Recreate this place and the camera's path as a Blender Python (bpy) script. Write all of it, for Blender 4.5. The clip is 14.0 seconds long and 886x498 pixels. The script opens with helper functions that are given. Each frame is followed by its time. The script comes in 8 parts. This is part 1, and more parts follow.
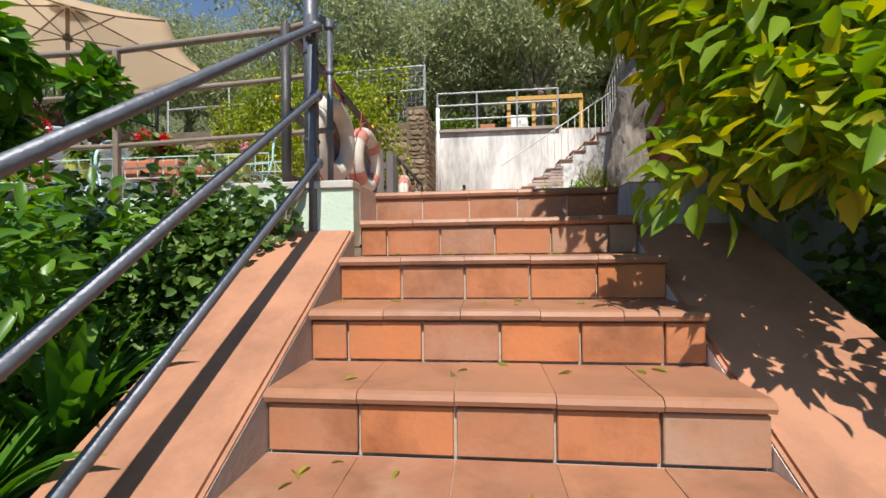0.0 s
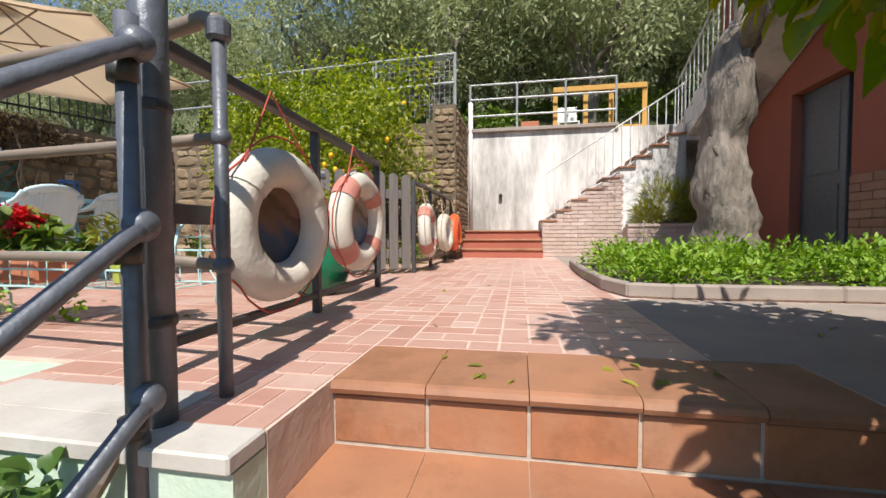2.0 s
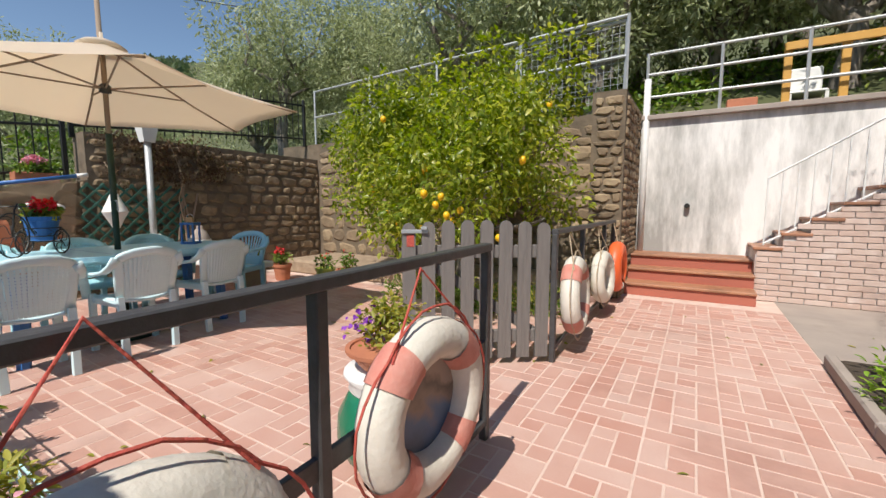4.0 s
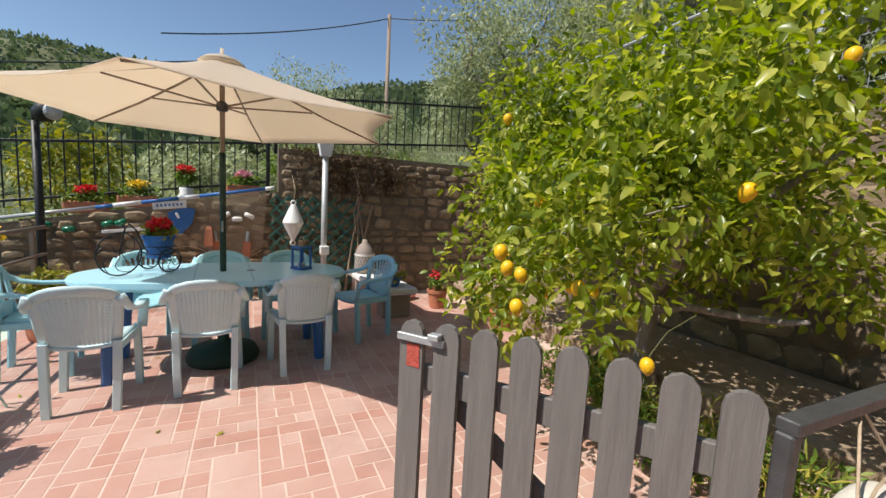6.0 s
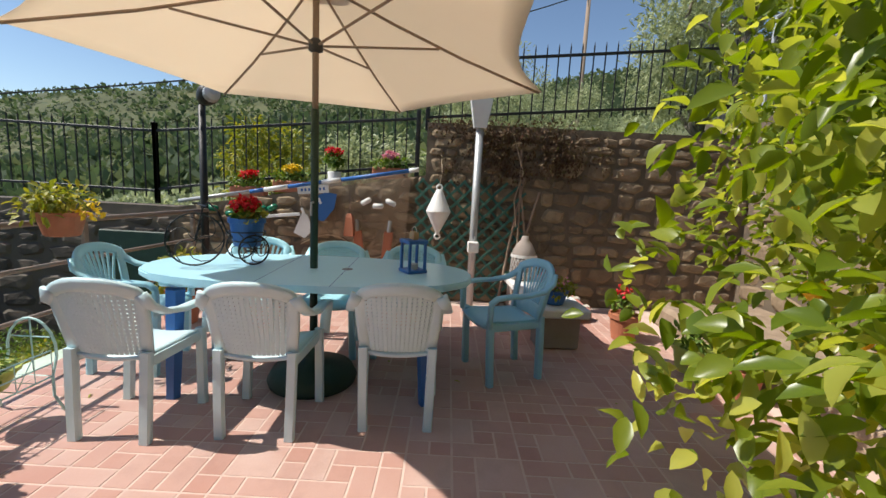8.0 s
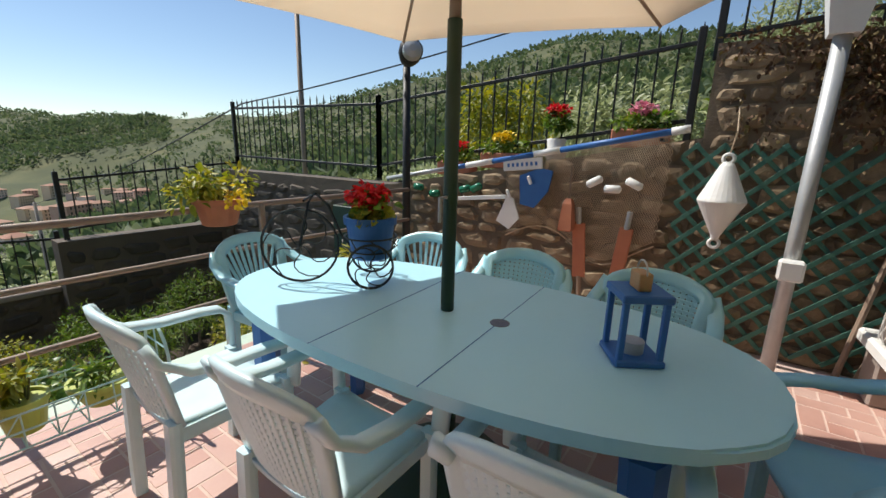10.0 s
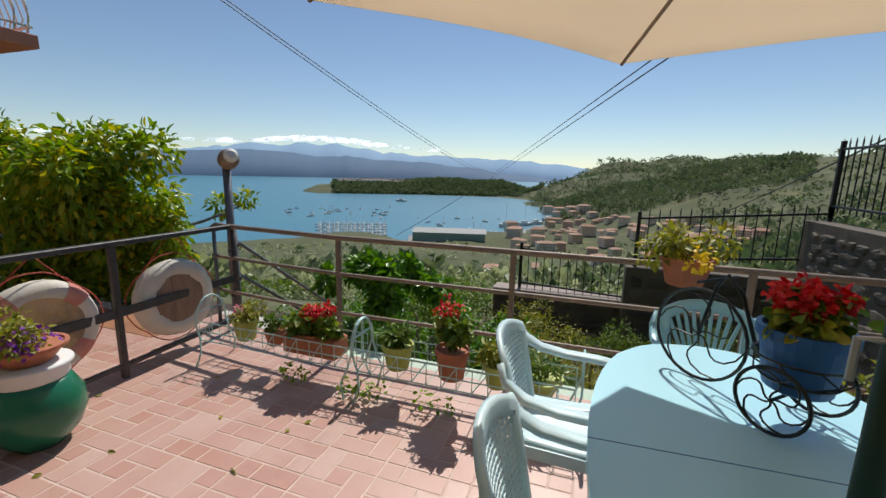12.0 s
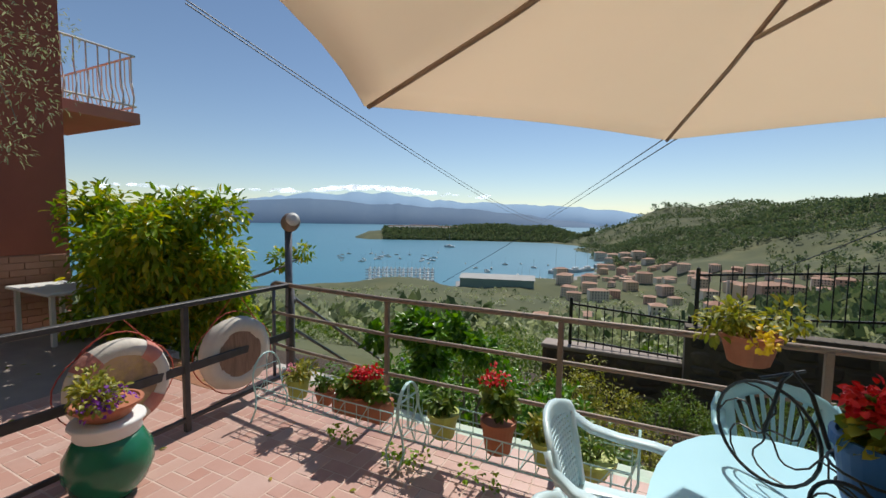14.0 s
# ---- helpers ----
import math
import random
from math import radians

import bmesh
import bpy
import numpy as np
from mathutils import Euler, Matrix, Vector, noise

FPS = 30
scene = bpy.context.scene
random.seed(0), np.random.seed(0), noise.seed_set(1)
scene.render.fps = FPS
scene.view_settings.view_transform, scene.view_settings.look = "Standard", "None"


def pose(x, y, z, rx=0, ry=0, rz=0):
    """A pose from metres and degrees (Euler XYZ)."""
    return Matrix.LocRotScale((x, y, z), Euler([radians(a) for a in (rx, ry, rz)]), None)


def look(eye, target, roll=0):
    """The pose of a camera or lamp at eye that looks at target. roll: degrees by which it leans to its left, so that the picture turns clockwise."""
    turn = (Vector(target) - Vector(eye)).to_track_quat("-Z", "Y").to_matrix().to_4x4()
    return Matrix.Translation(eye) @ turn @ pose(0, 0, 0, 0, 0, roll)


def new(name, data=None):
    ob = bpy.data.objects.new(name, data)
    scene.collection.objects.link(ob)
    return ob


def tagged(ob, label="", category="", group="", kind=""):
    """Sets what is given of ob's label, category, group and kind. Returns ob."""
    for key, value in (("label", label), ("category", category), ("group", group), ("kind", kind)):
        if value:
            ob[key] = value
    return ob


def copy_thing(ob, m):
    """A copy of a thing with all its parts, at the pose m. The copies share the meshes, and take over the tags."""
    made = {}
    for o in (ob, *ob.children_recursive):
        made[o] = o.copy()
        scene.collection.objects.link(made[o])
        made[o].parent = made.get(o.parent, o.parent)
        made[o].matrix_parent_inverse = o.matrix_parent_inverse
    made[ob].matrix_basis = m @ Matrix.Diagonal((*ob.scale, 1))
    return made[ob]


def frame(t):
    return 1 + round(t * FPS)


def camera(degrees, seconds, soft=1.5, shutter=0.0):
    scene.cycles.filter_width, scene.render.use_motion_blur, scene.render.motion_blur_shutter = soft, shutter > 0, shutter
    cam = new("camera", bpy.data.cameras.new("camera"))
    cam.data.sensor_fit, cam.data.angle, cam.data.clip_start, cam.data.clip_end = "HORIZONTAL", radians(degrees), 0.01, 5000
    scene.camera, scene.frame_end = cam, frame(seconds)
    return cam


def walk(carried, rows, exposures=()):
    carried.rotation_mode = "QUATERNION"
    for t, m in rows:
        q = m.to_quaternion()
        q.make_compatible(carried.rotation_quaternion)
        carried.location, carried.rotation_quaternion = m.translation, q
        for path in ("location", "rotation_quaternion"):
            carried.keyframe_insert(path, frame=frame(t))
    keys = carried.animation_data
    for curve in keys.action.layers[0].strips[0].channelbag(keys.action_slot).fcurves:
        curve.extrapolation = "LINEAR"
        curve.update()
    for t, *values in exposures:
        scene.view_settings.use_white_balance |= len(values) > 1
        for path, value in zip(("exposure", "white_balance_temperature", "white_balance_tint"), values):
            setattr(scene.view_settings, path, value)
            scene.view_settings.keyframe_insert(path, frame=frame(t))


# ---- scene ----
cam = camera(93.9, 14.0)

PATH = [
    (0, (0.706, 0.792, -0.344), (0.5, 2.781, -0.328), -0.7),
    (0.5, (0.682, 1.13, -0.14), (0.461, 3.117, -0.141), -0.7),
    (1, (0.667, 1.423, 0.036), (0.395, 3.404, 0.016), -0.5),
    (1.5, (0.646, 1.731, 0.211), (0.338, 3.706, 0.166), -0.2),
    (2, (0.591, 2.048, 0.398), (0.229, 4.014, 0.326), -0.2),
    (2.5, (0.53, 2.38, 0.547), (0.087, 4.328, 0.458), -0.2),
    (3, (0.435, 2.738, 0.776), (-0.145, 4.647, 0.647), -0.0),
    (3.5, (0.377, 3.032, 0.962), (-0.41, 4.863, 0.796), 0.1),
    (4, (0.35, 3.318, 1.111), (-0.684, 5.017, 0.905), 0.1),
    (4.2, (0.335, 3.435, 1.166), (-0.796, 5.07, 0.946), 0.1),
    (6.3, (-0.137, 5.308, 1.405), (-1.995, 6.014, 1.182), 3.7),
    (6.5, (-0.24, 5.447, 1.39), (-2.131, 6.058, 1.166), 4.0),
    (7, (-0.577, 5.631, 1.309), (-2.525, 6.021, 1.084), 4.1),
    (7.5, (-0.928, 5.707, 1.268), (-2.905, 5.887, 1.023), 3.5),
    (7.7, (-1.068, 5.701, 1.264), (-3.049, 5.798, 1.007), 3.3),
    (10, (-2.661, 5.668, 1.311), (-4.25, 4.549, 0.838), 1.4),
    (10.5, (-2.909, 5.789, 1.357), (-3.983, 4.172, 0.876), 1.2),
    (11, (-3.062, 5.788, 1.352), (-3.444, 3.876, 0.905), 1.3),
    (11.5, (-3.197, 5.774, 1.379), (-2.95, 3.831, 0.972), 0.8),
    (12, (-3.303, 5.766, 1.419), (-2.658, 3.908, 1.06), 1.3),
    (12.5, (-3.32, 5.759, 1.457), (-2.498, 3.96, 1.157), 1.4),
    (13, (-3.326, 5.77, 1.504), (-2.449, 3.988, 1.274), 1.2),
    (13.5, (-3.333, 5.789, 1.538), (-2.447, 4.005, 1.361), 1.1),
    (14, (-3.322, 5.8, 1.558), (-2.451, 4.005, 1.413), 0.9),
]
walk(cam, [(t, look(eye, target, roll)) for t, eye, target, roll in PATH],
     exposures=[(0, 0.28), (2, 0.35), (4, 0.2), (7.5, 0.28), (10, 0.15), (11.5, -0.24), (14, -0.2)])

# ---- world, sun ----
world = bpy.data.worlds.new("world")
scene.world = world
world.use_nodes = True
wn = world.node_tree.nodes
wl = world.node_tree.links
sky = wn.new("ShaderNodeTexSky")
sky.sky_type = "NISHITA"
sky.sun_disc = False
sky.sun_elevation = radians(53)
sky.sun_rotation = radians(176)
sky.air_density = 1.0
sky.altitude = 200
sky.dust_density = 0.0
sky.ozone_density = 1.7
wn["Background"].inputs["Strength"].default_value = 0.108
wl.new(sky.outputs["Color"], wn["Background"].inputs["Color"])

sun_data = bpy.data.lights.new("sun", "SUN")
sun_data.energy = 4.8
sun_data.angle = radians(0.53)
sun_data.color = (1.0, 0.95, 0.87)
sun = new("sun", sun_data)
sun.matrix_world = look((0.6, -7.5, 10), (0, 0, 0))



# ---- materials ----
def material(name, a, b=None, scale=6.0, rough=0.7, bump=0.15, metal=0.0, fine=60.0, grain=0.35,
             island=0.0, obj=0.0, spec=0.5, stretch=(1, 1, 1), c=None, stain=0.0, stain_from=0.52):
    """Procedural surface: two colours mixed by noise at two scales, optional per-piece variation and stains."""
    m = bpy.data.materials.new(name)
    m.use_nodes = True
    nt = m.node_tree
    nd, lk = nt.nodes, nt.links
    bs = nd["Principled BSDF"]
    b = b or tuple(x * 0.75 for x in a)
    geo = nd.new("ShaderNodeNewGeometry")
    mp = nd.new("ShaderNodeMapping")
    mp.inputs["Scale"].default_value = stretch
    lk.new(geo.outputs["Position"], mp.inputs["Vector"])
    n1 = nd.new("ShaderNodeTexNoise")
    n1.inputs["Scale"].default_value = scale
    n1.inputs["Detail"].default_value = 5
    n2 = nd.new("ShaderNodeTexNoise")
    n2.inputs["Scale"].default_value = fine
    n2.inputs["Detail"].default_value = 3
    for n in (n1, n2):
        lk.new(mp.outputs["Vector"], n.inputs["Vector"])
    fac = nd.new("ShaderNodeMath")
    fac.operation = "MULTIPLY_ADD"
    fac.inputs[1].default_value = grain
    lk.new(n2.outputs["Fac"], fac.inputs[0])
    ramp = nd.new("ShaderNodeMapRange")
    ramp.inputs["From Min"].default_value = 0.3
    ramp.inputs["From Max"].default_value = 0.7
    lk.new(n1.outputs["Fac"], ramp.inputs["Value"])
    scaled = nd.new("ShaderNodeMath")
    scaled.operation = "MULTIPLY"
    scaled.inputs[1].default_value = 1 - grain
    lk.new(ramp.outputs["Result"], scaled.inputs[0])
    lk.new(scaled.outputs[0], fac.inputs[2])
    last = fac.outputs[0]
    if island or obj:
        if obj:
            info = nd.new("ShaderNodeObjectInfo")
            src, amount = info.outputs["Random"], obj
        else:
            src, amount = geo.outputs["Random Per Island"], island
        mix = nd.new("ShaderNodeMix")
        mix.inputs["Factor"].default_value = amount
        lk.new(last, mix.inputs["A"])
        lk.new(src, mix.inputs["B"])
        last = mix.outputs["Result"]
    cr = nd.new("ShaderNodeValToRGB")
    cr.color_ramp.elements[0].color = (*a, 1)
    cr.color_ramp.elements[1].color = (*b, 1)
    if c:
        cr.color_ramp.elements[1].position = 0.6
        e = cr.color_ramp.elements.new(0.95)
        e.color = (*c, 1)
    lk.new(last, cr.inputs["Fac"])
    colour = cr.outputs["Color"]
    if stain:
        n3 = nd.new("ShaderNodeTexNoise")
        n3.inputs["Scale"].default_value = scale * 0.35
        n3.inputs["Detail"].default_value = 8
        n3.inputs["Roughness"].default_value = 0.7
        lk.new(mp.outputs["Vector"], n3.inputs["Vector"])
        r3 = nd.new("ShaderNodeMapRange")
        r3.inputs["From Min"].default_value = stain_from
        r3.inputs["From Max"].default_value = stain_from + 0.2
        r3.inputs["To Max"].default_value = stain
        lk.new(n3.outputs["Fac"], r3.inputs["Value"])
        mx = nd.new("ShaderNodeMix")
        mx.data_type = "RGBA"
        lk.new(r3.outputs["Result"], mx.inputs["Factor"])
        lk.new(colour, mx.inputs["A"])
        mx.inputs["B"].default_value = (a[0] * 0.25, a[1] * 0.25, a[2] * 0.24, 1)
        colour = mx.outputs["Result"]
    lk.new(colour, bs.inputs["Base Color"])
    bs.inputs["Roughness"].default_value = rough
    bs.inputs["Metallic"].default_value = metal
    bs.inputs["Specular IOR Level"].default_value = spec
    if bump:
        bp = nd.new("ShaderNodeBump")
        bp.inputs["Strength"].default_value = bump
        bp.inputs["Distance"].default_value = 0.02
        lk.new(last if not (island or obj) else fac.outputs[0], bp.inputs["Height"])
        lk.new(bp.outputs["Normal"], bs.inputs["Normal"])
    return m


def leaf_material(name, a, b, c=None, rough=0.45, through_light=0.35):
    """Leaf: per-leaf colour, some light through the blade."""
    m = material(name, a, b, scale=3, rough=rough, bump=0.0, island=0.85, c=c, fine=40, grain=0.3, spec=0.4)
    nt = m.node_tree
    nd, lk = nt.nodes, nt.links
    bs = nd["Principled BSDF"]
    tr = nd.new("ShaderNodeBsdfTranslucent")
    hue = nd.new("ShaderNodeHueSaturation")
    hue.inputs["Value"].default_value = 1.5
    hue.inputs["Saturation"].default_value = 1.15
    lk.new(bs.inputs["Base Color"].links[0].from_socket, hue.inputs["Color"])
    lk.new(hue.outputs["Color"], tr.inputs["Color"])
    mix = nd.new("ShaderNodeMixShader")
    mix.inputs["Fac"].default_value = through_light
    lk.new(bs.outputs[0], mix.inputs[1])
    lk.new(tr.outputs[0], mix.inputs[2])
    lk.new(mix.outputs[0], nd["Material Output"].inputs["Surface"])
    return m


M = {
    "terracotta": material("terracotta", (0.58, 0.19, 0.06), (0.40, 0.17, 0.085), 7, 0.62, 0.2, obj=0.7, c=(0.40, 0.26, 0.18), stain=0.65, stain_from=0.48),
    "nosing": material("nosing", (0.45, 0.21, 0.11), (0.35, 0.165, 0.095), 6, 0.5, 0.12, obj=0.4, c=(0.42, 0.24, 0.155), stain=0.65, stain_from=0.48),
    "cheek": material("cheek", (0.50, 0.235, 0.135), (0.43, 0.205, 0.12), 5, 0.8, 0.25, stain=0.5, stain_from=0.46),
    "mortar": material("mortar", (0.55, 0.45, 0.37), (0.4, 0.32, 0.26), 12, 0.9, 0.4),
    "floor_tile": material("floor_tile", (0.47, 0.23, 0.175), (0.55, 0.345, 0.285), 3, 0.44, 0.1, island=0.62, c=(0.64, 0.475, 0.41), fine=90, stain=0.3, stain_from=0.5, spec=0.6),
    "floor_joint": material("floor_joint", (0.70, 0.54, 0.46), (0.56, 0.40, 0.33), 8, 0.85, 0.2),
    "concrete": material("concrete", (0.40, 0.33, 0.28), (0.30, 0.25, 0.22), 3, 0.85, 0.25, stain=0.3),
    "iron": material("iron", (0.085, 0.083, 0.085), (0.055, 0.052, 0.05), 20, 0.5, 0.15, metal=0.25, fine=150),
    "iron_blue": material("iron_blue", (0.17, 0.18, 0.21), (0.11, 0.115, 0.13), 25, 0.45, 0.15, metal=0.3, fine=150),
    "black_iron": material("black_iron", (0.018, 0.02, 0.02), (0.03, 0.028, 0.025), 30, 0.5, 0.1, metal=0.3),
    "rail_rust": material("rail_rust", (0.23, 0.19, 0.16), (0.30, 0.22, 0.16), 14, 0.6, 0.2, metal=0.2),
    "galv": material("galv", (0.52, 0.53, 0.53), (0.40, 0.41, 0.41), 9, 0.45, 0.1, metal=0.4),
    "white_rail": material("white_rail", (0.75, 0.74, 0.72), (0.62, 0.60, 0.57), 12, 0.5, 0.1),
    "stucco": material("stucco", (0.84, 0.81, 0.77), (0.74, 0.71, 0.68), 4.5, 0.9, 0.35, stain=0.8, stain_from=0.42, stretch=(1, 1, 0.22)),
    "stone": material("stone", (0.26, 0.18, 0.11), (0.40, 0.29, 0.18), 5, 0.9, 0.6, obj=0.0, island=0.55, c=(0.5, 0.4, 0.27)),
    "stone_mortar": material("stone_mortar", (0.20, 0.15, 0.10), (0.11, 0.085, 0.06), 6, 0.95, 0.7, stain=0.5),
    "dark_stone": material("dark_stone", (0.085, 0.07, 0.055), (0.15, 0.12, 0.09), 5, 0.9, 0.6, island=0.5),
    "brick": material("brick", (0.62, 0.50, 0.44), (0.50, 0.36, 0.30), 8, 0.85, 0.3, obj=0.5, c=(0.68, 0.58, 0.53)),
    "brick_red": material("brick_red", (0.38, 0.17, 0.11), (0.46, 0.26, 0.19), 8, 0.85, 0.3, obj=0.5),
    "house_red": material("house_red", (0.42, 0.13, 0.085), (0.35, 0.11, 0.075), 2, 0.85, 0.2, stain=0.12),
    "salmon": material("salmon", (0.62, 0.27, 0.2), (0.54, 0.23, 0.17), 2, 0.85, 0.2, stain=0.12),
    "plastic_white": material("plastic_white", (0.60, 0.76, 0.79), (0.54, 0.70, 0.74), 14, 0.38, 0.06, fine=200),
    "plastic_aqua": material("plastic_aqua", (0.38, 0.68, 0.76), (0.33, 0.62, 0.71), 12, 0.36, 0.05, fine=200),
    "plastic_blue": material("plastic_blue", (0.32, 0.62, 0.76), (0.27, 0.55, 0.70), 6, 0.35, 0.05, fine=160),
    "table_blue": material("table_blue", (0.45, 0.76, 0.87), (0.41, 0.72, 0.84), 3, 0.28, 0.05, fine=120, stain=0.08),
    "royal": material("royal", (0.035, 0.15, 0.42), (0.03, 0.12, 0.36), 9, 0.45, 0.1),
    "canvas": None,
    "gate_grey": material("gate_grey", (0.19, 0.17, 0.155), (0.14, 0.125, 0.115), 8, 0.65, 0.25, stretch=(6, 6, 0.6)),
    "ring_white": material("ring_white", (0.72, 0.68, 0.60), (0.60, 0.54, 0.45), 7, 0.7, 0.3, stain=0.25),
    "ring_band": material("ring_band", (0.52, 0.16, 0.12), (0.58, 0.30, 0.24), 12, 0.8, 0.3),
    "rope_red": material("rope_red", (0.5, 0.07, 0.06), (0.4, 0.09, 0.05), 60, 0.8, 0.3),
    "rope": material("rope", (0.5, 0.38, 0.26), (0.4, 0.3, 0.2), 60, 0.9, 0.3),
    "orange": material("orange", (0.75, 0.13, 0.035), (0.68, 0.11, 0.03), 10, 0.45, 0.1),
    "green_pot": material("green_pot", (0.015, 0.17, 0.085), (0.012, 0.13, 0.07), 8, 0.25, 0.05),
    "clay": material("clay", (0.50, 0.19, 0.10), (0.42, 0.15, 0.08), 9, 0.75, 0.15, stain=0.2),
    "lime_pot": material("lime_pot", (0.45, 0.50, 0.10), (0.40, 0.44, 0.09), 9, 0.45, 0.1),
    "soil": material("soil", (0.05, 0.035, 0.025), (0.09, 0.065, 0.045), 30, 0.95, 0.8),
    "dry_earth": material("dry_earth", (0.40, 0.30, 0.21), (0.24, 0.17, 0.11), 9, 0.95, 0.8, stain=0.3),
    "old_board": material("old_board", (0.36, 0.235, 0.165), (0.24, 0.15, 0.10), 7, 0.8, 0.3, stretch=(1, 8, 1), stain=0.5, stain_from=0.5),
    "floral_cloth": material("floral_cloth", (0.55, 0.36, 0.31), (0.62, 0.42, 0.10), 11, 0.85, 0.2, fine=40, grain=0.6, stain=0.6, stain_from=0.45),
    "wood": material("wood", (0.50, 0.32, 0.16), (0.40, 0.24, 0.11), 7, 0.65, 0.2, stretch=(1, 1, 6)),
    "ochre_wood": material("ochre_wood", (0.60, 0.33, 0.07), (0.52, 0.28, 0.06), 7, 0.6, 0.2),
    "old_wood": material("old_wood", (0.34, 0.25, 0.18), (0.24, 0.17, 0.12), 5, 0.8, 0.3, stretch=(1, 1, 0.2)),
    "bark": material("bark", (0.40, 0.345, 0.29), (0.085, 0.066, 0.052), 6, 0.95, 1.0, stretch=(3, 3, 0.8), fine=38, grain=0.5),
    "stem": material("stem", (0.10, 0.11, 0.035), (0.14, 0.12, 0.05), 12, 0.8, 0.3),
    "lemon": material("lemon", (0.85, 0.50, 0.01), (0.80, 0.42, 0.008), 20, 0.42, 0.12, fine=140, grain=0.6),
    "white_paint": material("white_paint", (0.78, 0.77, 0.74), (0.70, 0.69, 0.66), 9, 0.55, 0.15),
    "marble": material("marble", (0.62, 0.58, 0.53), (0.5, 0.46, 0.42), 7, 0.6, 0.15, stain=0.35),
    "mint_paint": material("mint_paint", (0.50, 0.66, 0.52), (0.6, 0.65, 0.55), 6, 0.8, 0.3, stain=0.3),
    "mint_iron": material("mint_iron", (0.42, 0.68, 0.66), (0.5, 0.7, 0.68), 15, 0.45, 0.1),
    "green_lattice": material("green_lattice", (0.035, 0.13, 0.10), (0.05, 0.16, 0.12), 12, 0.6, 0.2),
    "net": material("net", (0.24, 0.17, 0.11), (0.16, 0.115, 0.08), 4, 0.95, 0.5),
    "dark_green": material("dark_green", (0.012, 0.04, 0.025), (0.018, 0.05, 0.03), 8, 0.6, 0.15),
    "red_petal": leaf_material("red_petal", (0.55, 0.01, 0.015), (0.68, 0.03, 0.03), (0.72, 0.06, 0.09), 0.55, 0.2),
    "purple_petal": leaf_material("purple_petal", (0.18, 0.03, 0.35), (0.28, 0.08, 0.45), None, 0.55, 0.2),
    "yellow_petal": leaf_material("yellow_petal", (0.75, 0.5, 0.02), (0.8, 0.6, 0.05), None, 0.55, 0.2),
    "pink_petal": leaf_material("pink_petal", (0.7, 0.25, 0.35), (0.75, 0.4, 0.45), None, 0.55, 0.2),
    "lemon_leaf": leaf_material("lemon_leaf", (0.11, 0.17, 0.02), (0.24, 0.29, 0.035), (0.56, 0.55, 0.12), 0.3, 0.52),
    "citrus_leaf": leaf_material("citrus_leaf", (0.11, 0.22, 0.018), (0.23, 0.33, 0.028), (0.56, 0.47, 0.04), 0.32, 0.38),
    "bay_leaf": leaf_material("bay_leaf", (0.045, 0.12, 0.012), (0.10, 0.23, 0.022), (0.19, 0.34, 0.03), 0.36, 0.3),
    "ivy_leaf": leaf_material("ivy_leaf", (0.045, 0.095, 0.02), (0.10, 0.18, 0.035), (0.2, 0.29, 0.07), 0.4, 0.25),
    "olive_leaf": leaf_material("olive_leaf", (0.23, 0.26, 0.13), (0.34, 0.37, 0.20), (0.50, 0.52, 0.32), 0.5, 0.35),
    "shrub_leaf": leaf_material("shrub_leaf", (0.07, 0.14, 0.02), (0.14, 0.22, 0.035), (0.27, 0.31, 0.06), 0.5, 0.3),
    "cover_leaf": leaf_material("cover_leaf", (0.13, 0.26, 0.02), (0.23, 0.38, 0.035), (0.36, 0.48, 0.08), 0.5, 0.3),
    "strap_leaf": leaf_material("strap_leaf", (0.05, 0.15, 0.018), (0.11, 0.25, 0.03), (0.22, 0.36, 0.05), 0.36, 0.3),
    "yellow_leaf": leaf_material("yellow_leaf", (0.16, 0.20, 0.03), (0.3, 0.3, 0.05), (0.42, 0.36, 0.06), 0.5, 0.3),
    "moss": leaf_material("moss", (0.06, 0.035, 0.02), (0.12, 0.06, 0.03), (0.14, 0.12, 0.04), 0.8, 0.1),
    "wood_far": leaf_material("wood_far", (0.065, 0.10, 0.045), (0.105, 0.14, 0.065), (0.17, 0.19, 0.09), 0.8, 0.3),
    "earth": material("earth", (0.05, 0.062, 0.024), (0.09, 0.10, 0.037), 0.03, 0.95, 0.4, fine=1.5, c=(0.15, 0.14, 0.055)),
    # far ranges: the haze of distance is mixed into the base colours as blue
    "far_hill_haze": material("far_hill_haze", (0.10, 0.17, 0.27), (0.13, 0.20, 0.29), 0.004, 0.95, 0.0, fine=0.02),
    "farther_hill_haze": material("farther_hill_haze", (0.24, 0.38, 0.55), (0.28, 0.42, 0.58), 0.003, 0.95, 0.0, fine=0.02),
    "roof": material("roof", (0.36, 0.17, 0.11), (0.46, 0.28, 0.2), 1, 0.9, 0.2, obj=0.7, c=(0.52, 0.29, 0.2)),
    "house_wall": material("house_wall", (0.66, 0.46, 0.27), (0.78, 0.70, 0.60), 0.5, 0.9, 0.1, obj=0.9, c=(0.66, 0.36, 0.27)),
    "dark_glass": material("dark_glass", (0.03, 0.035, 0.04), (0.05, 0.05, 0.05), 3, 0.2, 0.0),
    "shed_green": material("shed_green", (0.22, 0.32, 0.28), (0.28, 0.38, 0.33), 0.1, 0.7, 0.0),
    "shed_roof": material("shed_roof", (0.42, 0.42, 0.40), (0.35, 0.35, 0.33), 0.1, 0.8, 0.0),
    "road_grey": material("road_grey", (0.32, 0.31, 0.30), (0.26, 0.25, 0.24), 0.3, 0.9, 0.0),
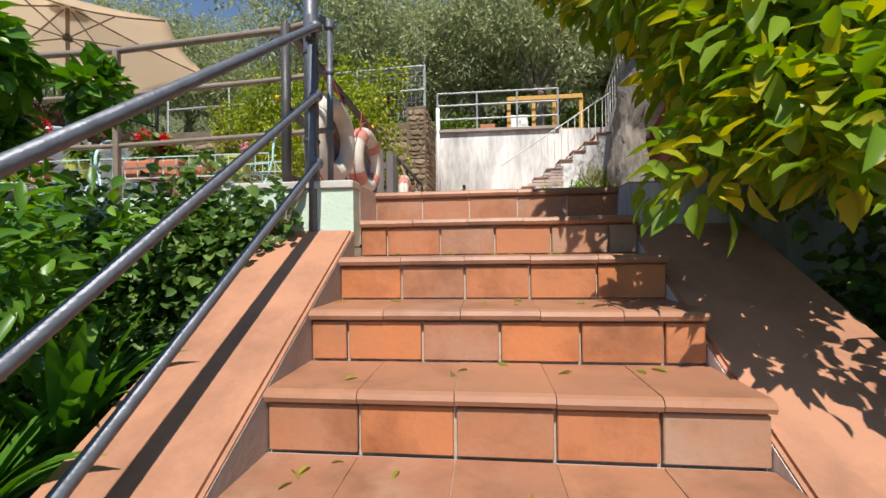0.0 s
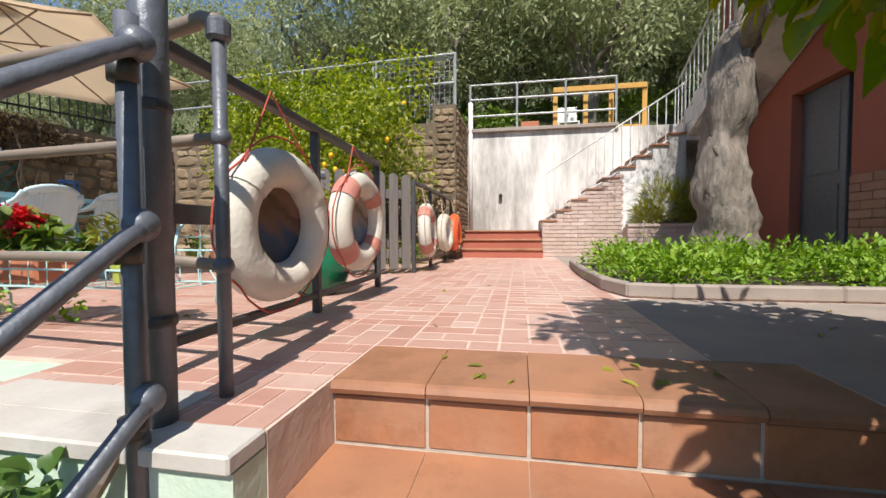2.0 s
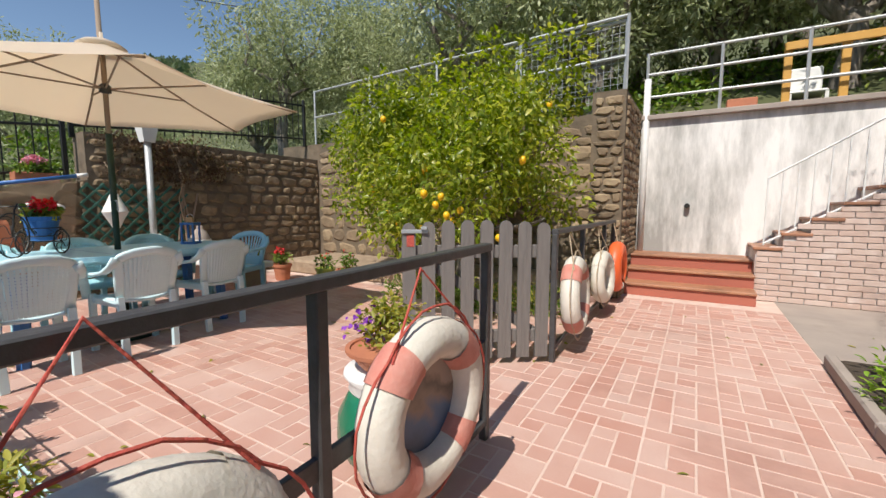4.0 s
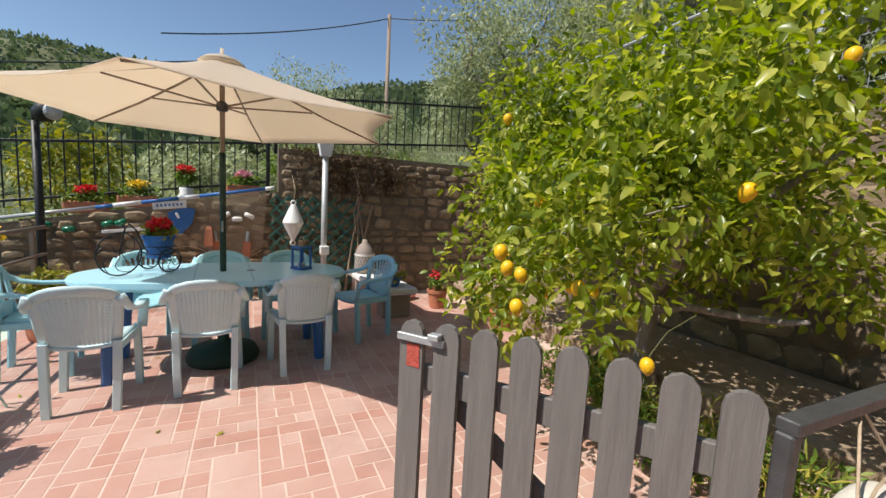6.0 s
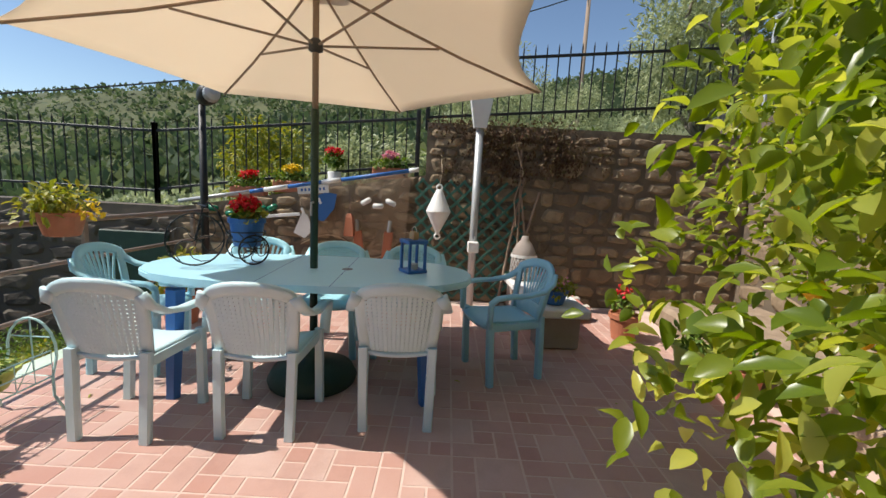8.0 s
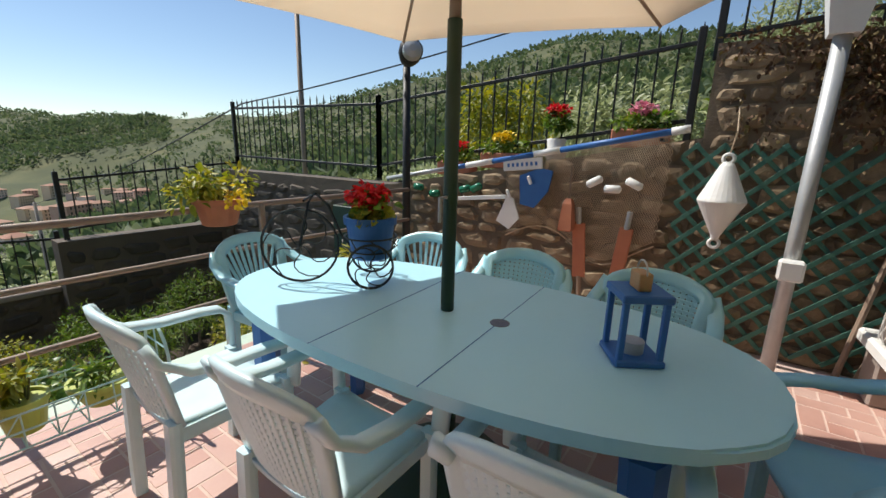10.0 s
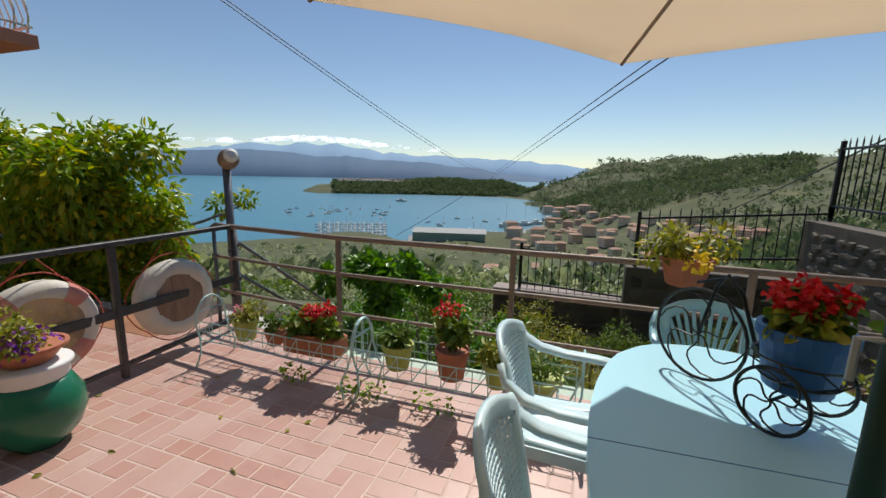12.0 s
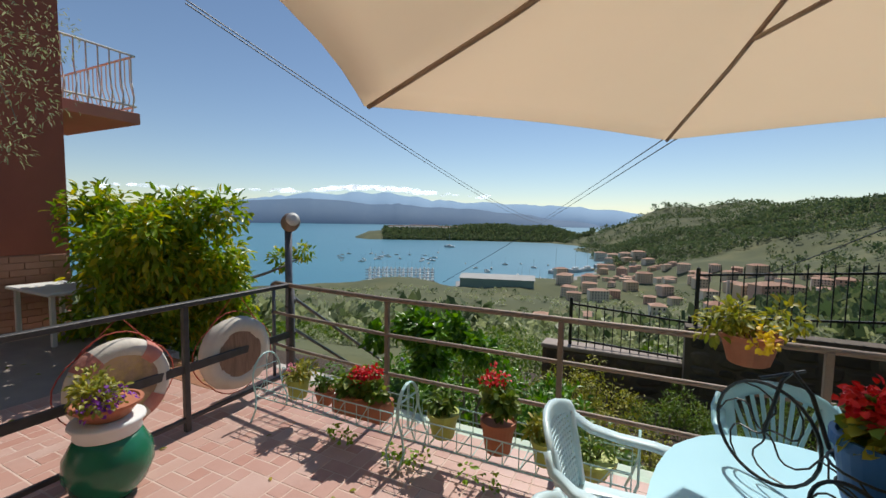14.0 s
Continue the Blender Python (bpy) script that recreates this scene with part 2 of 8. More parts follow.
    "cable": material("cable", (0.05, 0.05, 0.055), (0.08, 0.08, 0.085), 10, 0.6, 0.0),
}


def canvas_material():
    m = material("canvas", (0.85, 0.77, 0.66), (0.81, 0.73, 0.62), 5, 0.85, 0.1, fine=300)
    nd, lk = m.node_tree.nodes, m.node_tree.links
    bs = nd["Principled BSDF"]
    tr = nd.new("ShaderNodeBsdfTranslucent")
    tr.inputs["Color"].default_value = (0.93, 0.81, 0.66, 1)
    mix = nd.new("ShaderNodeMixShader")
    mix.inputs["Fac"].default_value = 0.6
    lk.new(bs.outputs[0], mix.inputs[1])
    lk.new(tr.outputs[0], mix.inputs[2])
    lk.new(mix.outputs[0], nd["Material Output"].inputs["Surface"])
    return m


def sea_material():
    m = bpy.data.materials.new("sea")
    m.use_nodes = True
    nd, lk = m.node_tree.nodes, m.node_tree.links
    bs = nd["Principled BSDF"]
    n = nd.new("ShaderNodeTexNoise")
    n.inputs["Scale"].default_value = 0.006
    n.inputs["Detail"].default_value = 6
    geo = nd.new("ShaderNodeNewGeometry")
    lk.new(geo.outputs["Position"], n.inputs["Vector"])
    cr = nd.new("ShaderNodeValToRGB")
    cr.color_ramp.elements[0].color = (0.03, 0.16, 0.24, 1)
    cr.color_ramp.elements[1].color = (0.045, 0.21, 0.28, 1)
    lk.new(n.outputs["Fac"], cr.inputs["Fac"])
    lk.new(cr.outputs["Color"], bs.inputs["Base Color"])
    bs.inputs["Roughness"].default_value = 0.35
    w = nd.new("ShaderNodeTexNoise")
    w.inputs["Scale"].default_value = 0.25
    w.inputs["Detail"].default_value = 4
    lk.new(geo.outputs["Position"], w.inputs["Vector"])
    bp = nd.new("ShaderNodeBump")
    bp.inputs["Strength"].default_value = 0.35
    bp.inputs["Distance"].default_value = 0.6
    lk.new(w.outputs["Fac"], bp.inputs["Height"])
    lk.new(bp.outputs["Normal"], bs.inputs["Normal"])
    return m


M["canvas"] = canvas_material()
M["sea"] = sea_material()


# ---- building helpers ----
def mesh_from(name, bm, mat, smooth=False):
    me = bpy.data.meshes.new(name)
    bm.to_mesh(me)
    bm.free()
    me.materials.append(mat)
    if smooth:
        me.polygons.foreach_set("use_smooth", [True] * len(me.polygons))
    return me


def part(name, bm, mat, parent, label="", smooth=False):
    ob = new(name, mesh_from(name, bm, mat, smooth))
    ob.parent = parent
    return tagged(ob, label)


def thing(name, label, category, bm=None, mat=None, at=None, group="", kind="", smooth=False):
    ob = new(name, mesh_from(name, bm, mat, smooth) if bm else None)
    if at is not None:
        ob.matrix_basis = at
    return tagged(ob, label, category, group, kind)


def box(bm, lo, hi, m=None, bevel=0.0):
    """A block from corner lo to corner hi, its edges chamfered."""
    b2 = bmesh.new()
    bmesh.ops.create_cube(b2, size=1)
    for v in b2.verts:
        v.co = Vector([(lo[i] + hi[i]) / 2 + v.co[i] * (hi[i] - lo[i]) for i in range(3)])
    if bevel:
        bmesh.ops.bevel(b2, geom=b2.edges[:], offset=bevel, segments=1, affect="EDGES")
    merge(bm, b2, m)
    return bm


def merge(bm, b2, m=None):
    vs = [bm.verts.new(m @ v.co if m else v.co) for v in b2.verts]
    b2.verts.index_update()
    for f in b2.faces:
        bm.faces.new([vs[v.index] for v in f.verts])
    b2.free()


def tube(bm, pts, r, n=8, closed=False, r2=None):
    """A round bar along a polyline."""
    pts = [Vector(p) for p in pts]
    k = len(pts)
    rings = []
    up = None
    for i, p in enumerate(pts):
        if closed:
            d = pts[(i + 1) % k] - pts[i - 1]
        else:
            d = pts[min(i + 1, k - 1)] - pts[max(i - 1, 0)]
        d.normalize()
        if up is None:
            up = Vector((0, 0, 1)) if abs(d.z) < 0.9 else Vector((1, 0, 0))
        side = d.cross(up)
        if side.length < 1e-4:
            side = d.cross(Vector((0, 1, 0.01)))
        side.normalize()
        up = side.cross(d).normalized()
        rr = r if r2 is None else r + (r2 - r) * i / max(1, k - 1)
        rings.append([bm.verts.new(p + (side * math.cos(a) + up * math.sin(a)) * rr)
                      for a in (2 * math.pi * j / n for j in range(n))])
    for i in range(k if closed else k - 1):
        a, b = rings[i], rings[(i + 1) % k]
        for j in range(n):
            bm.faces.new((a[j], a[(j + 1) % n], b[(j + 1) % n], b[j]))
    if not closed:
        bm.faces.new(rings[0][::-1])
        bm.faces.new(rings[-1])
    return bm


def lathe(bm, profile, n=24, m=None, close=True):
    """A turned body from (radius, height) pairs."""
    rings = []
    for r, z in profile:
        ring = []
        for j in range(n):
            a = 2 * math.pi * j / n
            v = Vector((r * math.cos(a), r * math.sin(a), z))
            ring.append(bm.verts.new(m @ v if m else v))
        rings.append(ring)
    for a, b in zip(rings, rings[1:]):
        for j in range(n):
            bm.faces.new((a[j], a[(j + 1) % n], b[(j + 1) % n], b[j]))
    if close:
        bm.faces.new(rings[0][::-1])
        bm.faces.new(rings[-1])
    return bm


def plate(bm, outline, z0, z1, m=None):
    """A slab from a plan outline."""
    a = [bm.verts.new(m @ Vector((x, y, z0)) if m else (x, y, z0)) for x, y in outline]
    b = [bm.verts.new(m @ Vector((x, y, z1)) if m else (x, y, z1)) for x, y in outline]
    n = len(a)
    bm.faces.new(a[::-1])
    bm.faces.new(b)
    for i in range(n):
        bm.faces.new((a[i], a[(i + 1) % n], b[(i + 1) % n], b[i]))
    return bm


def arc(c, r, a0, a1, n, plane="xy"):
    out = []
    for i in range(n + 1):
        a = radians(a0 + (a1 - a0) * i / n)
        u, v = r * math.cos(a), r * math.sin(a)
        p = {"xy": (u, v, 0), "xz": (u, 0, v), "yz": (0, u, v)}[plane]
        out.append((c[0] + p[0], c[1] + p[1], c[2] + p[2]))
    return out


def leaf_mesh(name, pos, nrm, length, width, mat, rng, droop=0.3, fold=0.25, spread=0.9, simple=False):
    """Many leaves in one mesh: each a pointed, folded blade of six corners. nrm: the way each leaf grows."""
    n = len(pos)
    pos = np.asarray(pos, float)
    d = np.asarray(nrm, float) + rng.normal(0, spread, (n, 3))
    d[:, 2] -= droop
    d /= np.linalg.norm(d, axis=1)[:, None] + 1e-9
    up = np.tile([0.0, 0.0, 1.0], (n, 1)) + rng.normal(0, 0.45, (n, 3))
    s = np.cross(d, up)
    s /= np.linalg.norm(s, axis=1)[:, None] + 1e-9
    u = np.cross(s, d)
    ln = np.reshape(length * rng.uniform(0.6, 1.25, n), (-1, 1))
    wd = np.reshape(width * rng.uniform(0.7, 1.2, n), (-1, 1))
    base = pos
    if simple:
        v = np.stack([base, base + d * ln * 0.5 + s * wd * 0.5, base + d * ln, base + d * ln * 0.5 - s * wd * 0.5], axis=1).reshape(-1, 3)
        quad = np.array([[0, 1, 2, 3]])
        k = 4
    else:
        v = np.stack([
            base,
            base + d * ln * 0.17 + s * wd * 0.33 + u * wd * fold * 0.7,
            base + d * ln * 0.45 + s * wd * 0.5 + u * wd * fold,
            base + d * ln * 0.76 + s * wd * 0.34 + u * wd * fold * 0.5 - u * ln * 0.05,
            base + d * ln - u * ln * 0.14,
            base + d * ln * 0.76 - s * wd * 0.34 + u * wd * fold * 0.5 - u * ln * 0.05,
            base + d * ln * 0.45 - s * wd * 0.5 + u * wd * fold,
            base + d * ln * 0.17 - s * wd * 0.33 + u * wd * fold * 0.7,
            base + d * ln * 0.5,
        ], axis=1).reshape(-1, 3)
        quad = np.array([[0, 1, 2, 8], [8, 2, 3, 4], [0, 8, 6, 7], [8, 4, 5, 6]])
        k = 9
    faces = (quad[None] + k * np.arange(n)[:, None, None]).reshape(-1, 4)
    me = bpy.data.meshes.new(name)
    me.from_pydata(v.tolist(), [], faces.tolist())
    me.materials.append(mat)
    me.polygons.foreach_set("use_smooth", [True] * len(me.polygons))
    return me


def leafy(name, parent, pos, nrm, length, width, mat, rng, label="", **kw):
    ob = new(name, leaf_mesh(name, pos, nrm, length, width, mat, rng, **kw))
    ob.parent = parent
    return tagged(ob, label)


def cloud(rng, n, blobs, shell=0.55):
    """Points and outward ways on uneven clumps: blobs of (centre, radius)."""
    blobs = [(np.array(c, float), np.array(r, float) * np.ones(3)) for c, r in blobs]
    w = np.array([np.prod(r) ** (2 / 3) for _, r in blobs])
    pick = rng.choice(len(blobs), n, p=w / w.sum())
    d = rng.normal(0, 1, (n, 3))
    d /= np.linalg.norm(d, axis=1)[:, None]
    rad = shell + (1 - shell) * rng.random(n) ** 0.6
    rad *= 1 + rng.normal(0, 0.09, n)
    c = np.array([blobs[i][0] for i in pick])
    r = np.array([blobs[i][1] for i in pick])
    return c + d * r * rad[:, None], d


def clumps(rng, centre, size, count, lo=0.25, hi=0.5):
    """Blobs scattered in an ellipsoid, for the uneven outline of a crown."""
    out = []
    for _ in range(count):
        d = rng.normal(0, 1, 3)
        d /= np.linalg.norm(d)
        p = np.array(centre) + d * np.array(size) * rng.random() ** 0.4
        out.append((p, rng.uniform(lo, hi) * float(np.mean(size))))
    return out


# ---- land, sea, distance ----
SEA = -60.0
YAWS = [20, 60, 85, 110, 132, 150, 165, 178, 190, 215, 240, 300]
RADII = [12, 30, 100, 200, 350, 500, 800, 1200]
RISE = [
    [4, 8, 14, 20, 22, 22, 16, 10],
    [0, 5, 10, 14, 16, 16, 12, 6],
    [-4, 0, 5, 10, 12.4, 12.0, 8, 3],
    [-8, -4, 1, 7, 12.8, 12.6, 9, 4],
    [-12, -9, -4, 1.5, 6.8, 7.2, 5, 3],
    [-14, -12, -9, -5, -1, 1.8, 2.9, 2],
    [-16, -15, -13, -10, -7, -3, 1.4, 2.3],
    [-18, -17, -15, -12, -9, -6.2, -2.4, 1.9],
    [-19, -17, -15.5, -12.7, -9.5, -7.6, -5.5, -3.6],
    [-19, -17, -15.5, -12.7, -9.3, -8, -6, -4],
    [-14, -14, -14, -11.5, -9.3, -8, -6, -4],
    [0, 0, 0, 0, 0, 0, 0, 0],
]
HOME = (-3.0, 5.5)


def land(x, y):
    """Height of the ground at a place, from the slopes seen round the terrace."""
    dx, dy = x - HOME[0], y - HOME[1]
    r = max(12.0, math.hypot(dx, dy))
    yaw = math.degrees(math.atan2(-dx, dy)) % 360
    if yaw > 330:
        yaw = 20
    if yaw > 300:
        yaw = 300
    i = 0
    while i < len(YAWS) - 2 and YAWS[i + 1] < yaw:
        i += 1
    fy = min(1, max(0, (yaw - YAWS[i]) / (YAWS[i + 1] - YAWS[i])))
    j = 0
    while j < len(RADII) - 2 and RADII[j + 1] < r:
        j += 1
    fr = (math.log(r) - math.log(RADII[j])) / (math.log(RADII[j + 1]) - math.log(RADII[j]))
    fr = min(1.0, fr)
    e0 = RISE[i][j] + (RISE[i][j + 1] - RISE[i][j]) * fr
    e1 = RISE[i + 1][j] + (RISE[i + 1][j + 1] - RISE[i + 1][j]) * fr
    e = e0 + (e1 - e0) * fy
    z = 1.4 + r * math.tan(radians(e))
    if r > 1200:
        z -= (r - 1200) * 0.25
    if r > 60:
        z += (noise.noise(Vector((x * 0.012, y * 0.012, 0))) * 0.02 + noise.noise(Vector((x * 0.04, y * 0.04, 3))) * 0.006) * r
    # headland beyond the bay
    t = (yaw - 186) / 32.5
    if 0 < t < 1.0 and r > 900:
        k = math.exp(-((r - 1340) / 110) ** 2) * min(1, (1 - t) * 14) * min(1, t * 6)
        z = max(z, SEA - 6 + k * (26 + 22 * (1 - t) + 14 * noise.noise(Vector((x * 0.006, y * 0.006, 7)))))
    # flat yards behind the quay
    if 172 < yaw < 196 and 300 < r < 520:
        z = max(z, SEA + 1.5) if r < 430 + (196 - yaw) * 6 else z
    return z


def ground_mesh():
    rows, cols = 90, 190
    verts, faces = [], []
    for a in range(rows):
        r = 9.0 * (2400 / 9.0) ** (a / (rows - 1))
        for c in range(cols):
            yaw = radians(360 * c / cols)
            x, y = HOME[0] - math.sin(yaw) * r, HOME[1] + math.cos(yaw) * r
            verts.append((x, y, land(x, y)))
    for a in range(rows - 1):
        for c in range(cols):
            d = (c + 1) % cols
            faces.append((a * cols + c, a * cols + d, (a + 1) * cols + d, (a + 1) * cols + c))
    k = len(verts)
    verts.append((HOME[0], HOME[1], -1.9))
    for c in range(cols):
        faces.append((k, (c + 1) % cols, c))
    me = bpy.data.meshes.new("ground")
    me.from_pydata(verts, [], faces)
    me.materials.append(M["earth"])
    me.polygons.foreach_set("use_smooth", [True] * len(me.polygons))
    return me


ground = tagged(new("ground", ground_mesh()), "scrubby green hillside falling to the bay", "ground", kind="structure")
# the ground under the terrace and stairs stays below them
for v in ground.data.vertices:
    x, y = v.co.x, v.co.y
    if -7.5 < x < 15 and -1.5 < y < 40:
        v.co.z = min(v.co.z, -2.0)
    elif -16 < x <= -7.5 and -3 < y < 12:
        v.co.z = min(v.co.z, 0.5 + max(0, y - 3) * 0.15)
    elif -16 < x < 15 and -9 < y <= -1.5:
        v.co.z = min(v.co.z, -2.0 + 0.25 * (y + 1.5))

bm = bmesh.new()
bmesh.ops.create_circle(bm, cap_ends=True, segments=64, radius=4900)
tagged(new("water", mesh_from("water", bm, M["sea"])), "calm blue-green bay", "water", kind="structure").location = (0, 0, SEA)


def ridge(name, r, yaw0, yaw1, tops, mat, label):
    """A far range of hills: a thick wall of land with an uneven crest."""
    bm = bmesh.new()
    n = 120
    front, crest, back = [], [], []
    for i in range(n + 1):
        t = i / n
        yaw = radians(yaw0 + (yaw1 - yaw0) * t)
        k = t * (len(tops) - 1)
        j = min(int(k), len(tops) - 2)
        f = k - j
        f = f * f * (3 - 2 * f)
        h = tops[j] + (tops[j + 1] - tops[j]) * f
        h *= 1 + 0.14 * noise.noise(Vector((t * 22, r * 0.01, 0))) + 0.06 * noise.noise(Vector((t * 70, 5, 0)))
        d = Vector((-math.sin(yaw), math.cos(yaw), 0))
        front.append(bm.verts.new(d * (r - 200) + Vector((0, 0, SEA - 5))))
        crest.append(bm.verts.new(d * r + Vector((0, 0, SEA + h))))
        back.append(bm.verts.new(d * (r + 250) + Vector((0, 0, SEA - 5))))
    for i in range(n):
        bm.faces.new((front[i], front[i + 1], crest[i + 1], crest[i]))
        bm.faces.new((crest[i], crest[i + 1], back[i + 1], back[i]))
    return tagged(new(name, mesh_from(name, bm, mat, True)), label, "hills", kind="structure")


# haze is painted into both ranges' colours, paler on the farther one
ridge("backdrop", 4250, 250, 183, [105, 143, 205, 219, 224, 212, 177, 143, 72, 6], M["far_hill_haze"], "wooded hills across the gulf, haze painted in as blue")
ridge("backdrop", 4720, 246, 176, [160, 180, 245, 320, 350, 266, 250, 224, 180, 85], M["farther_hill_haze"], "mountains behind the gulf, haze painted in as pale blue")



def cloud_glow_material():
    """White vapour, thinning out by noise; an added glow stands in for sunlight on it."""
    m = bpy.data.materials.new("cloud")
    m.use_nodes = True
    nd, lk = m.node_tree.nodes, m.node_tree.links
    bs = nd["Principled BSDF"]
    bs.inputs["Base Color"].default_value = (0.86, 0.88, 0.9, 1)
    # emission keeps the backlit clouds white; they are no light source
    bs.inputs["Emission Color"].default_value = (0.86, 0.91, 1.0, 1)
    bs.inputs["Emission Strength"].default_value = 0.75
    bs.inputs["Roughness"].default_value = 1.0
    n = nd.new("ShaderNodeTexNoise")
    n.inputs["Scale"].default_value = 0.012
    n.inputs["Detail"].default_value = 6
    geo = nd.new("ShaderNodeNewGeometry")
    lk.new(geo.outputs["Position"], n.inputs["Vector"])
    r = nd.new("ShaderNodeMapRange")
    r.inputs["From Min"].default_value = 0.35
    r.inputs["From Max"].default_value = 0.62
    r.inputs["To Max"].default_value = 0.5
    lk.new(n.outputs["Fac"], r.inputs["Value"])
    lk.new(r.outputs["Result"], bs.inputs["Alpha"])
    return m


M["cloud"] = cloud_glow_material()
crng = random.Random(17)
bm = bmesh.new()
for k in range(150):
    yaw = radians(crng.choice((crng.uniform(200, 246), crng.uniform(207, 222))))
    low = 262 + 85 * math.exp(-((math.degrees(yaw) - 216) / 9) ** 2)
    size = crng.uniform(20, 60)
    at = Matrix.Translation((-math.sin(yaw) * 4925, math.cos(yaw) * 4925, low + crng.uniform(-14, 22)))
    bmesh.ops.create_icosphere(bm, subdivisions=2, radius=1.0, matrix=at @ Matrix.Diagonal((size * 1.7, size * 0.8, size * 0.34, 1)))
tagged(new("backdrop", mesh_from("cloud_bank", bm, M["cloud"], True)), "low white cloud bank over the far mountains, with an added glow", "clouds", kind="structure")

# ---- terrace, walkway, stairs ----
RISER, TREAD = 0.18, 0.30
XL, XR, YT = 0.085, 1.415, 3.115


def stair_y(i):
    return YT - TREAD * i


bm = bmesh.new()
plate(bm, [(-6.0, 3.12), (-0.75, 3.12), (-0.75, 2.802), (0.085, 2.802), (0.085, 3.455), (1.418, 3.455), (1.418, 3.105), (4.0, 3.105), (4.0, 10.2), (-6.0, 10.2)], -0.30, -0.0026)
floor = thing("floor", "pink terracotta terrace floor with pale joints", "floor", bm, M["floor_joint"], kind="structure")

bm = bmesh.new()
plate(bm, [(1.187, 3.46), (1.425, 3.46), (1.425, 2.96), (3.98, 2.96), (3.98, 4.72), (1.187, 4.72)], -0.011, 0.0)
plate(bm, [(1.187, 7.15), (3.98, 7.15), (3.98, 9.95), (1.187, 9.95)], -0.011, 0.0)
plate(bm, [(3.75, 4.72), (3.98, 4.72), (3.98, 7.15), (3.75, 7.15)], -0.011, 0.0)
thing("pavement", "worn tan concrete paving beside the planted bed", "pavement", bm, M["concrete"], kind="structure")

# retaining wall under the terrace
bm = bmesh.new()
box(bm, (-6.0, 2.96, -2.4), (-0.745, 3.118, -0.013))
thing("wall_south", "ivy-covered retaining wall under the terrace", "wall", bm, M["mint_paint"], kind="structure")
bm = bmesh.new()
box(bm, (1.418, 2.93, -2.6), (4.0, 3.10, -0.013))
thing("wall_south_east", "rough painted retaining wall beside the stairs", "wall", bm, M["stucco"], kind="structure")

# stairs: core, treads, risers
stairs = thing("stairs", "terracotta tiled garden stairs with rounded nosings", "stairs", kind="structure")
bm = bmesh.new()
NSTEP = 9
for i in range(NSTEP):
    y = stair_y(i)
    box(bm, (XL, y - TREAD + 0.012, -2.6), (XR, (y - 0.003) if i else y + 0.5, -RISER * (i + 1) - 0.004))
box(bm, (XL, YT + 0.004, -2.6), (XR, YT + 0.5, -0.305))
box(bm, (XL, YT - 0.003, -0.304), (XR, 3.454, -0.041))
part("stair_core", bm, M["mortar"], stairs)


def nosing(length, depth=0.315):
    bm = bmesh.new()
    prof = [(depth, 0.0), (0.02, 0.0), (0.006, -0.006), (0.0, -0.02), (0.006, -0.034), (0.03, -0.04), (depth, -0.035)]
    a = [bm.verts.new((0.0012, p[0], p[1])) for p in prof]
    b = [bm.verts.new((length - 0.0012, p[0], p[1])) for p in prof]
    for k in range(len(prof)):
        q = (k + 1) % len(prof)
        bm.faces.new((a[k], a[q], b[q], b[k]))
    bm.faces.new(a[::-1])
    bm.faces.new(b)
    bmesh.ops.recalc_face_normals(bm, faces=bm.faces[:])
    return mesh_from("tread_tile", bm, M["nosing"])


def riser_tile(w):
    bm = bmesh.new()
    box(bm, (0.0045, 0, 0.004), (w - 0.0045, 0.02, RISER - 0.044), bevel=0.003)
    return mesh_from("riser_tile", bm, M["terracotta"])


WIDTH = (XR - XL) / 5
top_me = nosing(WIDTH, 0.363)
tread_me, riser_me, half_me = nosing(WIDTH), riser_tile(WIDTH), riser_tile(WIDTH / 2)
for i in range(NSTEP):
    y, z = stair_y(i), -RISER * i
    for k in range(5):
        o = new("tread_tile", tread_me if i else top_me)
        o.parent = stairs
        o.location = (XL + WIDTH * k, y - 0.03, z + 0.001 * ((k * 7 + i * 3) % 3))
    xs = [(k, riser_me) for k in range(5)] if i % 2 == 0 else [(0, half_me), (0.5, riser_me), (1.5, riser_me), (2.5, riser_me), (3.5, riser_me), (4.5, half_me)]
    for k, (u, me) in enumerate(xs):
        o = new("riser_tile", me)
        o.parent = stairs
        o.location = (XL + WIDTH * u, y - 0.008 + 0.0015 * (k % 2), z - RISER + 0.001)

# sloping cheeks each side
SLOPE = RISER / TREAD


def cheek(name, x0, x1, y_top, z_top, label, extra=0.0):
    bm = bmesh.new()
    y0 = y_top - TREAD * 9
    z0 = z_top - RISER * 9
    prof = [(y_top, z_top), (y0, z0), (y0, -2.9), (y_top, -2.9)]
    a = [bm.verts.new((x0, p[0], p[1])) for p in prof]
    b = [bm.verts.new((x1, p[0], p[1])) for p in prof]
    for k in range(4):
        q = (k + 1) % 4
        bm.faces.new((a[k], b[k], b[q], a[q]))
    bm.faces.new(a)
    bm.faces.new(b[::-1])
    bmesh.ops.recalc_face_normals(bm, faces=bm.faces[:])
    bmesh.ops.bevel(bm, geom=[e for e in bm.edges if e.verts[0].co.z > -2.8 and e.verts[1].co.z > -2.8], offset=0.012, segments=2, affect="EDGES")
    return thing(name, label, "stair cheek", bm, M["cheek"], kind="structure")


cheek("trim", -0.32, 0.083, 2.698, -0.228, "sloping terracotta cheek wall of the stairs")
cheek("trim", 1.417, 1.95, 2.928, -0.212, "sloping terracotta cheek wall of the stairs")

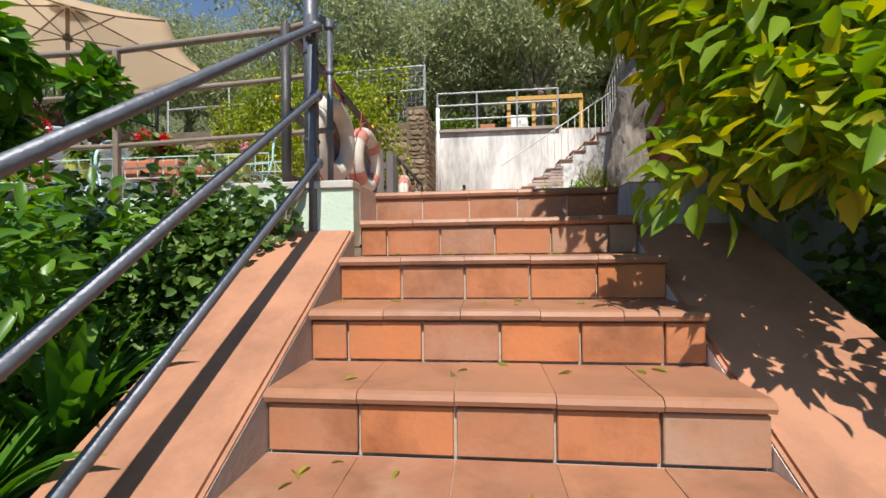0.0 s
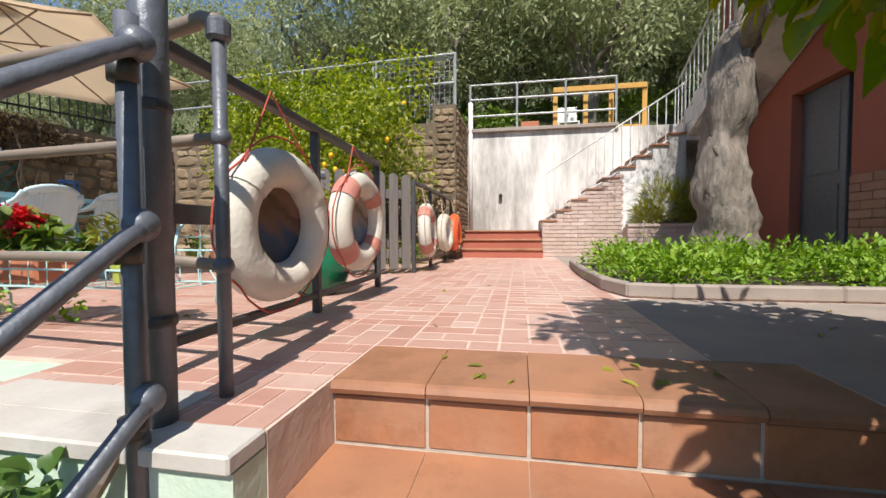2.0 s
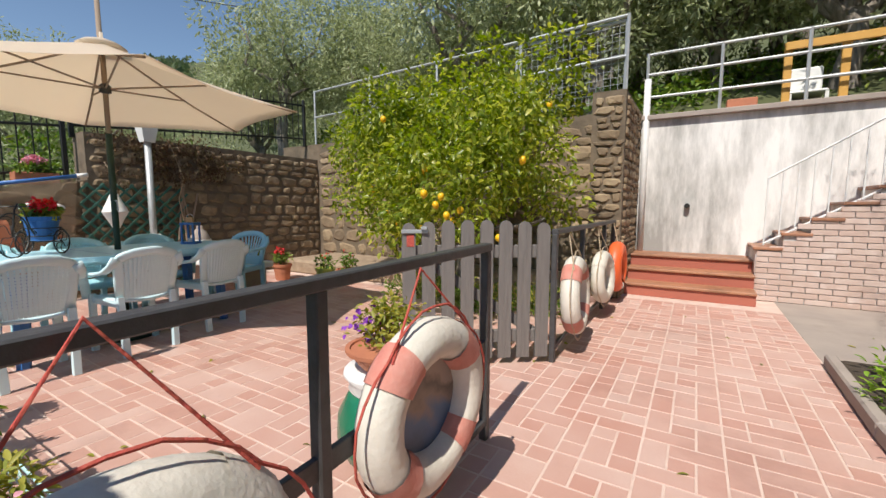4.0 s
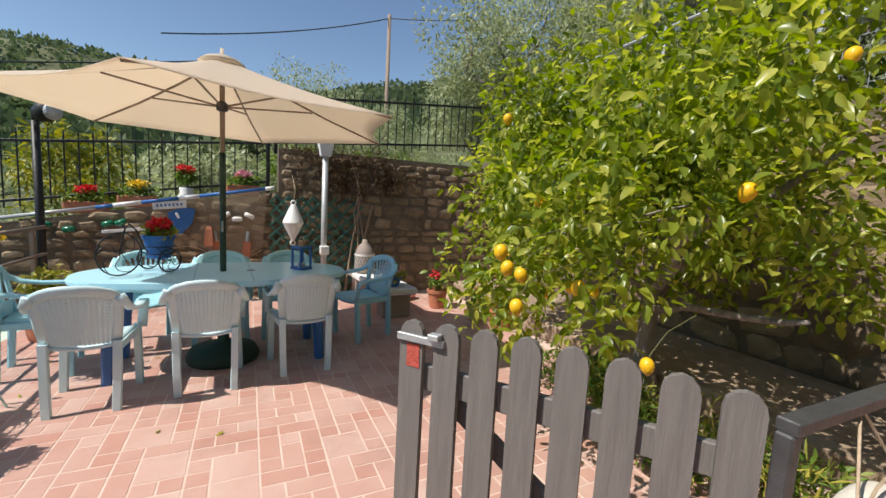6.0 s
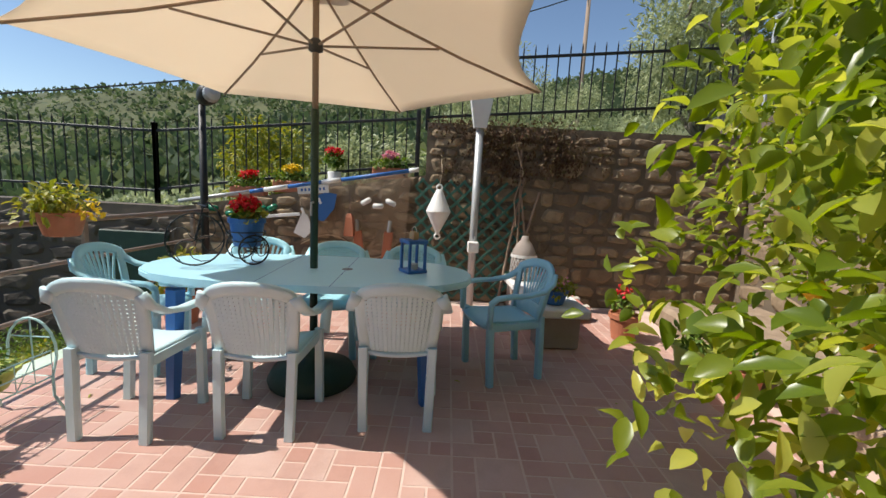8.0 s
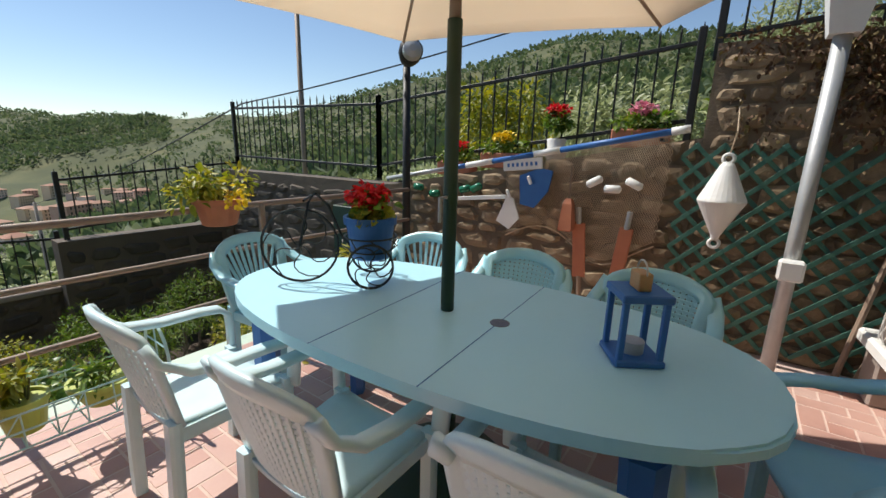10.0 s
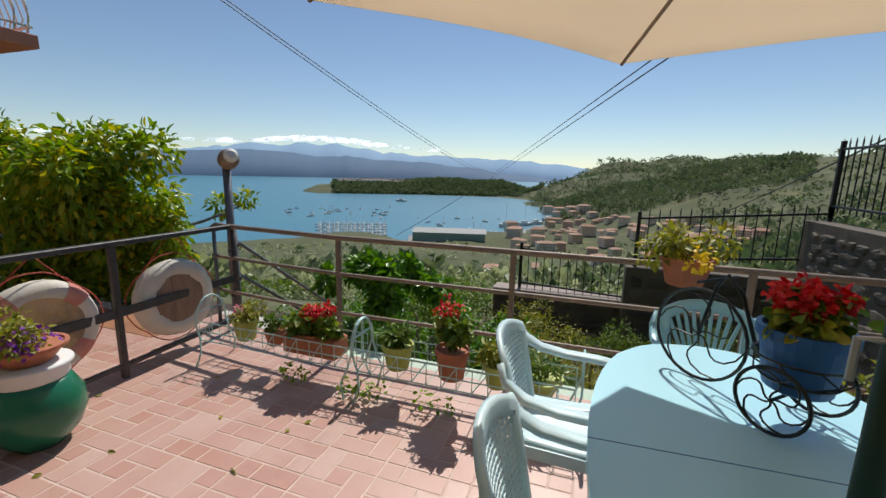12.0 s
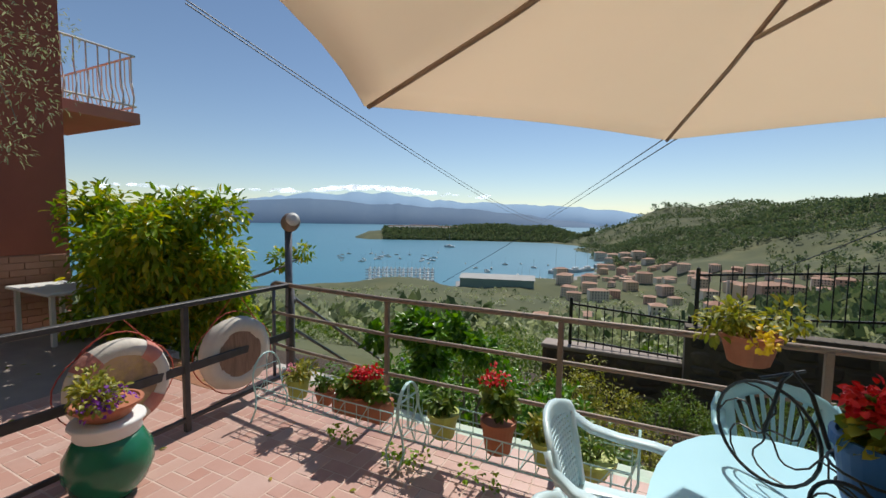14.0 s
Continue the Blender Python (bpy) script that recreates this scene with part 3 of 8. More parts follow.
# rough rendered inner faces of the cheeks
for x0, x1, y1, z1, mt in ((0.0835, 0.0854, 2.698, -0.248, "concrete"), (1.4146, 1.4165, 2.928, -0.232, "stucco")):
    bm = bmesh.new()
    y0, z0 = y1 - TREAD * 9, z1 - RISER * 9
    plate(bm, [(y1, z1), (y0, z0), (y0, -2.8), (y1, -2.8)], x0, x1, Matrix(((0, 0, 1, 0), (1, 0, 0, 0), (0, 1, 0, 0), (0, 0, 0, 1))))
    bmesh.ops.recalc_face_normals(bm, faces=bm.faces[:])
    thing("trim", "rough rendered inner face of the stair cheek", "stair cheek", bm, M[mt], kind="structure")

# painted plinth at the head of the stairs
plinth = thing("plinth", "mint-painted masonry plinth with a white marble top", "plinth")
bm = bmesh.new()
box(bm, (-0.74, 2.70, -1.6), (0.083, 3.0, -0.31), bevel=0.01)
box(bm, (-0.74, 2.70, -0.309), (0.083, 2.80, -0.036))
part("plinth_body", bm, M["mint_paint"], plinth)
bm = bmesh.new()
box(bm, (-0.75, 2.685, -0.034), (0.085, 2.80, 0.004), bevel=0.005)
box(bm, (-0.75, 2.801, -0.0039), (-0.16, 2.95, 0.004), bevel=0.001)
part("plinth_top", bm, M["marble"], plinth, "white marble slab")

# ---- north side: white wall, brick steps, planter, stairs to the house ----
bm = bmesh.new()
box(bm, (-0.40, 10.07, -0.3), (4.6, 10.4, 2.33))
wall_north = thing("wall_north", "stained white stucco retaining wall", "wall", bm, M["stucco"], kind="structure")
bm = bmesh.new()
box(bm, (-0.42, 9.99, 2.332), (2.35, 10.42, 2.40), bevel=0.008)
thing("trim", "grey concrete coping on the white wall", "coping", bm, M["concrete"], kind="structure")
bm = bmesh.new()
box(bm, (-7.0, 9.05, -0.3), (-0.78, 9.45, 2.30))
wall_nw = thing("wall_north_west", "old rubble stone retaining wall", "wall", bm, M["stone_mortar"], kind="structure")
bm = bmesh.new()
box(bm, (-0.78, 8.62, -0.3), (-0.405, 10.35, 2.46))
pillar = thing("wall_pillar", "rough rubble stone pier", "pier", bm, M["stone_mortar"], kind="structure")

steps = thing("garden_steps", "three low terracotta steps against the white wall", "steps", kind="structure")
for k in range(3):
    bm = bmesh.new()
    box(bm, (-0.395, 8.98 + 0.3 * k, 0.0 if k == 0 else 0.155 * k - 0.03), (0.975, 10.06, 0.155 * (k + 1) - 0.034))
    part("step_core", bm, M["house_red"], steps)
    bm = bmesh.new()
    box(bm, (-0.397, 8.95 + 0.3 * k, 0.155 * (k + 1) - 0.033), (0.98, 9.3 + 0.3 * k if k < 2 else 10.06, 0.155 * (k + 1)), bevel=0.008)
    part("tread", bm, M["nosing"], steps)

flight = thing("stairs_north", "terracotta-edged stairs climbing beside the white wall", "stairs", kind="structure")
N2 = 9
SX0, SX1 = 0.98, 3.25
for k in range(N2):
    x0 = SX0 + (SX1 - SX0) * k / N2
    z1 = 0.465 + 0.175 * (k + 1)
    bm = bmesh.new()
    box(bm, (x0 + 0.002, 9.42, 0.0), (x0 + (SX1 - SX0) / N2, 10.06, z1 - 0.035))
    part("step_core", bm, M["stucco"], flight)
    bm = bmesh.new()
    box(bm, (x0 - 0.03, 9.38, z1 - 0.034), (x0 + (SX1 - SX0) / N2 - 0.004, 10.06, z1), bevel=0.006)
    part("tread", bm, M["nosing"], flight)

planter = thing("wall_planter", "low brick-faced planter wall", "planter", kind="structure")
bm = bmesh.new()
box(bm, (2.30, 9.12, 0.0), (3.98, 9.30, 0.50))
box(bm, (2.30, 9.30, 0.0), (2.48, 9.415, 0.50))
part("planter_wall", bm, M["mortar"], planter)
bm = bmesh.new()
box(bm, (2.48, 9.30, 0.0), (3.98, 9.415, 0.44))
part("planter_soil", bm, M["soil"], planter)

# upper flight to the house
upper = thing("stairs_upper", "white-edged masonry stairs rising to the upper floor", "stairs", kind="structure")
bm = bmesh.new()
prof = [(9.9, 1.75), (9.9, 2.04), (6.2, 3.75), (6.2, 3.35)]
a = [bm.verts.new((3.26, p[0], p[1])) for p in prof]
b = [bm.verts.new((3.98, p[0], p[1])) for p in prof]
for k in range(4):
    q = (k + 1) % 4
    bm.faces.new((a[k], a[q], b[q], b[k]))
bm.faces.new(a)
bm.faces.new(b)
bmesh.ops.recalc_face_normals(bm, faces=bm.faces[:])
part("stringer", bm, M["stucco"], upper)
for k in range(10):
    bm = bmesh.new()
    y1 = 9.9 - 0.37 * k
    box(bm, (3.24, y1 - 0.39, 2.0 + 0.171 * k), (3.98, y1, 2.09 + 0.171 * (k + 1) - 0.02), bevel=0.006)
    part("tread", bm, M["white_paint"], upper)
bm = bmesh.new()
box(bm, (3.25, 9.40, 1.90), (3.98, 10.06, 2.04))
part("landing", bm, M["stucco"], upper)

# ---- house ----
house = thing("house", "rust-red stuccoed house with a brick-clad base", "house")
bm = bmesh.new()
for lo, hi in [((4.0, 2.85, 1.0), (4.3, 7.1, 6.4)), ((4.0, 7.1, 2.15), (4.3, 8.1, 6.4)), ((4.0, 8.1, -0.3), (4.3, 10.05, 6.4)),
               ((4.3, 2.85, -2.6), (10.5, 3.15, 6.4)), ((10.2, 3.15, -2.6), (10.5, 10.05, 6.4)), ((4.3, 9.75, -0.3), (10.2, 10.05, 6.4))]:
    house_wall = part("house_wall", box(bmesh.new(), lo, hi), M["house_red"], house)
bm = bmesh.new()
box(bm, (4.0, 2.85, -2.6), (4.3, 7.1, 0.998))
base_wall = part("base_wall", bm, M["brick_red"], house, "brick-clad base")
bm = bmesh.new()
box(bm, (3.7, 2.5, 6.402), (10.8, 10.3, 6.6), bevel=0.02)
part("roof", bm, M["roof"], house)
bm = bmesh.new()
box(bm, (4.12, 7.35, 0.0), (4.18, 8.09, 2.14), bevel=0.008)
box(bm, (4.11, 7.45, 0.2), (4.121, 8.0, 0.95), bevel=0.004)
box(bm, (4.11, 7.45, 1.1), (4.121, 8.0, 2.0), bevel=0.004)
door = part("door", bm, M["iron_blue"], house, "grey-blue painted door")
balcony = part("balcony", box(bmesh.new(), (4.2, 1.75, 3.02), (6.6, 2.849, 3.2), bevel=0.01), M["salmon"], house, "pale balcony slab")
for z in (3.3, 4.1):
    bm = bmesh.new()
    tube(bm, [(4.23, 2.84, z), (4.23, 1.80, z), (6.57, 1.80, z), (6.57, 2.84, z)], 0.018, 6)
    part("balcony_rail", bm, M["white_rail"], balcony)
for k in range(24):
    if k < 7:
        p = (4.23, 2.75 - 0.15 * k)
    else:
        p = (4.23 + 0.14 * (k - 6), 1.80)
    o = 0.06 if k % 1 == 0 else 0
    bm = bmesh.new()
    tube(bm, [(p[0], p[1], 3.2), (p[0] - (o if k < 7 else 0), p[1] - (o if k >= 7 else 0), 3.45), (p[0], p[1], 3.7), (p[0], p[1], 4.1)], 0.011, 5)
    part("baluster", bm, M["white_rail"], balcony)

# ---- west side walls ----
bm = bmesh.new()
box(bm, (-6.35, 5.42, -0.3), (-6.0, 9.05, 2.0))
wall_west = thing("wall_west", "rubble stone wall hung with red-brown creeper", "wall", bm, M["stone_mortar"], kind="structure")
bm = bmesh.new()
prof = [(2.6, -2.4), (5.418, -2.4), (5.418, 1.42), (2.6, 0.92)]
a = [bm.verts.new((-6.35, *p)) for p in prof]
b = [bm.verts.new((-6.0, *p)) for p in prof]
for k in range(4):
    q = (k + 1) % 4
    bm.faces.new((a[k], a[q], b[q], b[k]))
bm.faces.new(a)
bm.faces.new(b)
bmesh.ops.recalc_face_normals(bm, faces=bm.faces[:])
wall_west_low = thing("wall_west_low", "low stone wall with a sloping top", "wall", bm, M["stone_mortar"], kind="structure")
bm = bmesh.new()
box(bm, (-6.3, -0.95, -2.6), (-6.002, 2.598, 0.92))
wall_sw2 = thing("wall_garden_west", "dark dry-stone garden wall", "wall", bm, M["dark_stone"], kind="structure")
bm = bmesh.new()
box(bm, (-6.0, -0.98, -2.6), (-3.9, -0.72, 0.13))
wall_sw = thing("wall_garden", "dark dry-stone garden wall", "wall", bm, M["dark_stone"], kind="structure")
bm = bmesh.new()
box(bm, (-3.9, -1.25, -2.6), (-1.9, -0.95, -0.52), m=None)
wall_low = thing("wall_garden_low", "low stone garden wall under a black fence", "wall", bm, M["dark_stone"], kind="structure")

# planted bed kerb
bm = bmesh.new()
kerb_pts = [(1.17, 7.1), (1.14, 6.0), (1.16, 5.1), (1.25, 4.78), (1.5, 4.73), (2.4, 4.74), (3.75, 4.76)]
for p, q in zip(kerb_pts, kerb_pts[1:]):
    d = Vector((q[0] - p[0], q[1] - p[1], 0))
    m = Matrix.Translation((p[0], p[1], 0)) @ Matrix.Rotation(math.atan2(d.y, d.x), 4, "Z")
    box(bm, (0, -0.0, 0.0), (d.length, 0.07, 0.09), m, bevel=0.012)
thing("kerb", "pale concrete kerb round the planted bed", "kerb", bm, M["concrete"], kind="structure")
bm = bmesh.new()
plate(bm, [(1.22, 7.1), (1.2, 5.1), (1.3, 4.82), (3.74, 4.82), (3.74, 7.14), (1.3, 7.14)], -0.2, 0.05)
bed = thing("bed_soil", "dark soil of the planted bed", "soil", bm, M["soil"], kind="structure")


# ---- railings ----
def bar(bm, p, q, w, h=None):
    """A square bar from p to q."""
    h = h or w
    p, q = Vector(p), Vector(q)
    d = q - p
    m = Matrix.Translation(p) @ d.to_track_quat("X", "Z").to_matrix().to_4x4()
    box(bm, (0, -w / 2, -h / 2), (d.length, w / 2, h / 2), m, bevel=min(w, h) * 0.12)
    return bm


def strip(bm, pts, w, h, side=(1, 0, 0)):
    """A flat rounded bar swept along a line; side is its broad way."""
    pts = [Vector(p) for p in pts]
    side = Vector(side)
    sec = [(-0.5, -0.2), (-0.4, -0.5), (0.4, -0.5), (0.5, -0.2), (0.5, 0.2), (0.4, 0.5), (-0.4, 0.5), (-0.5, 0.2)]
    rings = []
    for i, p in enumerate(pts):
        d = (pts[min(i + 1, len(pts) - 1)] - pts[max(i - 1, 0)]).normalized()
        s = (side - d * side.dot(d)).normalized()
        n = d.cross(s)
        rings.append([bm.verts.new(p + s * a * w + n * b * h) for a, b in sec])
    for a, b in zip(rings, rings[1:]):
        for j in range(8):
            bm.faces.new((a[j], a[(j + 1) % 8], b[(j + 1) % 8], b[j]))
    bm.faces.new(rings[0][::-1])
    bm.faces.new(rings[-1])
    return bm


RX = -0.476


def rail_line(y, z=0.0):
    """The railing between walkway and terrace runs a little askew."""
    return (-0.385 - 0.037 * (y - 2.98), y, z)


ring_rail = thing("railing", "dark grey iron railing between walkway and dining terrace", "railing")
part("top_rail", bar(bmesh.new(), rail_line(2.98, 0.925), rail_line(5.05, 0.925), 0.05, 0.035), M["iron"], ring_rail)
part("middle_rail", bar(bmesh.new(), rail_line(3.0, 0.46), rail_line(5.03, 0.46), 0.02, 0.06), M["iron"], ring_rail)
part("bottom_rail", bar(bmesh.new(), rail_line(3.0, 0.09), rail_line(5.03, 0.09), 0.03, 0.03), M["iron"], ring_rail)
for y in (4.0, 5.03):
    part("post", bar(bmesh.new(), rail_line(y), rail_line(y, 0.91), 0.04), M["iron"], ring_rail)
part("post", tube(bmesh.new(), [rail_line(2.98), rail_line(2.98, 0.93)], 0.026, 12), M["iron"], ring_rail, smooth=True)

north_rail = thing("railing", "dark grey iron railing from the gate to the stone pier", "railing")
part("top_rail", bar(bmesh.new(), (RX, 6.17, 0.935), (RX, 8.6, 0.935), 0.05, 0.035), M["iron"], north_rail)
part("middle_rail", bar(bmesh.new(), (RX, 6.19, 0.46), (RX, 8.6, 0.46), 0.02, 0.04), M["iron"], north_rail)
part("bottom_rail", bar(bmesh.new(), (RX, 6.19, 0.11), (RX, 8.6, 0.11), 0.03, 0.03), M["iron"], north_rail)
for y in (6.18, 7.0, 8.0, 8.57):
    part("post", bar(bmesh.new(), (RX, y, 0), (RX, y, 0.92), 0.04), M["iron"], north_rail)

front_rail = thing("railing", "weathered grey iron railing along the terrace edge", "railing")
FY = 3.12
HEAD = (-0.12, 2.945)
for z in (0.925, 0.645, 0.335):
    run = [(*HEAD, z - 0.012), (-0.385, 3.015, z), (-1.54, FY, z), (-2.87, FY - 0.015, z), (-4.19, FY - 0.02, z), (-5.66, FY + 0.02, z)]
    if z > 0.9:
        run[0:1] = [(HEAD[0], HEAD[1], z - 0.05), (HEAD[0] - 0.012, HEAD[1] + 0.003, z - 0.012), (HEAD[0] - 0.05, HEAD[1] + 0.012, z)]
    part("rail", tube(bmesh.new(), run, 0.02 if z > 0.9 else 0.015, 10), M["rail_rust"], front_rail, smooth=True)
    if z < 0.9:
        bm = bmesh.new()
        bmesh.ops.create_uvsphere(bm, u_segments=12, v_segments=8, radius=0.025, matrix=Matrix.Translation((*HEAD, z - 0.012)))
        part("knuckle", bm, M["iron_blue"], front_rail, smooth=True)
part("post", tube(bmesh.new(), [(*HEAD, 0.0), (*HEAD, 0.895)], 0.0165, 12), M["iron_blue"], front_rail, smooth=True)
part("collar", lathe(bmesh.new(), [(0.021, 0.86), (0.028, 0.87), (0.028, 0.905), (0.021, 0.915)], 12, Matrix.Translation((*HEAD, 0))), M["iron_blue"], front_rail)
for x in (-1.54, -2.87, -4.19, -5.45):
    part("post", bar(bmesh.new(), (x, FY - 0.01, -0.02), (x, FY - 0.01, 0.92), 0.035), M["rail_rust"], front_rail)

LX, LY = -0.155, 2.785
lamp_post = thing("lamp_post", "dark iron terrace lamp on a corner post", "lamp")
part("post", tube(bmesh.new(), [(LX, LY, 0.004), (LX, LY, 1.46)], 0.036, 12), M["iron_blue"], lamp_post, smooth=True)
for z in (0.66, 0.22):
    part("collar", lathe(bmesh.new(), [(0.037, z - 0.012), (0.041, z - 0.006), (0.041, z + 0.006), (0.037, z + 0.012)], 12, Matrix.Translation((LX, LY, 0))), M["iron"], lamp_post)
m = Matrix.Translation((LX, LY, 1.47)) @ Matrix.Rotation(radians(150), 4, "Z") @ Matrix.Rotation(radians(70), 4, "Y")
head = part("lamp_head", lathe(bmesh.new(), [(0.03, -0.05), (0.055, -0.02), (0.085, 0.05), (0.088, 0.12), (0.07, 0.17), (0.04, 0.19)], 16, m), M["rail_rust"], lamp_post, smooth=True)
part("lamp_glass", lathe(bmesh.new(), [(0.065, 0.16), (0.06, 0.2), (0.03, 0.22)], 16, m), M["white_paint"], lamp_post)

SX = -0.115
stair_rail = thing("stair_railing", "dark grey tubular handrail with knuckle joints beside the stairs", "railing")
part("post", tube(bmesh.new(), [(SX, 2.70, -0.5), (SX, 2.70, 0.80)], 0.02, 12), M["iron_blue"], stair_rail, smooth=True)
part("post", tube(bmesh.new(), [(SX, 0.55, -1.85), (SX, 0.55, -0.55)], 0.027, 12), M["iron_blue"], stair_rail, smooth=True)
for z in (0.745, 0.415, 0.09):
    r = part("rail", tube(bmesh.new(), [(SX + 0.03, 2.70, z), (SX + 0.03, 2.65, z - 0.03), (SX + 0.03, 0.3, z - 2.40 * 0.72)], 0.017, 10), M["iron_blue"], stair_rail, smooth=True)
    bm = bmesh.new()
    bmesh.ops.create_uvsphere(bm, u_segments=12, v_segments=8, radius=0.032, matrix=Matrix.Translation((SX + 0.02, 2.70, z)))
    part("knuckle", bm, M["iron_blue"], stair_rail, smooth=True)
    part("knuckle", tube(bmesh.new(), [(SX, 2.69, z - 0.03), (SX, 2.69, z - 0.07)], 0.025, 12), M["iron"], stair_rail, smooth=True)
part("foot_brace", tube(bmesh.new(), [(SX - 0.04, 2.70, 0.01), (SX - 0.05, 2.665, -0.05), (SX - 0.09, 2.655, -0.12), (SX - 0.12, 2.65, -0.26)], 0.018, 8), M["rail_rust"], stair_rail)

# upper terrace fence on the north wall, galvanised
def tube_fence(pts, h, rails, label, mesh_panel=False, step=1.45, mat="galv"):
    f = thing("fence", label, "fence")
    for p, q in zip(pts, pts[1:]):
        p, q = Vector(p), Vector(q)
        n = max(1, round((q - p).length / step))
        for z in rails:
            part("rail", tube(bmesh.new(), [p + Vector((0, 0, z)), q + Vector((0, 0, z))], 0.02, 6), M[mat], f)
        for k in range(n + 1):
            c = p.lerp(q, k / n)
            part("post", tube(bmesh.new(), [c, c + Vector((0, 0, h))], 0.022, 6), M[mat], f)
        if mesh_panel:
            bm = bmesh.new()
            L = (q - p).length
            for k in range(int(L / 0.09)):
                c = p.lerp(q, (k + 0.5) * 0.09 / L)
                bar(bm, c, c + Vector((0, 0, h)), 0.004)
            for k in range(int(h / 0.09)):
                z = Vector((0, 0, 0.05 + 0.09 * k))
                bar(bm, p + z, q + z, 0.004)
            tagged(part("wire_mesh", bm, M["galv"], f, "thin wire netting"), kind="stuff")
    return f


tube_fence([(-6.2, 9.2, 2.3), (-0.5, 9.2, 2.46)], 1.06, (0.55, 1.04), "galvanised tube fence on top of the stone wall")
tube_fence([(-2.0, 9.24, 2.4), (-0.52, 9.24, 2.46)], 1.0, (1.0,), "wire netting panel on the tube fence", True)
tube_fence([(-0.36, 10.25, 2.4), (2.35, 10.25, 2.4)], 0.92, (0.3, 0.62, 0.9), "galvanised tube fence on top of the white wall", step=0.9)

# stair handrails, white
f = thing("stair_railing", "white-painted railing of the stairs by the white wall", "railing")
p0, p1 = Vector((1.05, 9.44, 0.66)), Vector((3.22, 9.44, 2.05))
for z in (0.02, 0.78):
    part("rail", tube(bmesh.new(), [p0 + Vector((0, 0, z)), p1 + Vector((0, 0, z))], 0.014, 6), M["white_rail"], f)
for k in range(17):
    c = p0.lerp(p1, k / 16)
    part("baluster", bar(bmesh.new(), c, c + Vector((0, 0, 0.78)), 0.016), M["white_rail"], f)
f = thing("stair_railing", "white-painted railing of the stairs to the house", "railing")
p0, p1 = Vector((3.27, 9.85, 2.15)), Vector((3.27, 6.2, 3.85))
for z in (0.06, 0.85):
    part("rail", tube(bmesh.new(), [p0 + Vector((0, 0, z)), p1 + Vector((0, 0, z))], 0.016, 6), M["white_rail"], f)
for k in range(24):
    c = p0.lerp(p1, k / 23)
    part("baluster", bar(bmesh.new(), c, c + Vector((0, 0, 0.85)), 0.016), M["white_rail"], f)


# black picket fences on the west and south-west walls
def picket_fence(p, q, zb0, zb1, zt0, zt1, label, step=0.13, over=0.13):
    f = thing("iron_fence", label, "fence", group="iron fences")
    p, q = Vector((*p, 0)), Vector((*q, 0))
    n = int((q - p).length / step)
    for a, b in ((zb0, zb1), (zt0, zt1)):
        part("rail", bar(bmesh.new(), p + Vector((0, 0, a)), q + Vector((0, 0, b)), 0.03), M["black_iron"], f)
    me = None
    for k in range(n + 1):
        t = k / n
        c = p.lerp(q, t)
        lo, hi = zb0 + (zb1 - zb0) * t - 0.08, zt0 + (zt1 - zt0) * t + over
        if me is None:
            bm = bmesh.new()
            bar(bm, (0, 0, 0), (0, 0, hi - lo - 0.04), 0.014)
            tube(bm, [(0, 0, hi - lo - 0.04), (0, 0, hi - lo)], 0.007, 4, r2=0.002)
            me = mesh_from("picket", bm, M["black_iron"])
            h0 = hi - lo
        o = new("picket", me)
        o.parent = f
        o.location = (c.x, c.y, lo)
        o.scale.z = (hi - lo) / h0
    for c, lo, hi in ((p, zb0, zt0), (q, zb1, zt1)):
        part("post", bar(bmesh.new(), c + Vector((0, 0, lo - 0.15)), c + Vector((0, 0, hi + 0.1)), 0.05), M["black_iron"], f)
    return f


picket_fence((-6.25, -0.9), (-6.25, 2.2), 1.12, 1.08, 1.83, 1.78, "black wrought-iron picket fence on the garden wall")
picket_fence((-6.25, 2.2), (-6.25, 5.3), 1.10, 1.55, 1.78, 2.07, "black wrought-iron picket fence climbing the wall")
picket_fence((-6.3, 5.4), (-6.3, 9.0), 2.1, 2.42, 2.72, 3.05, "black wrought-iron picket fence above the stone wall")
picket_fence((-4.02, -0.85), (-6.25, -0.9), 0.25, 0.42, 0.84, 1.02, "black wrought-iron picket fence on the garden wall")
picket_fence((-2.31, -1.1), (-3.97, -1.05), -0.36, -0.42, 0.22, 0.12, "low black wrought-iron picket fence on the garden wall", 0.12, 0.08)

west_lamp = thing("lamp_post", "black cast-iron lamp post with a hooded head", "lamp")
part("post", tube(bmesh.new(), [(-5.68, 3.1, -0.05), (-5.68, 3.1, 2.0)], 0.042, 12, r2=0.034), M["black_iron"], west_lamp, smooth=True)
part("arm", tube(bmesh.new(), [(-5.68, 3.1, 1.98), (-5.68, 3.105, 2.06), (-5.66, 3.13, 2.1), (-5.63, 3.17, 2.1)], 0.03, 10), M["black_iron"], west_lamp, smooth=True)
m = Matrix.Translation((-5.60, 3.2, 2.08)) @ Matrix.Rotation(radians(50), 4, "Z") @ Matrix.Rotation(radians(75), 4, "Y")
part("lamp_head", lathe(bmesh.new(), [(0.02, -0.1), (0.08, -0.06), (0.1, 0.02), (0.1, 0.1), (0.06, 0.14)], 16, m), M["black_iron"], west_lamp, smooth=True)
part("lamp_glass", lathe(bmesh.new(), [(0.085, 0.1), (0.075, 0.15), (0.03, 0.17)], 16, m @ pose(0.02, 0, 0)), M["galv"], west_lamp)

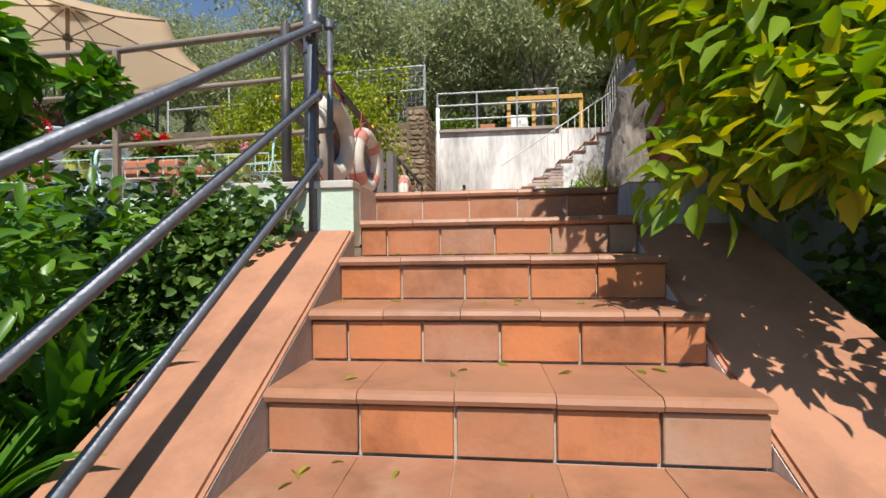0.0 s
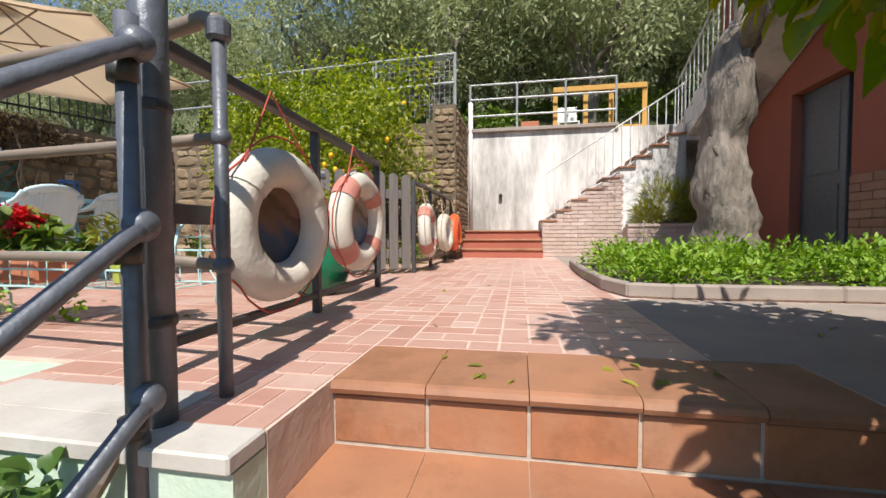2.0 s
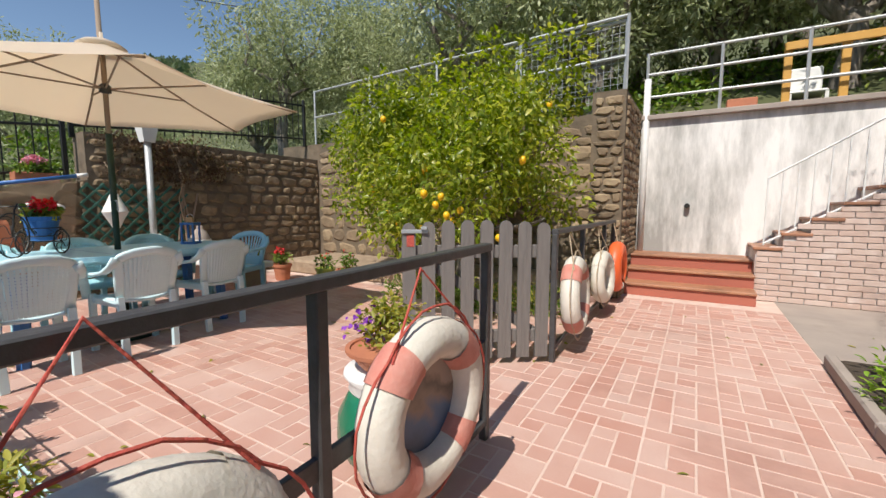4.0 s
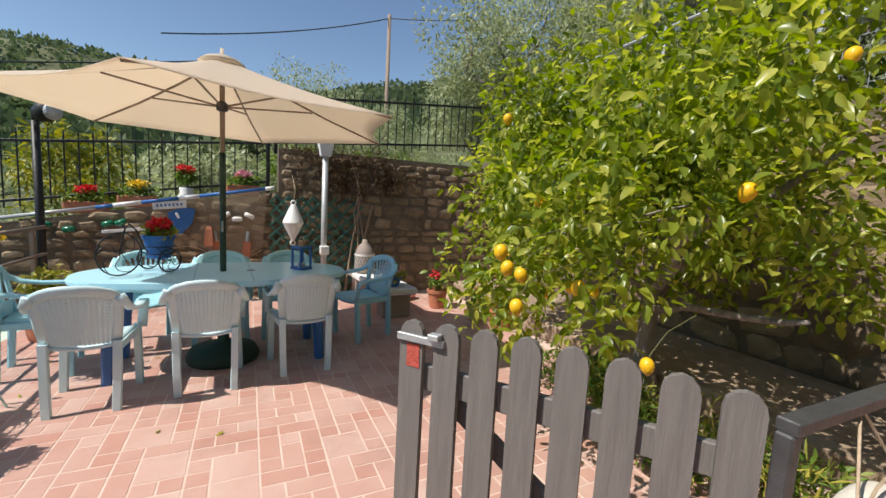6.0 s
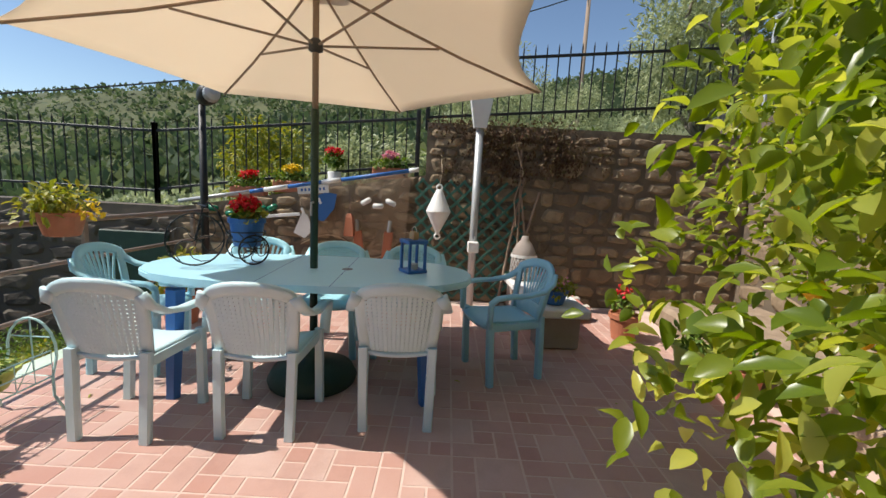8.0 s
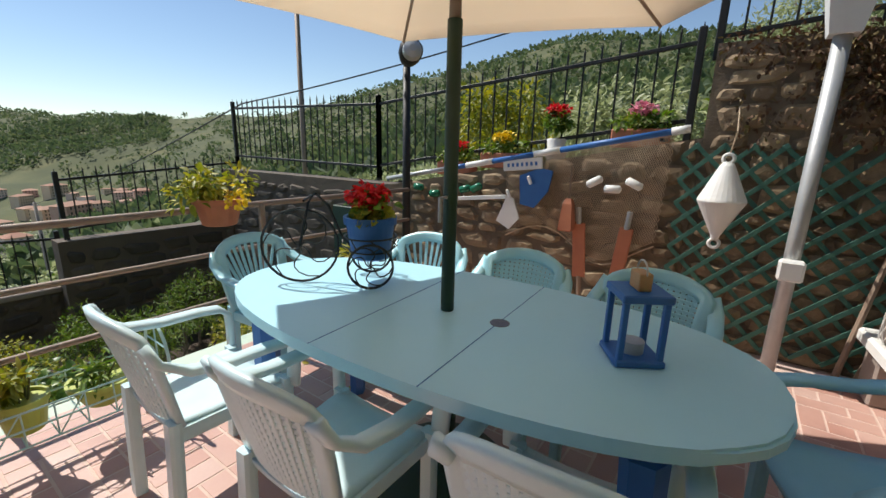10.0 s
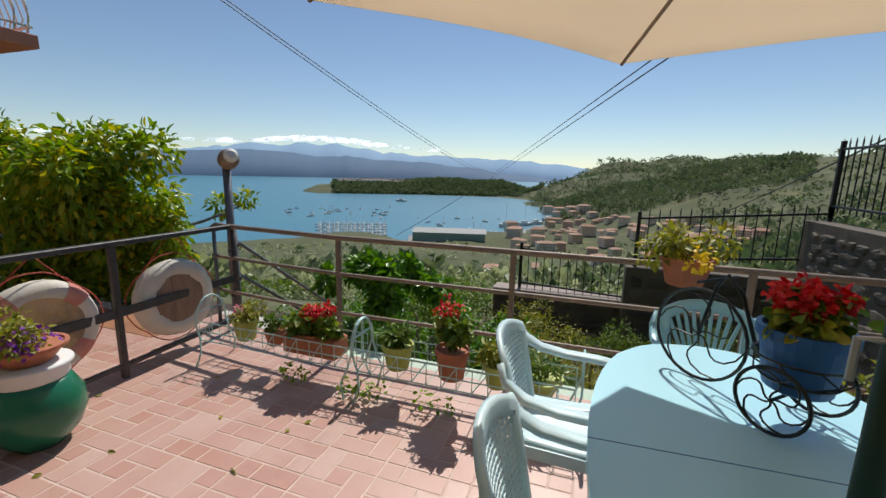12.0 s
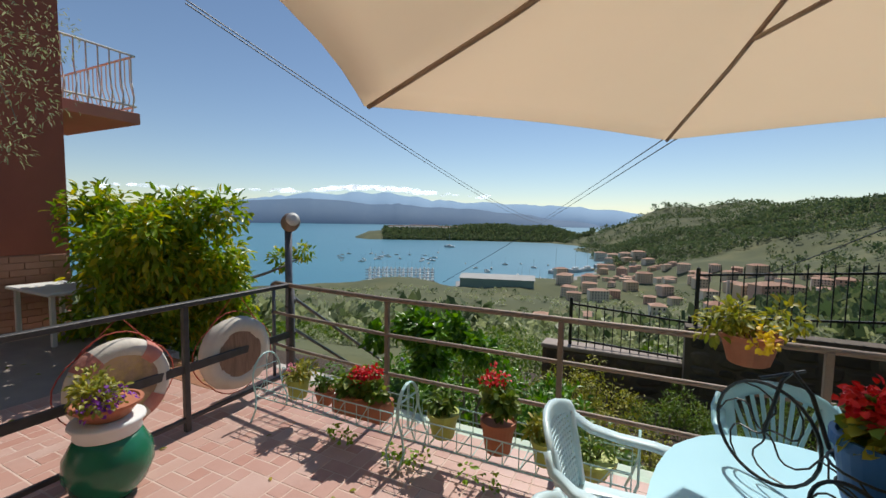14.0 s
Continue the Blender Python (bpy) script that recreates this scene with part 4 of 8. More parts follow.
pole = thing("lamp_post", "grey steel post with a square lantern box", "lamp")
part("post", tube(bmesh.new(), [(-5.72, 5.98, 0.0), (-5.72, 5.98, 1.92)], 0.04, 12), M["galv"], pole, smooth=True)
bm = bmesh.new()
lathe(bm, [(0.09, 1.92), (0.15, 2.17), (0.155, 2.2)], 4, Matrix.Translation((-5.72, 5.98, 0)) @ Matrix.Rotation(radians(45), 4, "Z"))
bm.transform(Matrix.Translation((-5.72, 5.98, 0)) @ Matrix.Identity(4) @ Matrix.Translation((5.72, -5.98, 0)))
part("lantern_box", bm, M["white_paint"], pole, "pale plastic lantern box")
part("socket_box", box(bmesh.new(), (-5.70, 5.92, 0.62), (-5.62, 6.04, 0.74), bevel=0.012), M["white_paint"], pole, "white socket box")

# ---- picket gate, standing open ----
gate = thing("garden_gate", "grey-painted wooden picket gate standing open", "gate")
hinge, tip = Vector((-0.50, 6.15, 0)), Vector((-1.33, 5.54, 0))
gd = (tip - hinge)
gm = Matrix.Translation(hinge) @ Matrix.Rotation(math.atan2(gd.y, gd.x), 4, "Z")
gate.matrix_basis = gm
GL = gd.length
np_ = 8
for k in range(np_):
    x = 0.05 + (GL - 0.1) * k / (np_ - 1)
    bm = bmesh.new()
    top = 0.99 + 0.02 * math.sin(math.pi * k / (np_ - 1))
    out = [(-0.045, 0.05), (0.045, 0.05), (0.045, top - 0.04)] + [(0.045 * math.cos(a), top - 0.04 + 0.05 * math.sin(a)) for a in (0.5, 1.0, 1.57, 2.14, 2.64)] + [(-0.045, top - 0.04)]
    a = [bm.verts.new((x + u, -0.011, v)) for u, v in out]
    b = [bm.verts.new((x + u, 0.011, v)) for u, v in out]
    bm.faces.new(a)
    bm.faces.new(b[::-1])
    for i in range(len(out)):
        j = (i + 1) % len(out)
        bm.faces.new((a[j], a[i], b[i], b[j]))
    part("picket", bm, M["gate_grey"], gate)
for z in (0.2, 0.8):
    part("gate_rail", box(bmesh.new(), (0.0, -0.04, z - 0.045), (GL, -0.0115, z + 0.045), bevel=0.004), M["gate_grey"], gate)
part("gate_brace", bar(bmesh.new(), (0.1, -0.055, 0.22), (GL - 0.1, -0.055, 0.78), 0.022, 0.07), M["gate_grey"], gate)
bm = bmesh.new()
box(bm, (GL - 0.18, 0.0115, 0.93), (GL + 0.0, 0.026, 0.955), bevel=0.002)
box(bm, (GL - 0.17, 0.0118, 0.9555), (GL - 0.13, 0.045, 0.975), bevel=0.002)
part("latch", bm, M["galv"], gate, "worn steel latch")
bm = bmesh.new()
box(bm, (GL - 0.085, 0.0113, 0.84), (GL - 0.035, 0.014, 0.92))
part("sticker", bm, M["rope_red"], gate, "small red notice sticker")


# ---- life rings ----
def picture_material(name, sky_c, land_c, sea_c):
    m = bpy.data.materials.new(name)
    m.use_nodes = True
    nd, lk = m.node_tree.nodes, m.node_tree.links
    co = nd.new("ShaderNodeTexCoord")
    sep = nd.new("ShaderNodeSeparateXYZ")
    lk.new(co.outputs["Object"], sep.inputs[0])
    n = nd.new("ShaderNodeTexNoise")
    n.inputs["Scale"].default_value = 7
    n.inputs["Detail"].default_value = 6
    lk.new(co.outputs["Object"], n.inputs["Vector"])
    a = nd.new("ShaderNodeMath")
    a.operation = "MULTIPLY_ADD"
    a.inputs[1].default_value = 0.28
    lk.new(n.outputs["Fac"], a.inputs[0])
    lk.new(sep.outputs["Z"], a.inputs[2])
    b = nd.new("ShaderNodeMath")
    b.operation = "MULTIPLY_ADD"
    b.inputs[1].default_value = 0.35
    lk.new(sep.outputs["Y"], b.inputs[0])
    lk.new(a.outputs[0], b.inputs[2])
    cr = nd.new("ShaderNodeValToRGB")
    cr.color_ramp.elements[0].position = 0.0
    cr.color_ramp.elements[0].color = (*sea_c, 1)
    cr.color_ramp.elements[1].position = 0.42
    cr.color_ramp.elements[1].color = (*sky_c, 1)
    for p, c in ((0.10, tuple(x * 1.7 for x in sea_c)), (0.16, land_c), (0.21, tuple(x * 0.5 for x in land_c)), (0.25, tuple(x * 1.3 for x in land_c))):
        e = cr.color_ramp.elements.new(p)
        e.color = (*c, 1)
    lk.new(b.outputs[0], cr.inputs["Fac"])
    lk.new(cr.outputs["Color"], nd["Principled BSDF"].inputs["Base Color"])
    nd["Principled BSDF"].inputs["Roughness"].default_value = 0.45
    return m


def torus(bm, R, r, nu=36, nv=14, a0=0, a1=360, grow=0.0):
    """A ring in the yz plane, or a stretch of it."""
    full = a1 - a0 >= 360
    rings = []
    for i in range(nu + (0 if full else 1)):
        a = radians(a0 + (a1 - a0) * i / nu)
        c = Vector((0, R * math.cos(a), R * math.sin(a)))
        o = Vector((0, math.cos(a), math.sin(a)))
        rr = r + grow + 0.004 * noise.noise(c * 9)
        rings.append([bm.verts.new(c + o * rr * math.cos(t) + Vector((rr * math.sin(t), 0, 0))) for t in (2 * math.pi * j / nv for j in range(nv))])
    k = len(rings)
    for i in range(k if full else k - 1):
        p, q = rings[i], rings[(i + 1) % k]
        for j in range(nv):
            bm.faces.new((p[j], p[(j + 1) % nv], q[(j + 1) % nv], q[j]))
    return bm


def life_ring(at, R, r, label, band="ring_band", rope="rope_red", disc=None, back=True, hang=0.0):
    t = thing("life_ring", label, "life ring", at=at, group="life rings on the railing")
    part("ring", torus(bmesh.new(), R - r, r), M["ring_white"], t, smooth=True)
    for k in range(4):
        part("band", torus(bmesh.new(), R - r, r, 6, 14, 45 + 90 * k - 13, 45 + 90 * k + 13, 0.005), M[band], t, "faded red cloth band", smooth=True)
    pts = []
    for k in range(33):
        a = 2 * math.pi * k / 32
        rr = R + 0.008 + 0.035 * abs(math.sin(2 * a + math.pi / 2)) * (1 if k % 2 else 0.9)
        pts.append((0.02, rr * math.cos(a), rr * math.sin(a)))
    part("grab_rope", tube(bmesh.new(), pts[:-1], 0.0042, 5, closed=True), M[rope], t, "thin cord round the ring")
    if hang:
        part("hanging_cord", tube(bmesh.new(), [(0.03, -R * 0.7, R * 0.72), (-0.04, 0.0, hang), (0.03, R * 0.7, R * 0.72)], 0.0042, 5), M[rope], t)
    if disc:
        part("painted_panel", lathe(bmesh.new(), [(R - 1.6 * r, -0.03), (R - 1.6 * r, 0.0)], 32, Matrix.Rotation(radians(90), 4, "Y")), disc, t, "painted seaside view")
        if back:
            part("back_panel", lathe(bmesh.new(), [(R - 0.8 * r, -0.062), (R - 0.8 * r, -0.031)], 32, Matrix.Rotation(radians(90), 4, "Y")), M[back], t, "weathered wooden back" if back == "old_board" else "back covered in floral cloth")
    return t


pic1 = picture_material("painting_shore", (0.10, 0.055, 0.035), (0.16, 0.08, 0.05), (0.012, 0.03, 0.07))
pic2 = picture_material("painting_rocks", (0.28, 0.26, 0.25), (0.26, 0.2, 0.16), (0.05, 0.09, 0.16))
life_ring(pose(-0.345, 3.535, 0.435, 0, 2, -6), 0.298, 0.075, "cream life ring framing a painted seascape, tied to the railing", "ring_white", "rope_red", pic1, "old_board", 0.52)
life_ring(pose(-0.355, 4.38, 0.475, 0, 2, -4), 0.29, 0.07, "white life ring with faded red bands framing a painting", "ring_band", "rope_red", pic2, "floral_cloth", 0.44)
life_ring(pose(-0.40, 6.50, 0.44, 0, -3, 4), 0.30, 0.07, "white life ring with faded bands hung on the railing", "ring_band", "rope", None, False, 0.5)
life_ring(pose(-0.40, 7.60, 0.42, 0, -3, -4), 0.26, 0.065, "small white life ring hung on the railing", "ring_white", "rope", None, False, 0.5)
t = thing("horseshoe_buoy", "orange horseshoe rescue buoy hung on the railing", "rescue buoy", at=pose(-0.40, 8.42, 0.42))
part("buoy_body", torus(bmesh.new(), 0.21, 0.085, 28, 12, -70, 250), M["orange"], t, smooth=True)
part("strap", tube(bmesh.new(), [(0.06, -0.1, -0.2), (0.07, 0, -0.24), (0.06, 0.1, -0.2)], 0.012, 6), M["ring_white"], t)
part("hanging_cord", tube(bmesh.new(), [(0.0, 0, 0.28), (-0.05, 0, 0.5)], 0.006, 5), M["rope"], t)


# ---- green urn with flower bowl ----
urn = thing("garden_urn", "dark green glazed round urn with a white rim", "urn", at=pose(-0.72, 4.62, 0))
part("urn_body", lathe(bmesh.new(), [(0.10, 0.0), (0.115, 0.015), (0.17, 0.08), (0.205, 0.17), (0.20, 0.26), (0.165, 0.33), (0.145, 0.36)], 32), M["green_pot"], urn, smooth=True)
part("urn_rim", lathe(bmesh.new(), [(0.14, 0.35), (0.155, 0.37), (0.15, 0.40), (0.175, 0.43), (0.17, 0.445), (0.05, 0.44)], 32), M["white_paint"], urn, "white painted rim", smooth=True)


# ---- dining table ----
TC = Matrix.Translation((-3.825, 4.875, 0)) @ Matrix.Rotation(radians(3), 4, "Z")
table = thing("dining_table", "long oval pale-blue plastic garden table", "table", at=TC)


def oval(hw, hl, k=2.6, n=48):
    out = []
    for i in range(n):
        a = 2 * math.pi * i / n
        c, s = math.cos(a), math.sin(a)
        yy = hl * math.copysign(abs(s) ** (2 / 2.2), s)
        xx = hw * math.copysign(abs(c) ** (2 / 2.7), c)
        out.append((xx, yy))
    return out


bm = bmesh.new()
plate(bm, oval(0.47, 0.985), 0.70, 0.74)
bmesh.ops.bevel(bm, geom=[e for e in bm.edges if e.is_boundary is False and abs(e.verts[0].co.z - e.verts[1].co.z) < 1e-4], offset=0.008, segments=2, affect="EDGES")
part("tabletop", bm, M["table_blue"], table)
bm = bmesh.new()
for y in (-0.2, 0.2):
    box(bm, (-0.465, y - 0.0015, 0.7395), (0.465, y + 0.0015, 0.7408))
part("table_seam", bm, M["royal"], table, "narrow seam between the leaves")
bm = bmesh.new()
lathe(bm, [(0.0335, 0.7402), (0.0335, 0.7415)], 20, Matrix.Translation((-0.005, 0.205, 0)))
part("hole_cap", bm, M["iron_blue"], table, "grey parasol-hole cap")
bm = bmesh.new()
box(bm, (-0.29, -0.78, 0.655), (0.29, 0.78, 0.70), bevel=0.01)
part("apron", bm, M["table_blue"], table)
for x in (-0.26, 0.26):
    for y in (-0.7, 0.7):
        bm = bmesh.new()
        tube(bm, [(x, y, 0.64), (x * 1.05, y * 1.04, 0.0)], 0.055, 6, r2=0.04)
        part("leg", bm, M["royal"], table, "deep blue leg")


# ---- chairs ----
def chair(name, label, mat, style):
    """Moulded plastic armchair facing +y; style: weave or fan."""
    t = thing(name, label, "chair", group="plastic chairs round the table")
    bm = bmesh.new()
    nx, ny = 8, 8
    grid = [[bm.verts.new((0.225 * (u / nx * 2 - 1) * (0.86 + 0.14 * v / ny), -0.20 + 0.44 * v / ny,
                           0.425 + 0.02 * (u / nx * 2 - 1) ** 2 - 0.012 * math.sin(math.pi * v / ny) - (0.03 * max(0, v / ny - 0.85) / 0.15) + 0.012 * v / ny)) for v in range(ny + 1)] for u in range(nx + 1)]
    for u in range(nx):
        for v in range(ny):
            bm.faces.new((grid[u][v], grid[u + 1][v], grid[u + 1][v + 1], grid[u][v + 1]))
    r = bmesh.ops.extrude_face_region(bm, geom=bm.faces[:])
    bmesh.ops.translate(bm, vec=(0, 0, -0.022), verts=[g for g in r["geom"] if isinstance(g, bmesh.types.BMVert)])
    bmesh.ops.recalc_face_normals(bm, faces=bm.faces[:])
    part("seat", bm, mat, t, smooth=True)

    def back(u, h):
        """A place on the curved back: u across -1..1, h up 0..1."""
        w = 0.19 + 0.045 * h
        return Vector((w * u, -0.205 - 0.10 * h + 0.05 * u * u * (0.5 + 0.5 * h), 0.44 + 0.365 * h))

    def top(u):
        return 1.0 - 0.16 * abs(u) ** 2.5

    fr = [back(-1, 0.0), back(-1, 0.4)] + [back(u, top(u)) for u in (-0.98, -0.9, -0.75, -0.5, -0.25, 0, 0.25, 0.5, 0.75, 0.9, 0.98)] + [back(1, 0.4), back(1, 0.0)]
    bm = bmesh.new()
    strip(bm, fr, 0.026, 0.062, (0, 1, 0.2))
    part("back_frame", bm, mat, t, smooth=True)
    bm = bmesh.new()
    if style == "weave":
        for k in range(-7, 8):
            u = k / 8
            strip(bm, [back(u, h * top(u)) for h in (0, 0.25, 0.5, 0.75, 0.985)], 0.0215, 0.007, (1, 0, 0))
        for k in range(1, 17):
            h = k / 17
            us = [u for u in (-1, -0.75, -0.5, -0.25, 0, 0.25, 0.5, 0.75, 1) if h < top(u)]
            strip(bm, [back(u, h) + Vector((0, 0.0005, 0)) for u in us], 0.016, 0.0066, (0, 0, 1))
        tagged(part("back_panel", bm, mat, t, "woven-pattern perforated back"), "woven-pattern perforated back", kind="stuff")
    else:
        for k in range(-4, 5):
            u = k / 4.4
            part("slat", strip(bmesh.new(), [back(u * 0.45, 0.12), back(u * 0.7, 0.5), back(u * 0.92, 0.97 * top(u * 0.92))], 0.020, 0.010, (1, 0, 0)), mat, t)
        strip(bm, [back(u, 0.12) for u in (-1, -0.5, 0, 0.5, 1)], 0.012, 0.11, (0, 1, 0))
        part("back_panel", bm, mat, t)
    for s in (-1, 1):
        bm = bmesh.new()
        strip(bm, [(0.235 * s, -0.262, 0.76), (0.262 * s, -0.235, 0.70), (0.278 * s, -0.16, 0.655), (0.285 * s, -0.04, 0.635), (0.285 * s, 0.10, 0.632), (0.28 * s, 0.19, 0.622), (0.272 * s, 0.225, 0.59), (0.262 * s, 0.225, 0.52), (0.255 * s, 0.22, 0.42)], 0.066, 0.026, (1, 0.15 * s, 0))
        part("armrest", bm, mat, t, smooth=True)
        bm = bmesh.new()
        strip(bm, [(0.225 * s, 0.205, 0.45), (0.232 * s, 0.195, 0.2), (0.238 * s, 0.185, 0.0)], 0.055, 0.042, (1, 0, 0))
        part("leg", bm, mat, t)
        bm = bmesh.new()
        strip(bm, [(0.2 * s, -0.20, 0.46), (0.196 * s, -0.215, 0.2), (0.19 * s, -0.225, 0.0)], 0.055, 0.042, (1, 0, 0))
        part("leg", bm, mat, t)
        bm = bmesh.new()
        strip(bm, [(0.205 * s, -0.19, 0.405), (0.225 * s, 0.2, 0.405)], 0.02, 0.05, (1, 0, 0))
        part("side_skirt", bm, mat, t)
    for ch in t.children:
        ch.data.transform(Matrix.Diagonal((0.89, 0.96, 0.97, 1)))
    return t


c1 = chair("garden_chair", "pale bluish-white plastic garden armchair with a perforated back", M["plastic_white"], "weave")
c1.matrix_basis = pose(-3.30, 4.145, 0, 0, 0, 90)
copy_thing(c1, pose(-3.38, 4.79, 0, 0, 0, 92))
copy_thing(c1, pose(-3.52, 5.455, 0, 0, 0, 95))
c2 = chair("garden_chair", "aqua plastic garden armchair with a perforated back", M["plastic_aqua"], "weave")
c2.matrix_basis = pose(-4.35, 4.83, 0, 0, 0, -88)
copy_thing(c2, pose(-4.38, 5.42, 0, 0, 0, -95))
c3 = chair("garden_chair", "aqua plastic garden armchair with a fan-slatted back", M["plastic_aqua"], "fan")
c3.matrix_basis = pose(-4.37, 4.23, 0, 0, 0, -82)
copy_thing(c3, pose(-3.94, 3.68, 0, 0, 0, 8))
c4 = chair("garden_chair", "blue plastic garden armchair at the head of the table", M["plastic_blue"], "fan")
c4.matrix_basis = pose(-4.12, 6.12, 0, 0, 0, 200)

# ---- parasol ----
UX, UY = -3.83, 4.87
parasol = thing("parasol", "large cream canvas garden parasol on a dark pole", "parasol", at=pose(UX, UY, 0))
part("pole", tube(bmesh.new(), [(0, 0, 0.12), (0, 0, 1.7)], 0.024, 12), M["dark_green"], parasol, smooth=True)
part("pole", tube(bmesh.new(), [(0, 0, 1.68), (0, 0, 2.42)], 0.019, 12), M["old_wood"], parasol, "thinner brown upper pole", smooth=True)
part("base", lathe(bmesh.new(), [(0.27, 0.0), (0.28, 0.03), (0.25, 0.09), (0.08, 0.13), (0.045, 0.16), (0.045, 0.3), (0.03, 0.31)], 28), M["dark_green"], parasol, smooth=True)
part("crank", tube(bmesh.new(), [(0.024, 0, 1.15), (0.06, 0, 1.15), (0.06, 0, 1.07)], 0.007, 6), M["galv"], parasol)
APEX, RIM, RR = 2.42, 1.965, 1.49
A0 = -13


def canopy_point(k, r):
    """k: way round in sixths, r: 0 at the apex to 1 at the rim."""
    i = math.floor(k)
    f = k - i
    a, b = radians(A0 + 60 * i), radians(A0 + 60 * (i + 1))
    p = Vector((math.cos(a), math.sin(a), 0)) * (1 - f) + Vector((math.cos(b), math.sin(b), 0)) * f
    sag = math.sin(math.pi * f)
    q = p * RR * r * (1 - 0.085 * sag * r)
    q.z = APEX + (RIM - APEX) * r - 0.035 * sag * r * r * 0.4 - 0.05 * math.sin(math.pi * r) * 0.6
    return q


bm = bmesh.new()
NR, NK = 10, 8
grid = [[bm.verts.new(canopy_point(k / NK, max(0.03, r / NR))) for r in range(NR + 1)] for k in range(6 * NK)]
for k in range(6 * NK):
    for r in range(NR):
        n = (k + 1) % (6 * NK)
        bm.faces.new((grid[k][r], grid[k][r + 1], grid[n][r + 1], grid[n][r]))
r_ = bmesh.ops.extrude_face_region(bm, geom=bm.faces[:])
bmesh.ops.translate(bm, vec=(0, 0, 0.004), verts=[g for g in r_["geom"] if isinstance(g, bmesh.types.BMVert)])
bmesh.ops.recalc_face_normals(bm, faces=bm.faces[:])
canopy = part("canopy", bm, M["canvas"], parasol, "sun-lit cream canvas", smooth=True)
bm = bmesh.new()
lathe(bm, [(0.17, 2.385), (0.12, 2.42), (0.05, 2.445), (0.015, 2.45), (0.012, 2.50)], 18)
part("vent_cap", bm, M["canvas"], canopy, smooth=True)
for k in range(6):
    pts = [canopy_point(k, r) + Vector((0, 0, -0.012)) for r in (0.04, 0.3, 0.6, 0.985)]
    rib = part("rib", tube(bmesh.new(), pts, 0.0085, 6), M["old_wood"], parasol)
    mid = canopy_point(k, 0.5) + Vector((0, 0, -0.02))
    d = Vector((mid.x, mid.y, 0)).normalized() * 0.03
    part("strut", tube(bmesh.new(), [d + Vector((0, 0, 2.06)), mid], 0.0075, 6), M["old_wood"], rib)
part("hub", lathe(bmesh.new(), [(0.02, 2.02), (0.042, 2.03), (0.042, 2.08), (0.02, 2.10)], 14), M["iron"], parasol, smooth=True)

# ---- bicycle planter on the table ----
bike = thing("bicycle_planter", "black wire tricycle planter standing on the table", "planter", at=pose(-3.81, 4.335, 0.742, 0, 0, -46))


def wheel(c, R, label=""):
    bm = bmesh.new()
    tube(bm, [Vector(c) + Vector((R * math.cos(a), 0, R * math.sin(a))) for a in (2 * math.pi * k / 28 for k in range(28))], 0.0055, 6, closed=True)
    w = part("wheel", bm, M["black_iron"], bike)
    bm = bmesh.new()
    for k in range(6):
        a = math.pi * k / 3
        pts = []
        for j in range(9):
            t = j / 8
            b = a + 0.9 * math.sin(t * math.pi)
            pts.append(Vector(c) + Vector((R * t * math.cos(b), 0, R * t * math.sin(b))))
        tube(bm, pts, 0.003, 5)
    part("spoke_scroll", bm, M["black_iron"], w)
    return w


wheel((0.17, 0.0, 0.16), 0.155)
wheel((-0.12, 0.12, 0.095), 0.09)
wheel((-0.12, -0.12, 0.095), 0.09)
bm = bmesh.new()
tube(bm, [(0.17, 0.0, 0.16), (0.13, 0.0, 0.34), (0.10, 0.0, 0.38), (0.05, 0.0, 0.33), (0.0, 0.0, 0.2), (-0.06, 0.0, 0.13)], 0.006, 6)
tube(bm, [(0.13, -0.1, 0.36), (0.13, 0.0, 0.36), (0.13, 0.1, 0.36)], 0.005, 6)
tube(bm, [(-0.12, 0.12, 0.095), (-0.12, -0.12, 0.095)], 0.005, 6)
tube(bm, arc((-0.12, 0.0, 0.14), 0.09, 0, 360, 20)[:-1], 0.004, 5, closed=True)
tube(bm, arc((-0.12, 0.0, 0.20), 0.11, 0, 360, 20)[:-1], 0.004, 5, closed=True)
for k in range(8):
    a = math.pi * k / 4
    tube(bm, [(-0.12 + 0.09 * math.cos(a), 0.0 + 0.09 * math.sin(a), 0.14), (-0.12 + 0.125 * math.cos(a + 0.3), 0.0 + 0.125 * math.sin(a + 0.3), 0.17), (-0.12 + 0.11 * math.cos(a), 0.0 + 0.11 * math.sin(a), 0.20)], 0.003, 4)
part("bike_frame", bm, M["black_iron"], bike)


def flower_pot(name, label, at, r0, r1, h, mat, plant, group="", rng_seed=1):
    """A pot with rim, soil and its plant. plant: list of (material, count, leaf length, width, blob centre, blob size)."""
    t = thing(name, label, "potted plant", at=at, group=group)
    part("pot", lathe(bmesh.new(), [(r0 * 0.9, 0.0), (r0, 0.006), (r1 * 0.97, h * 0.82), (r1 * 1.06, h * 0.83), (r1 * 1.07, h), (r1 * 0.95, h), (r1 * 0.93, h * 0.9), (0.01, h * 0.9)], 24), M[mat], t, smooth=False)
    rng = np.random.default_rng(rng_seed)
    for name2, m, n, ll, lw, c, s, lab in plant:
        pos, d = cloud(rng, n, clumps(rng, (c[0], c[1], c[2]), s, 7, 0.4, 0.7), 0.25)
        leafy(name2, t, pos, d, ll, lw, M[m], rng, lab, spread=0.6)
    for k in range(5):
        a = k * 1.3
        stem = tube(bmesh.new(), [(0.02 * math.cos(a), 0.02 * math.sin(a), h * 0.88), (r1 * 0.5 * math.cos(a), r1 * 0.5 * math.sin(a), h + plant[0][5][2] * 0.3 + 0.02)], 0.004, 4)
        part("stem", stem, M["stem"], t)
    return t


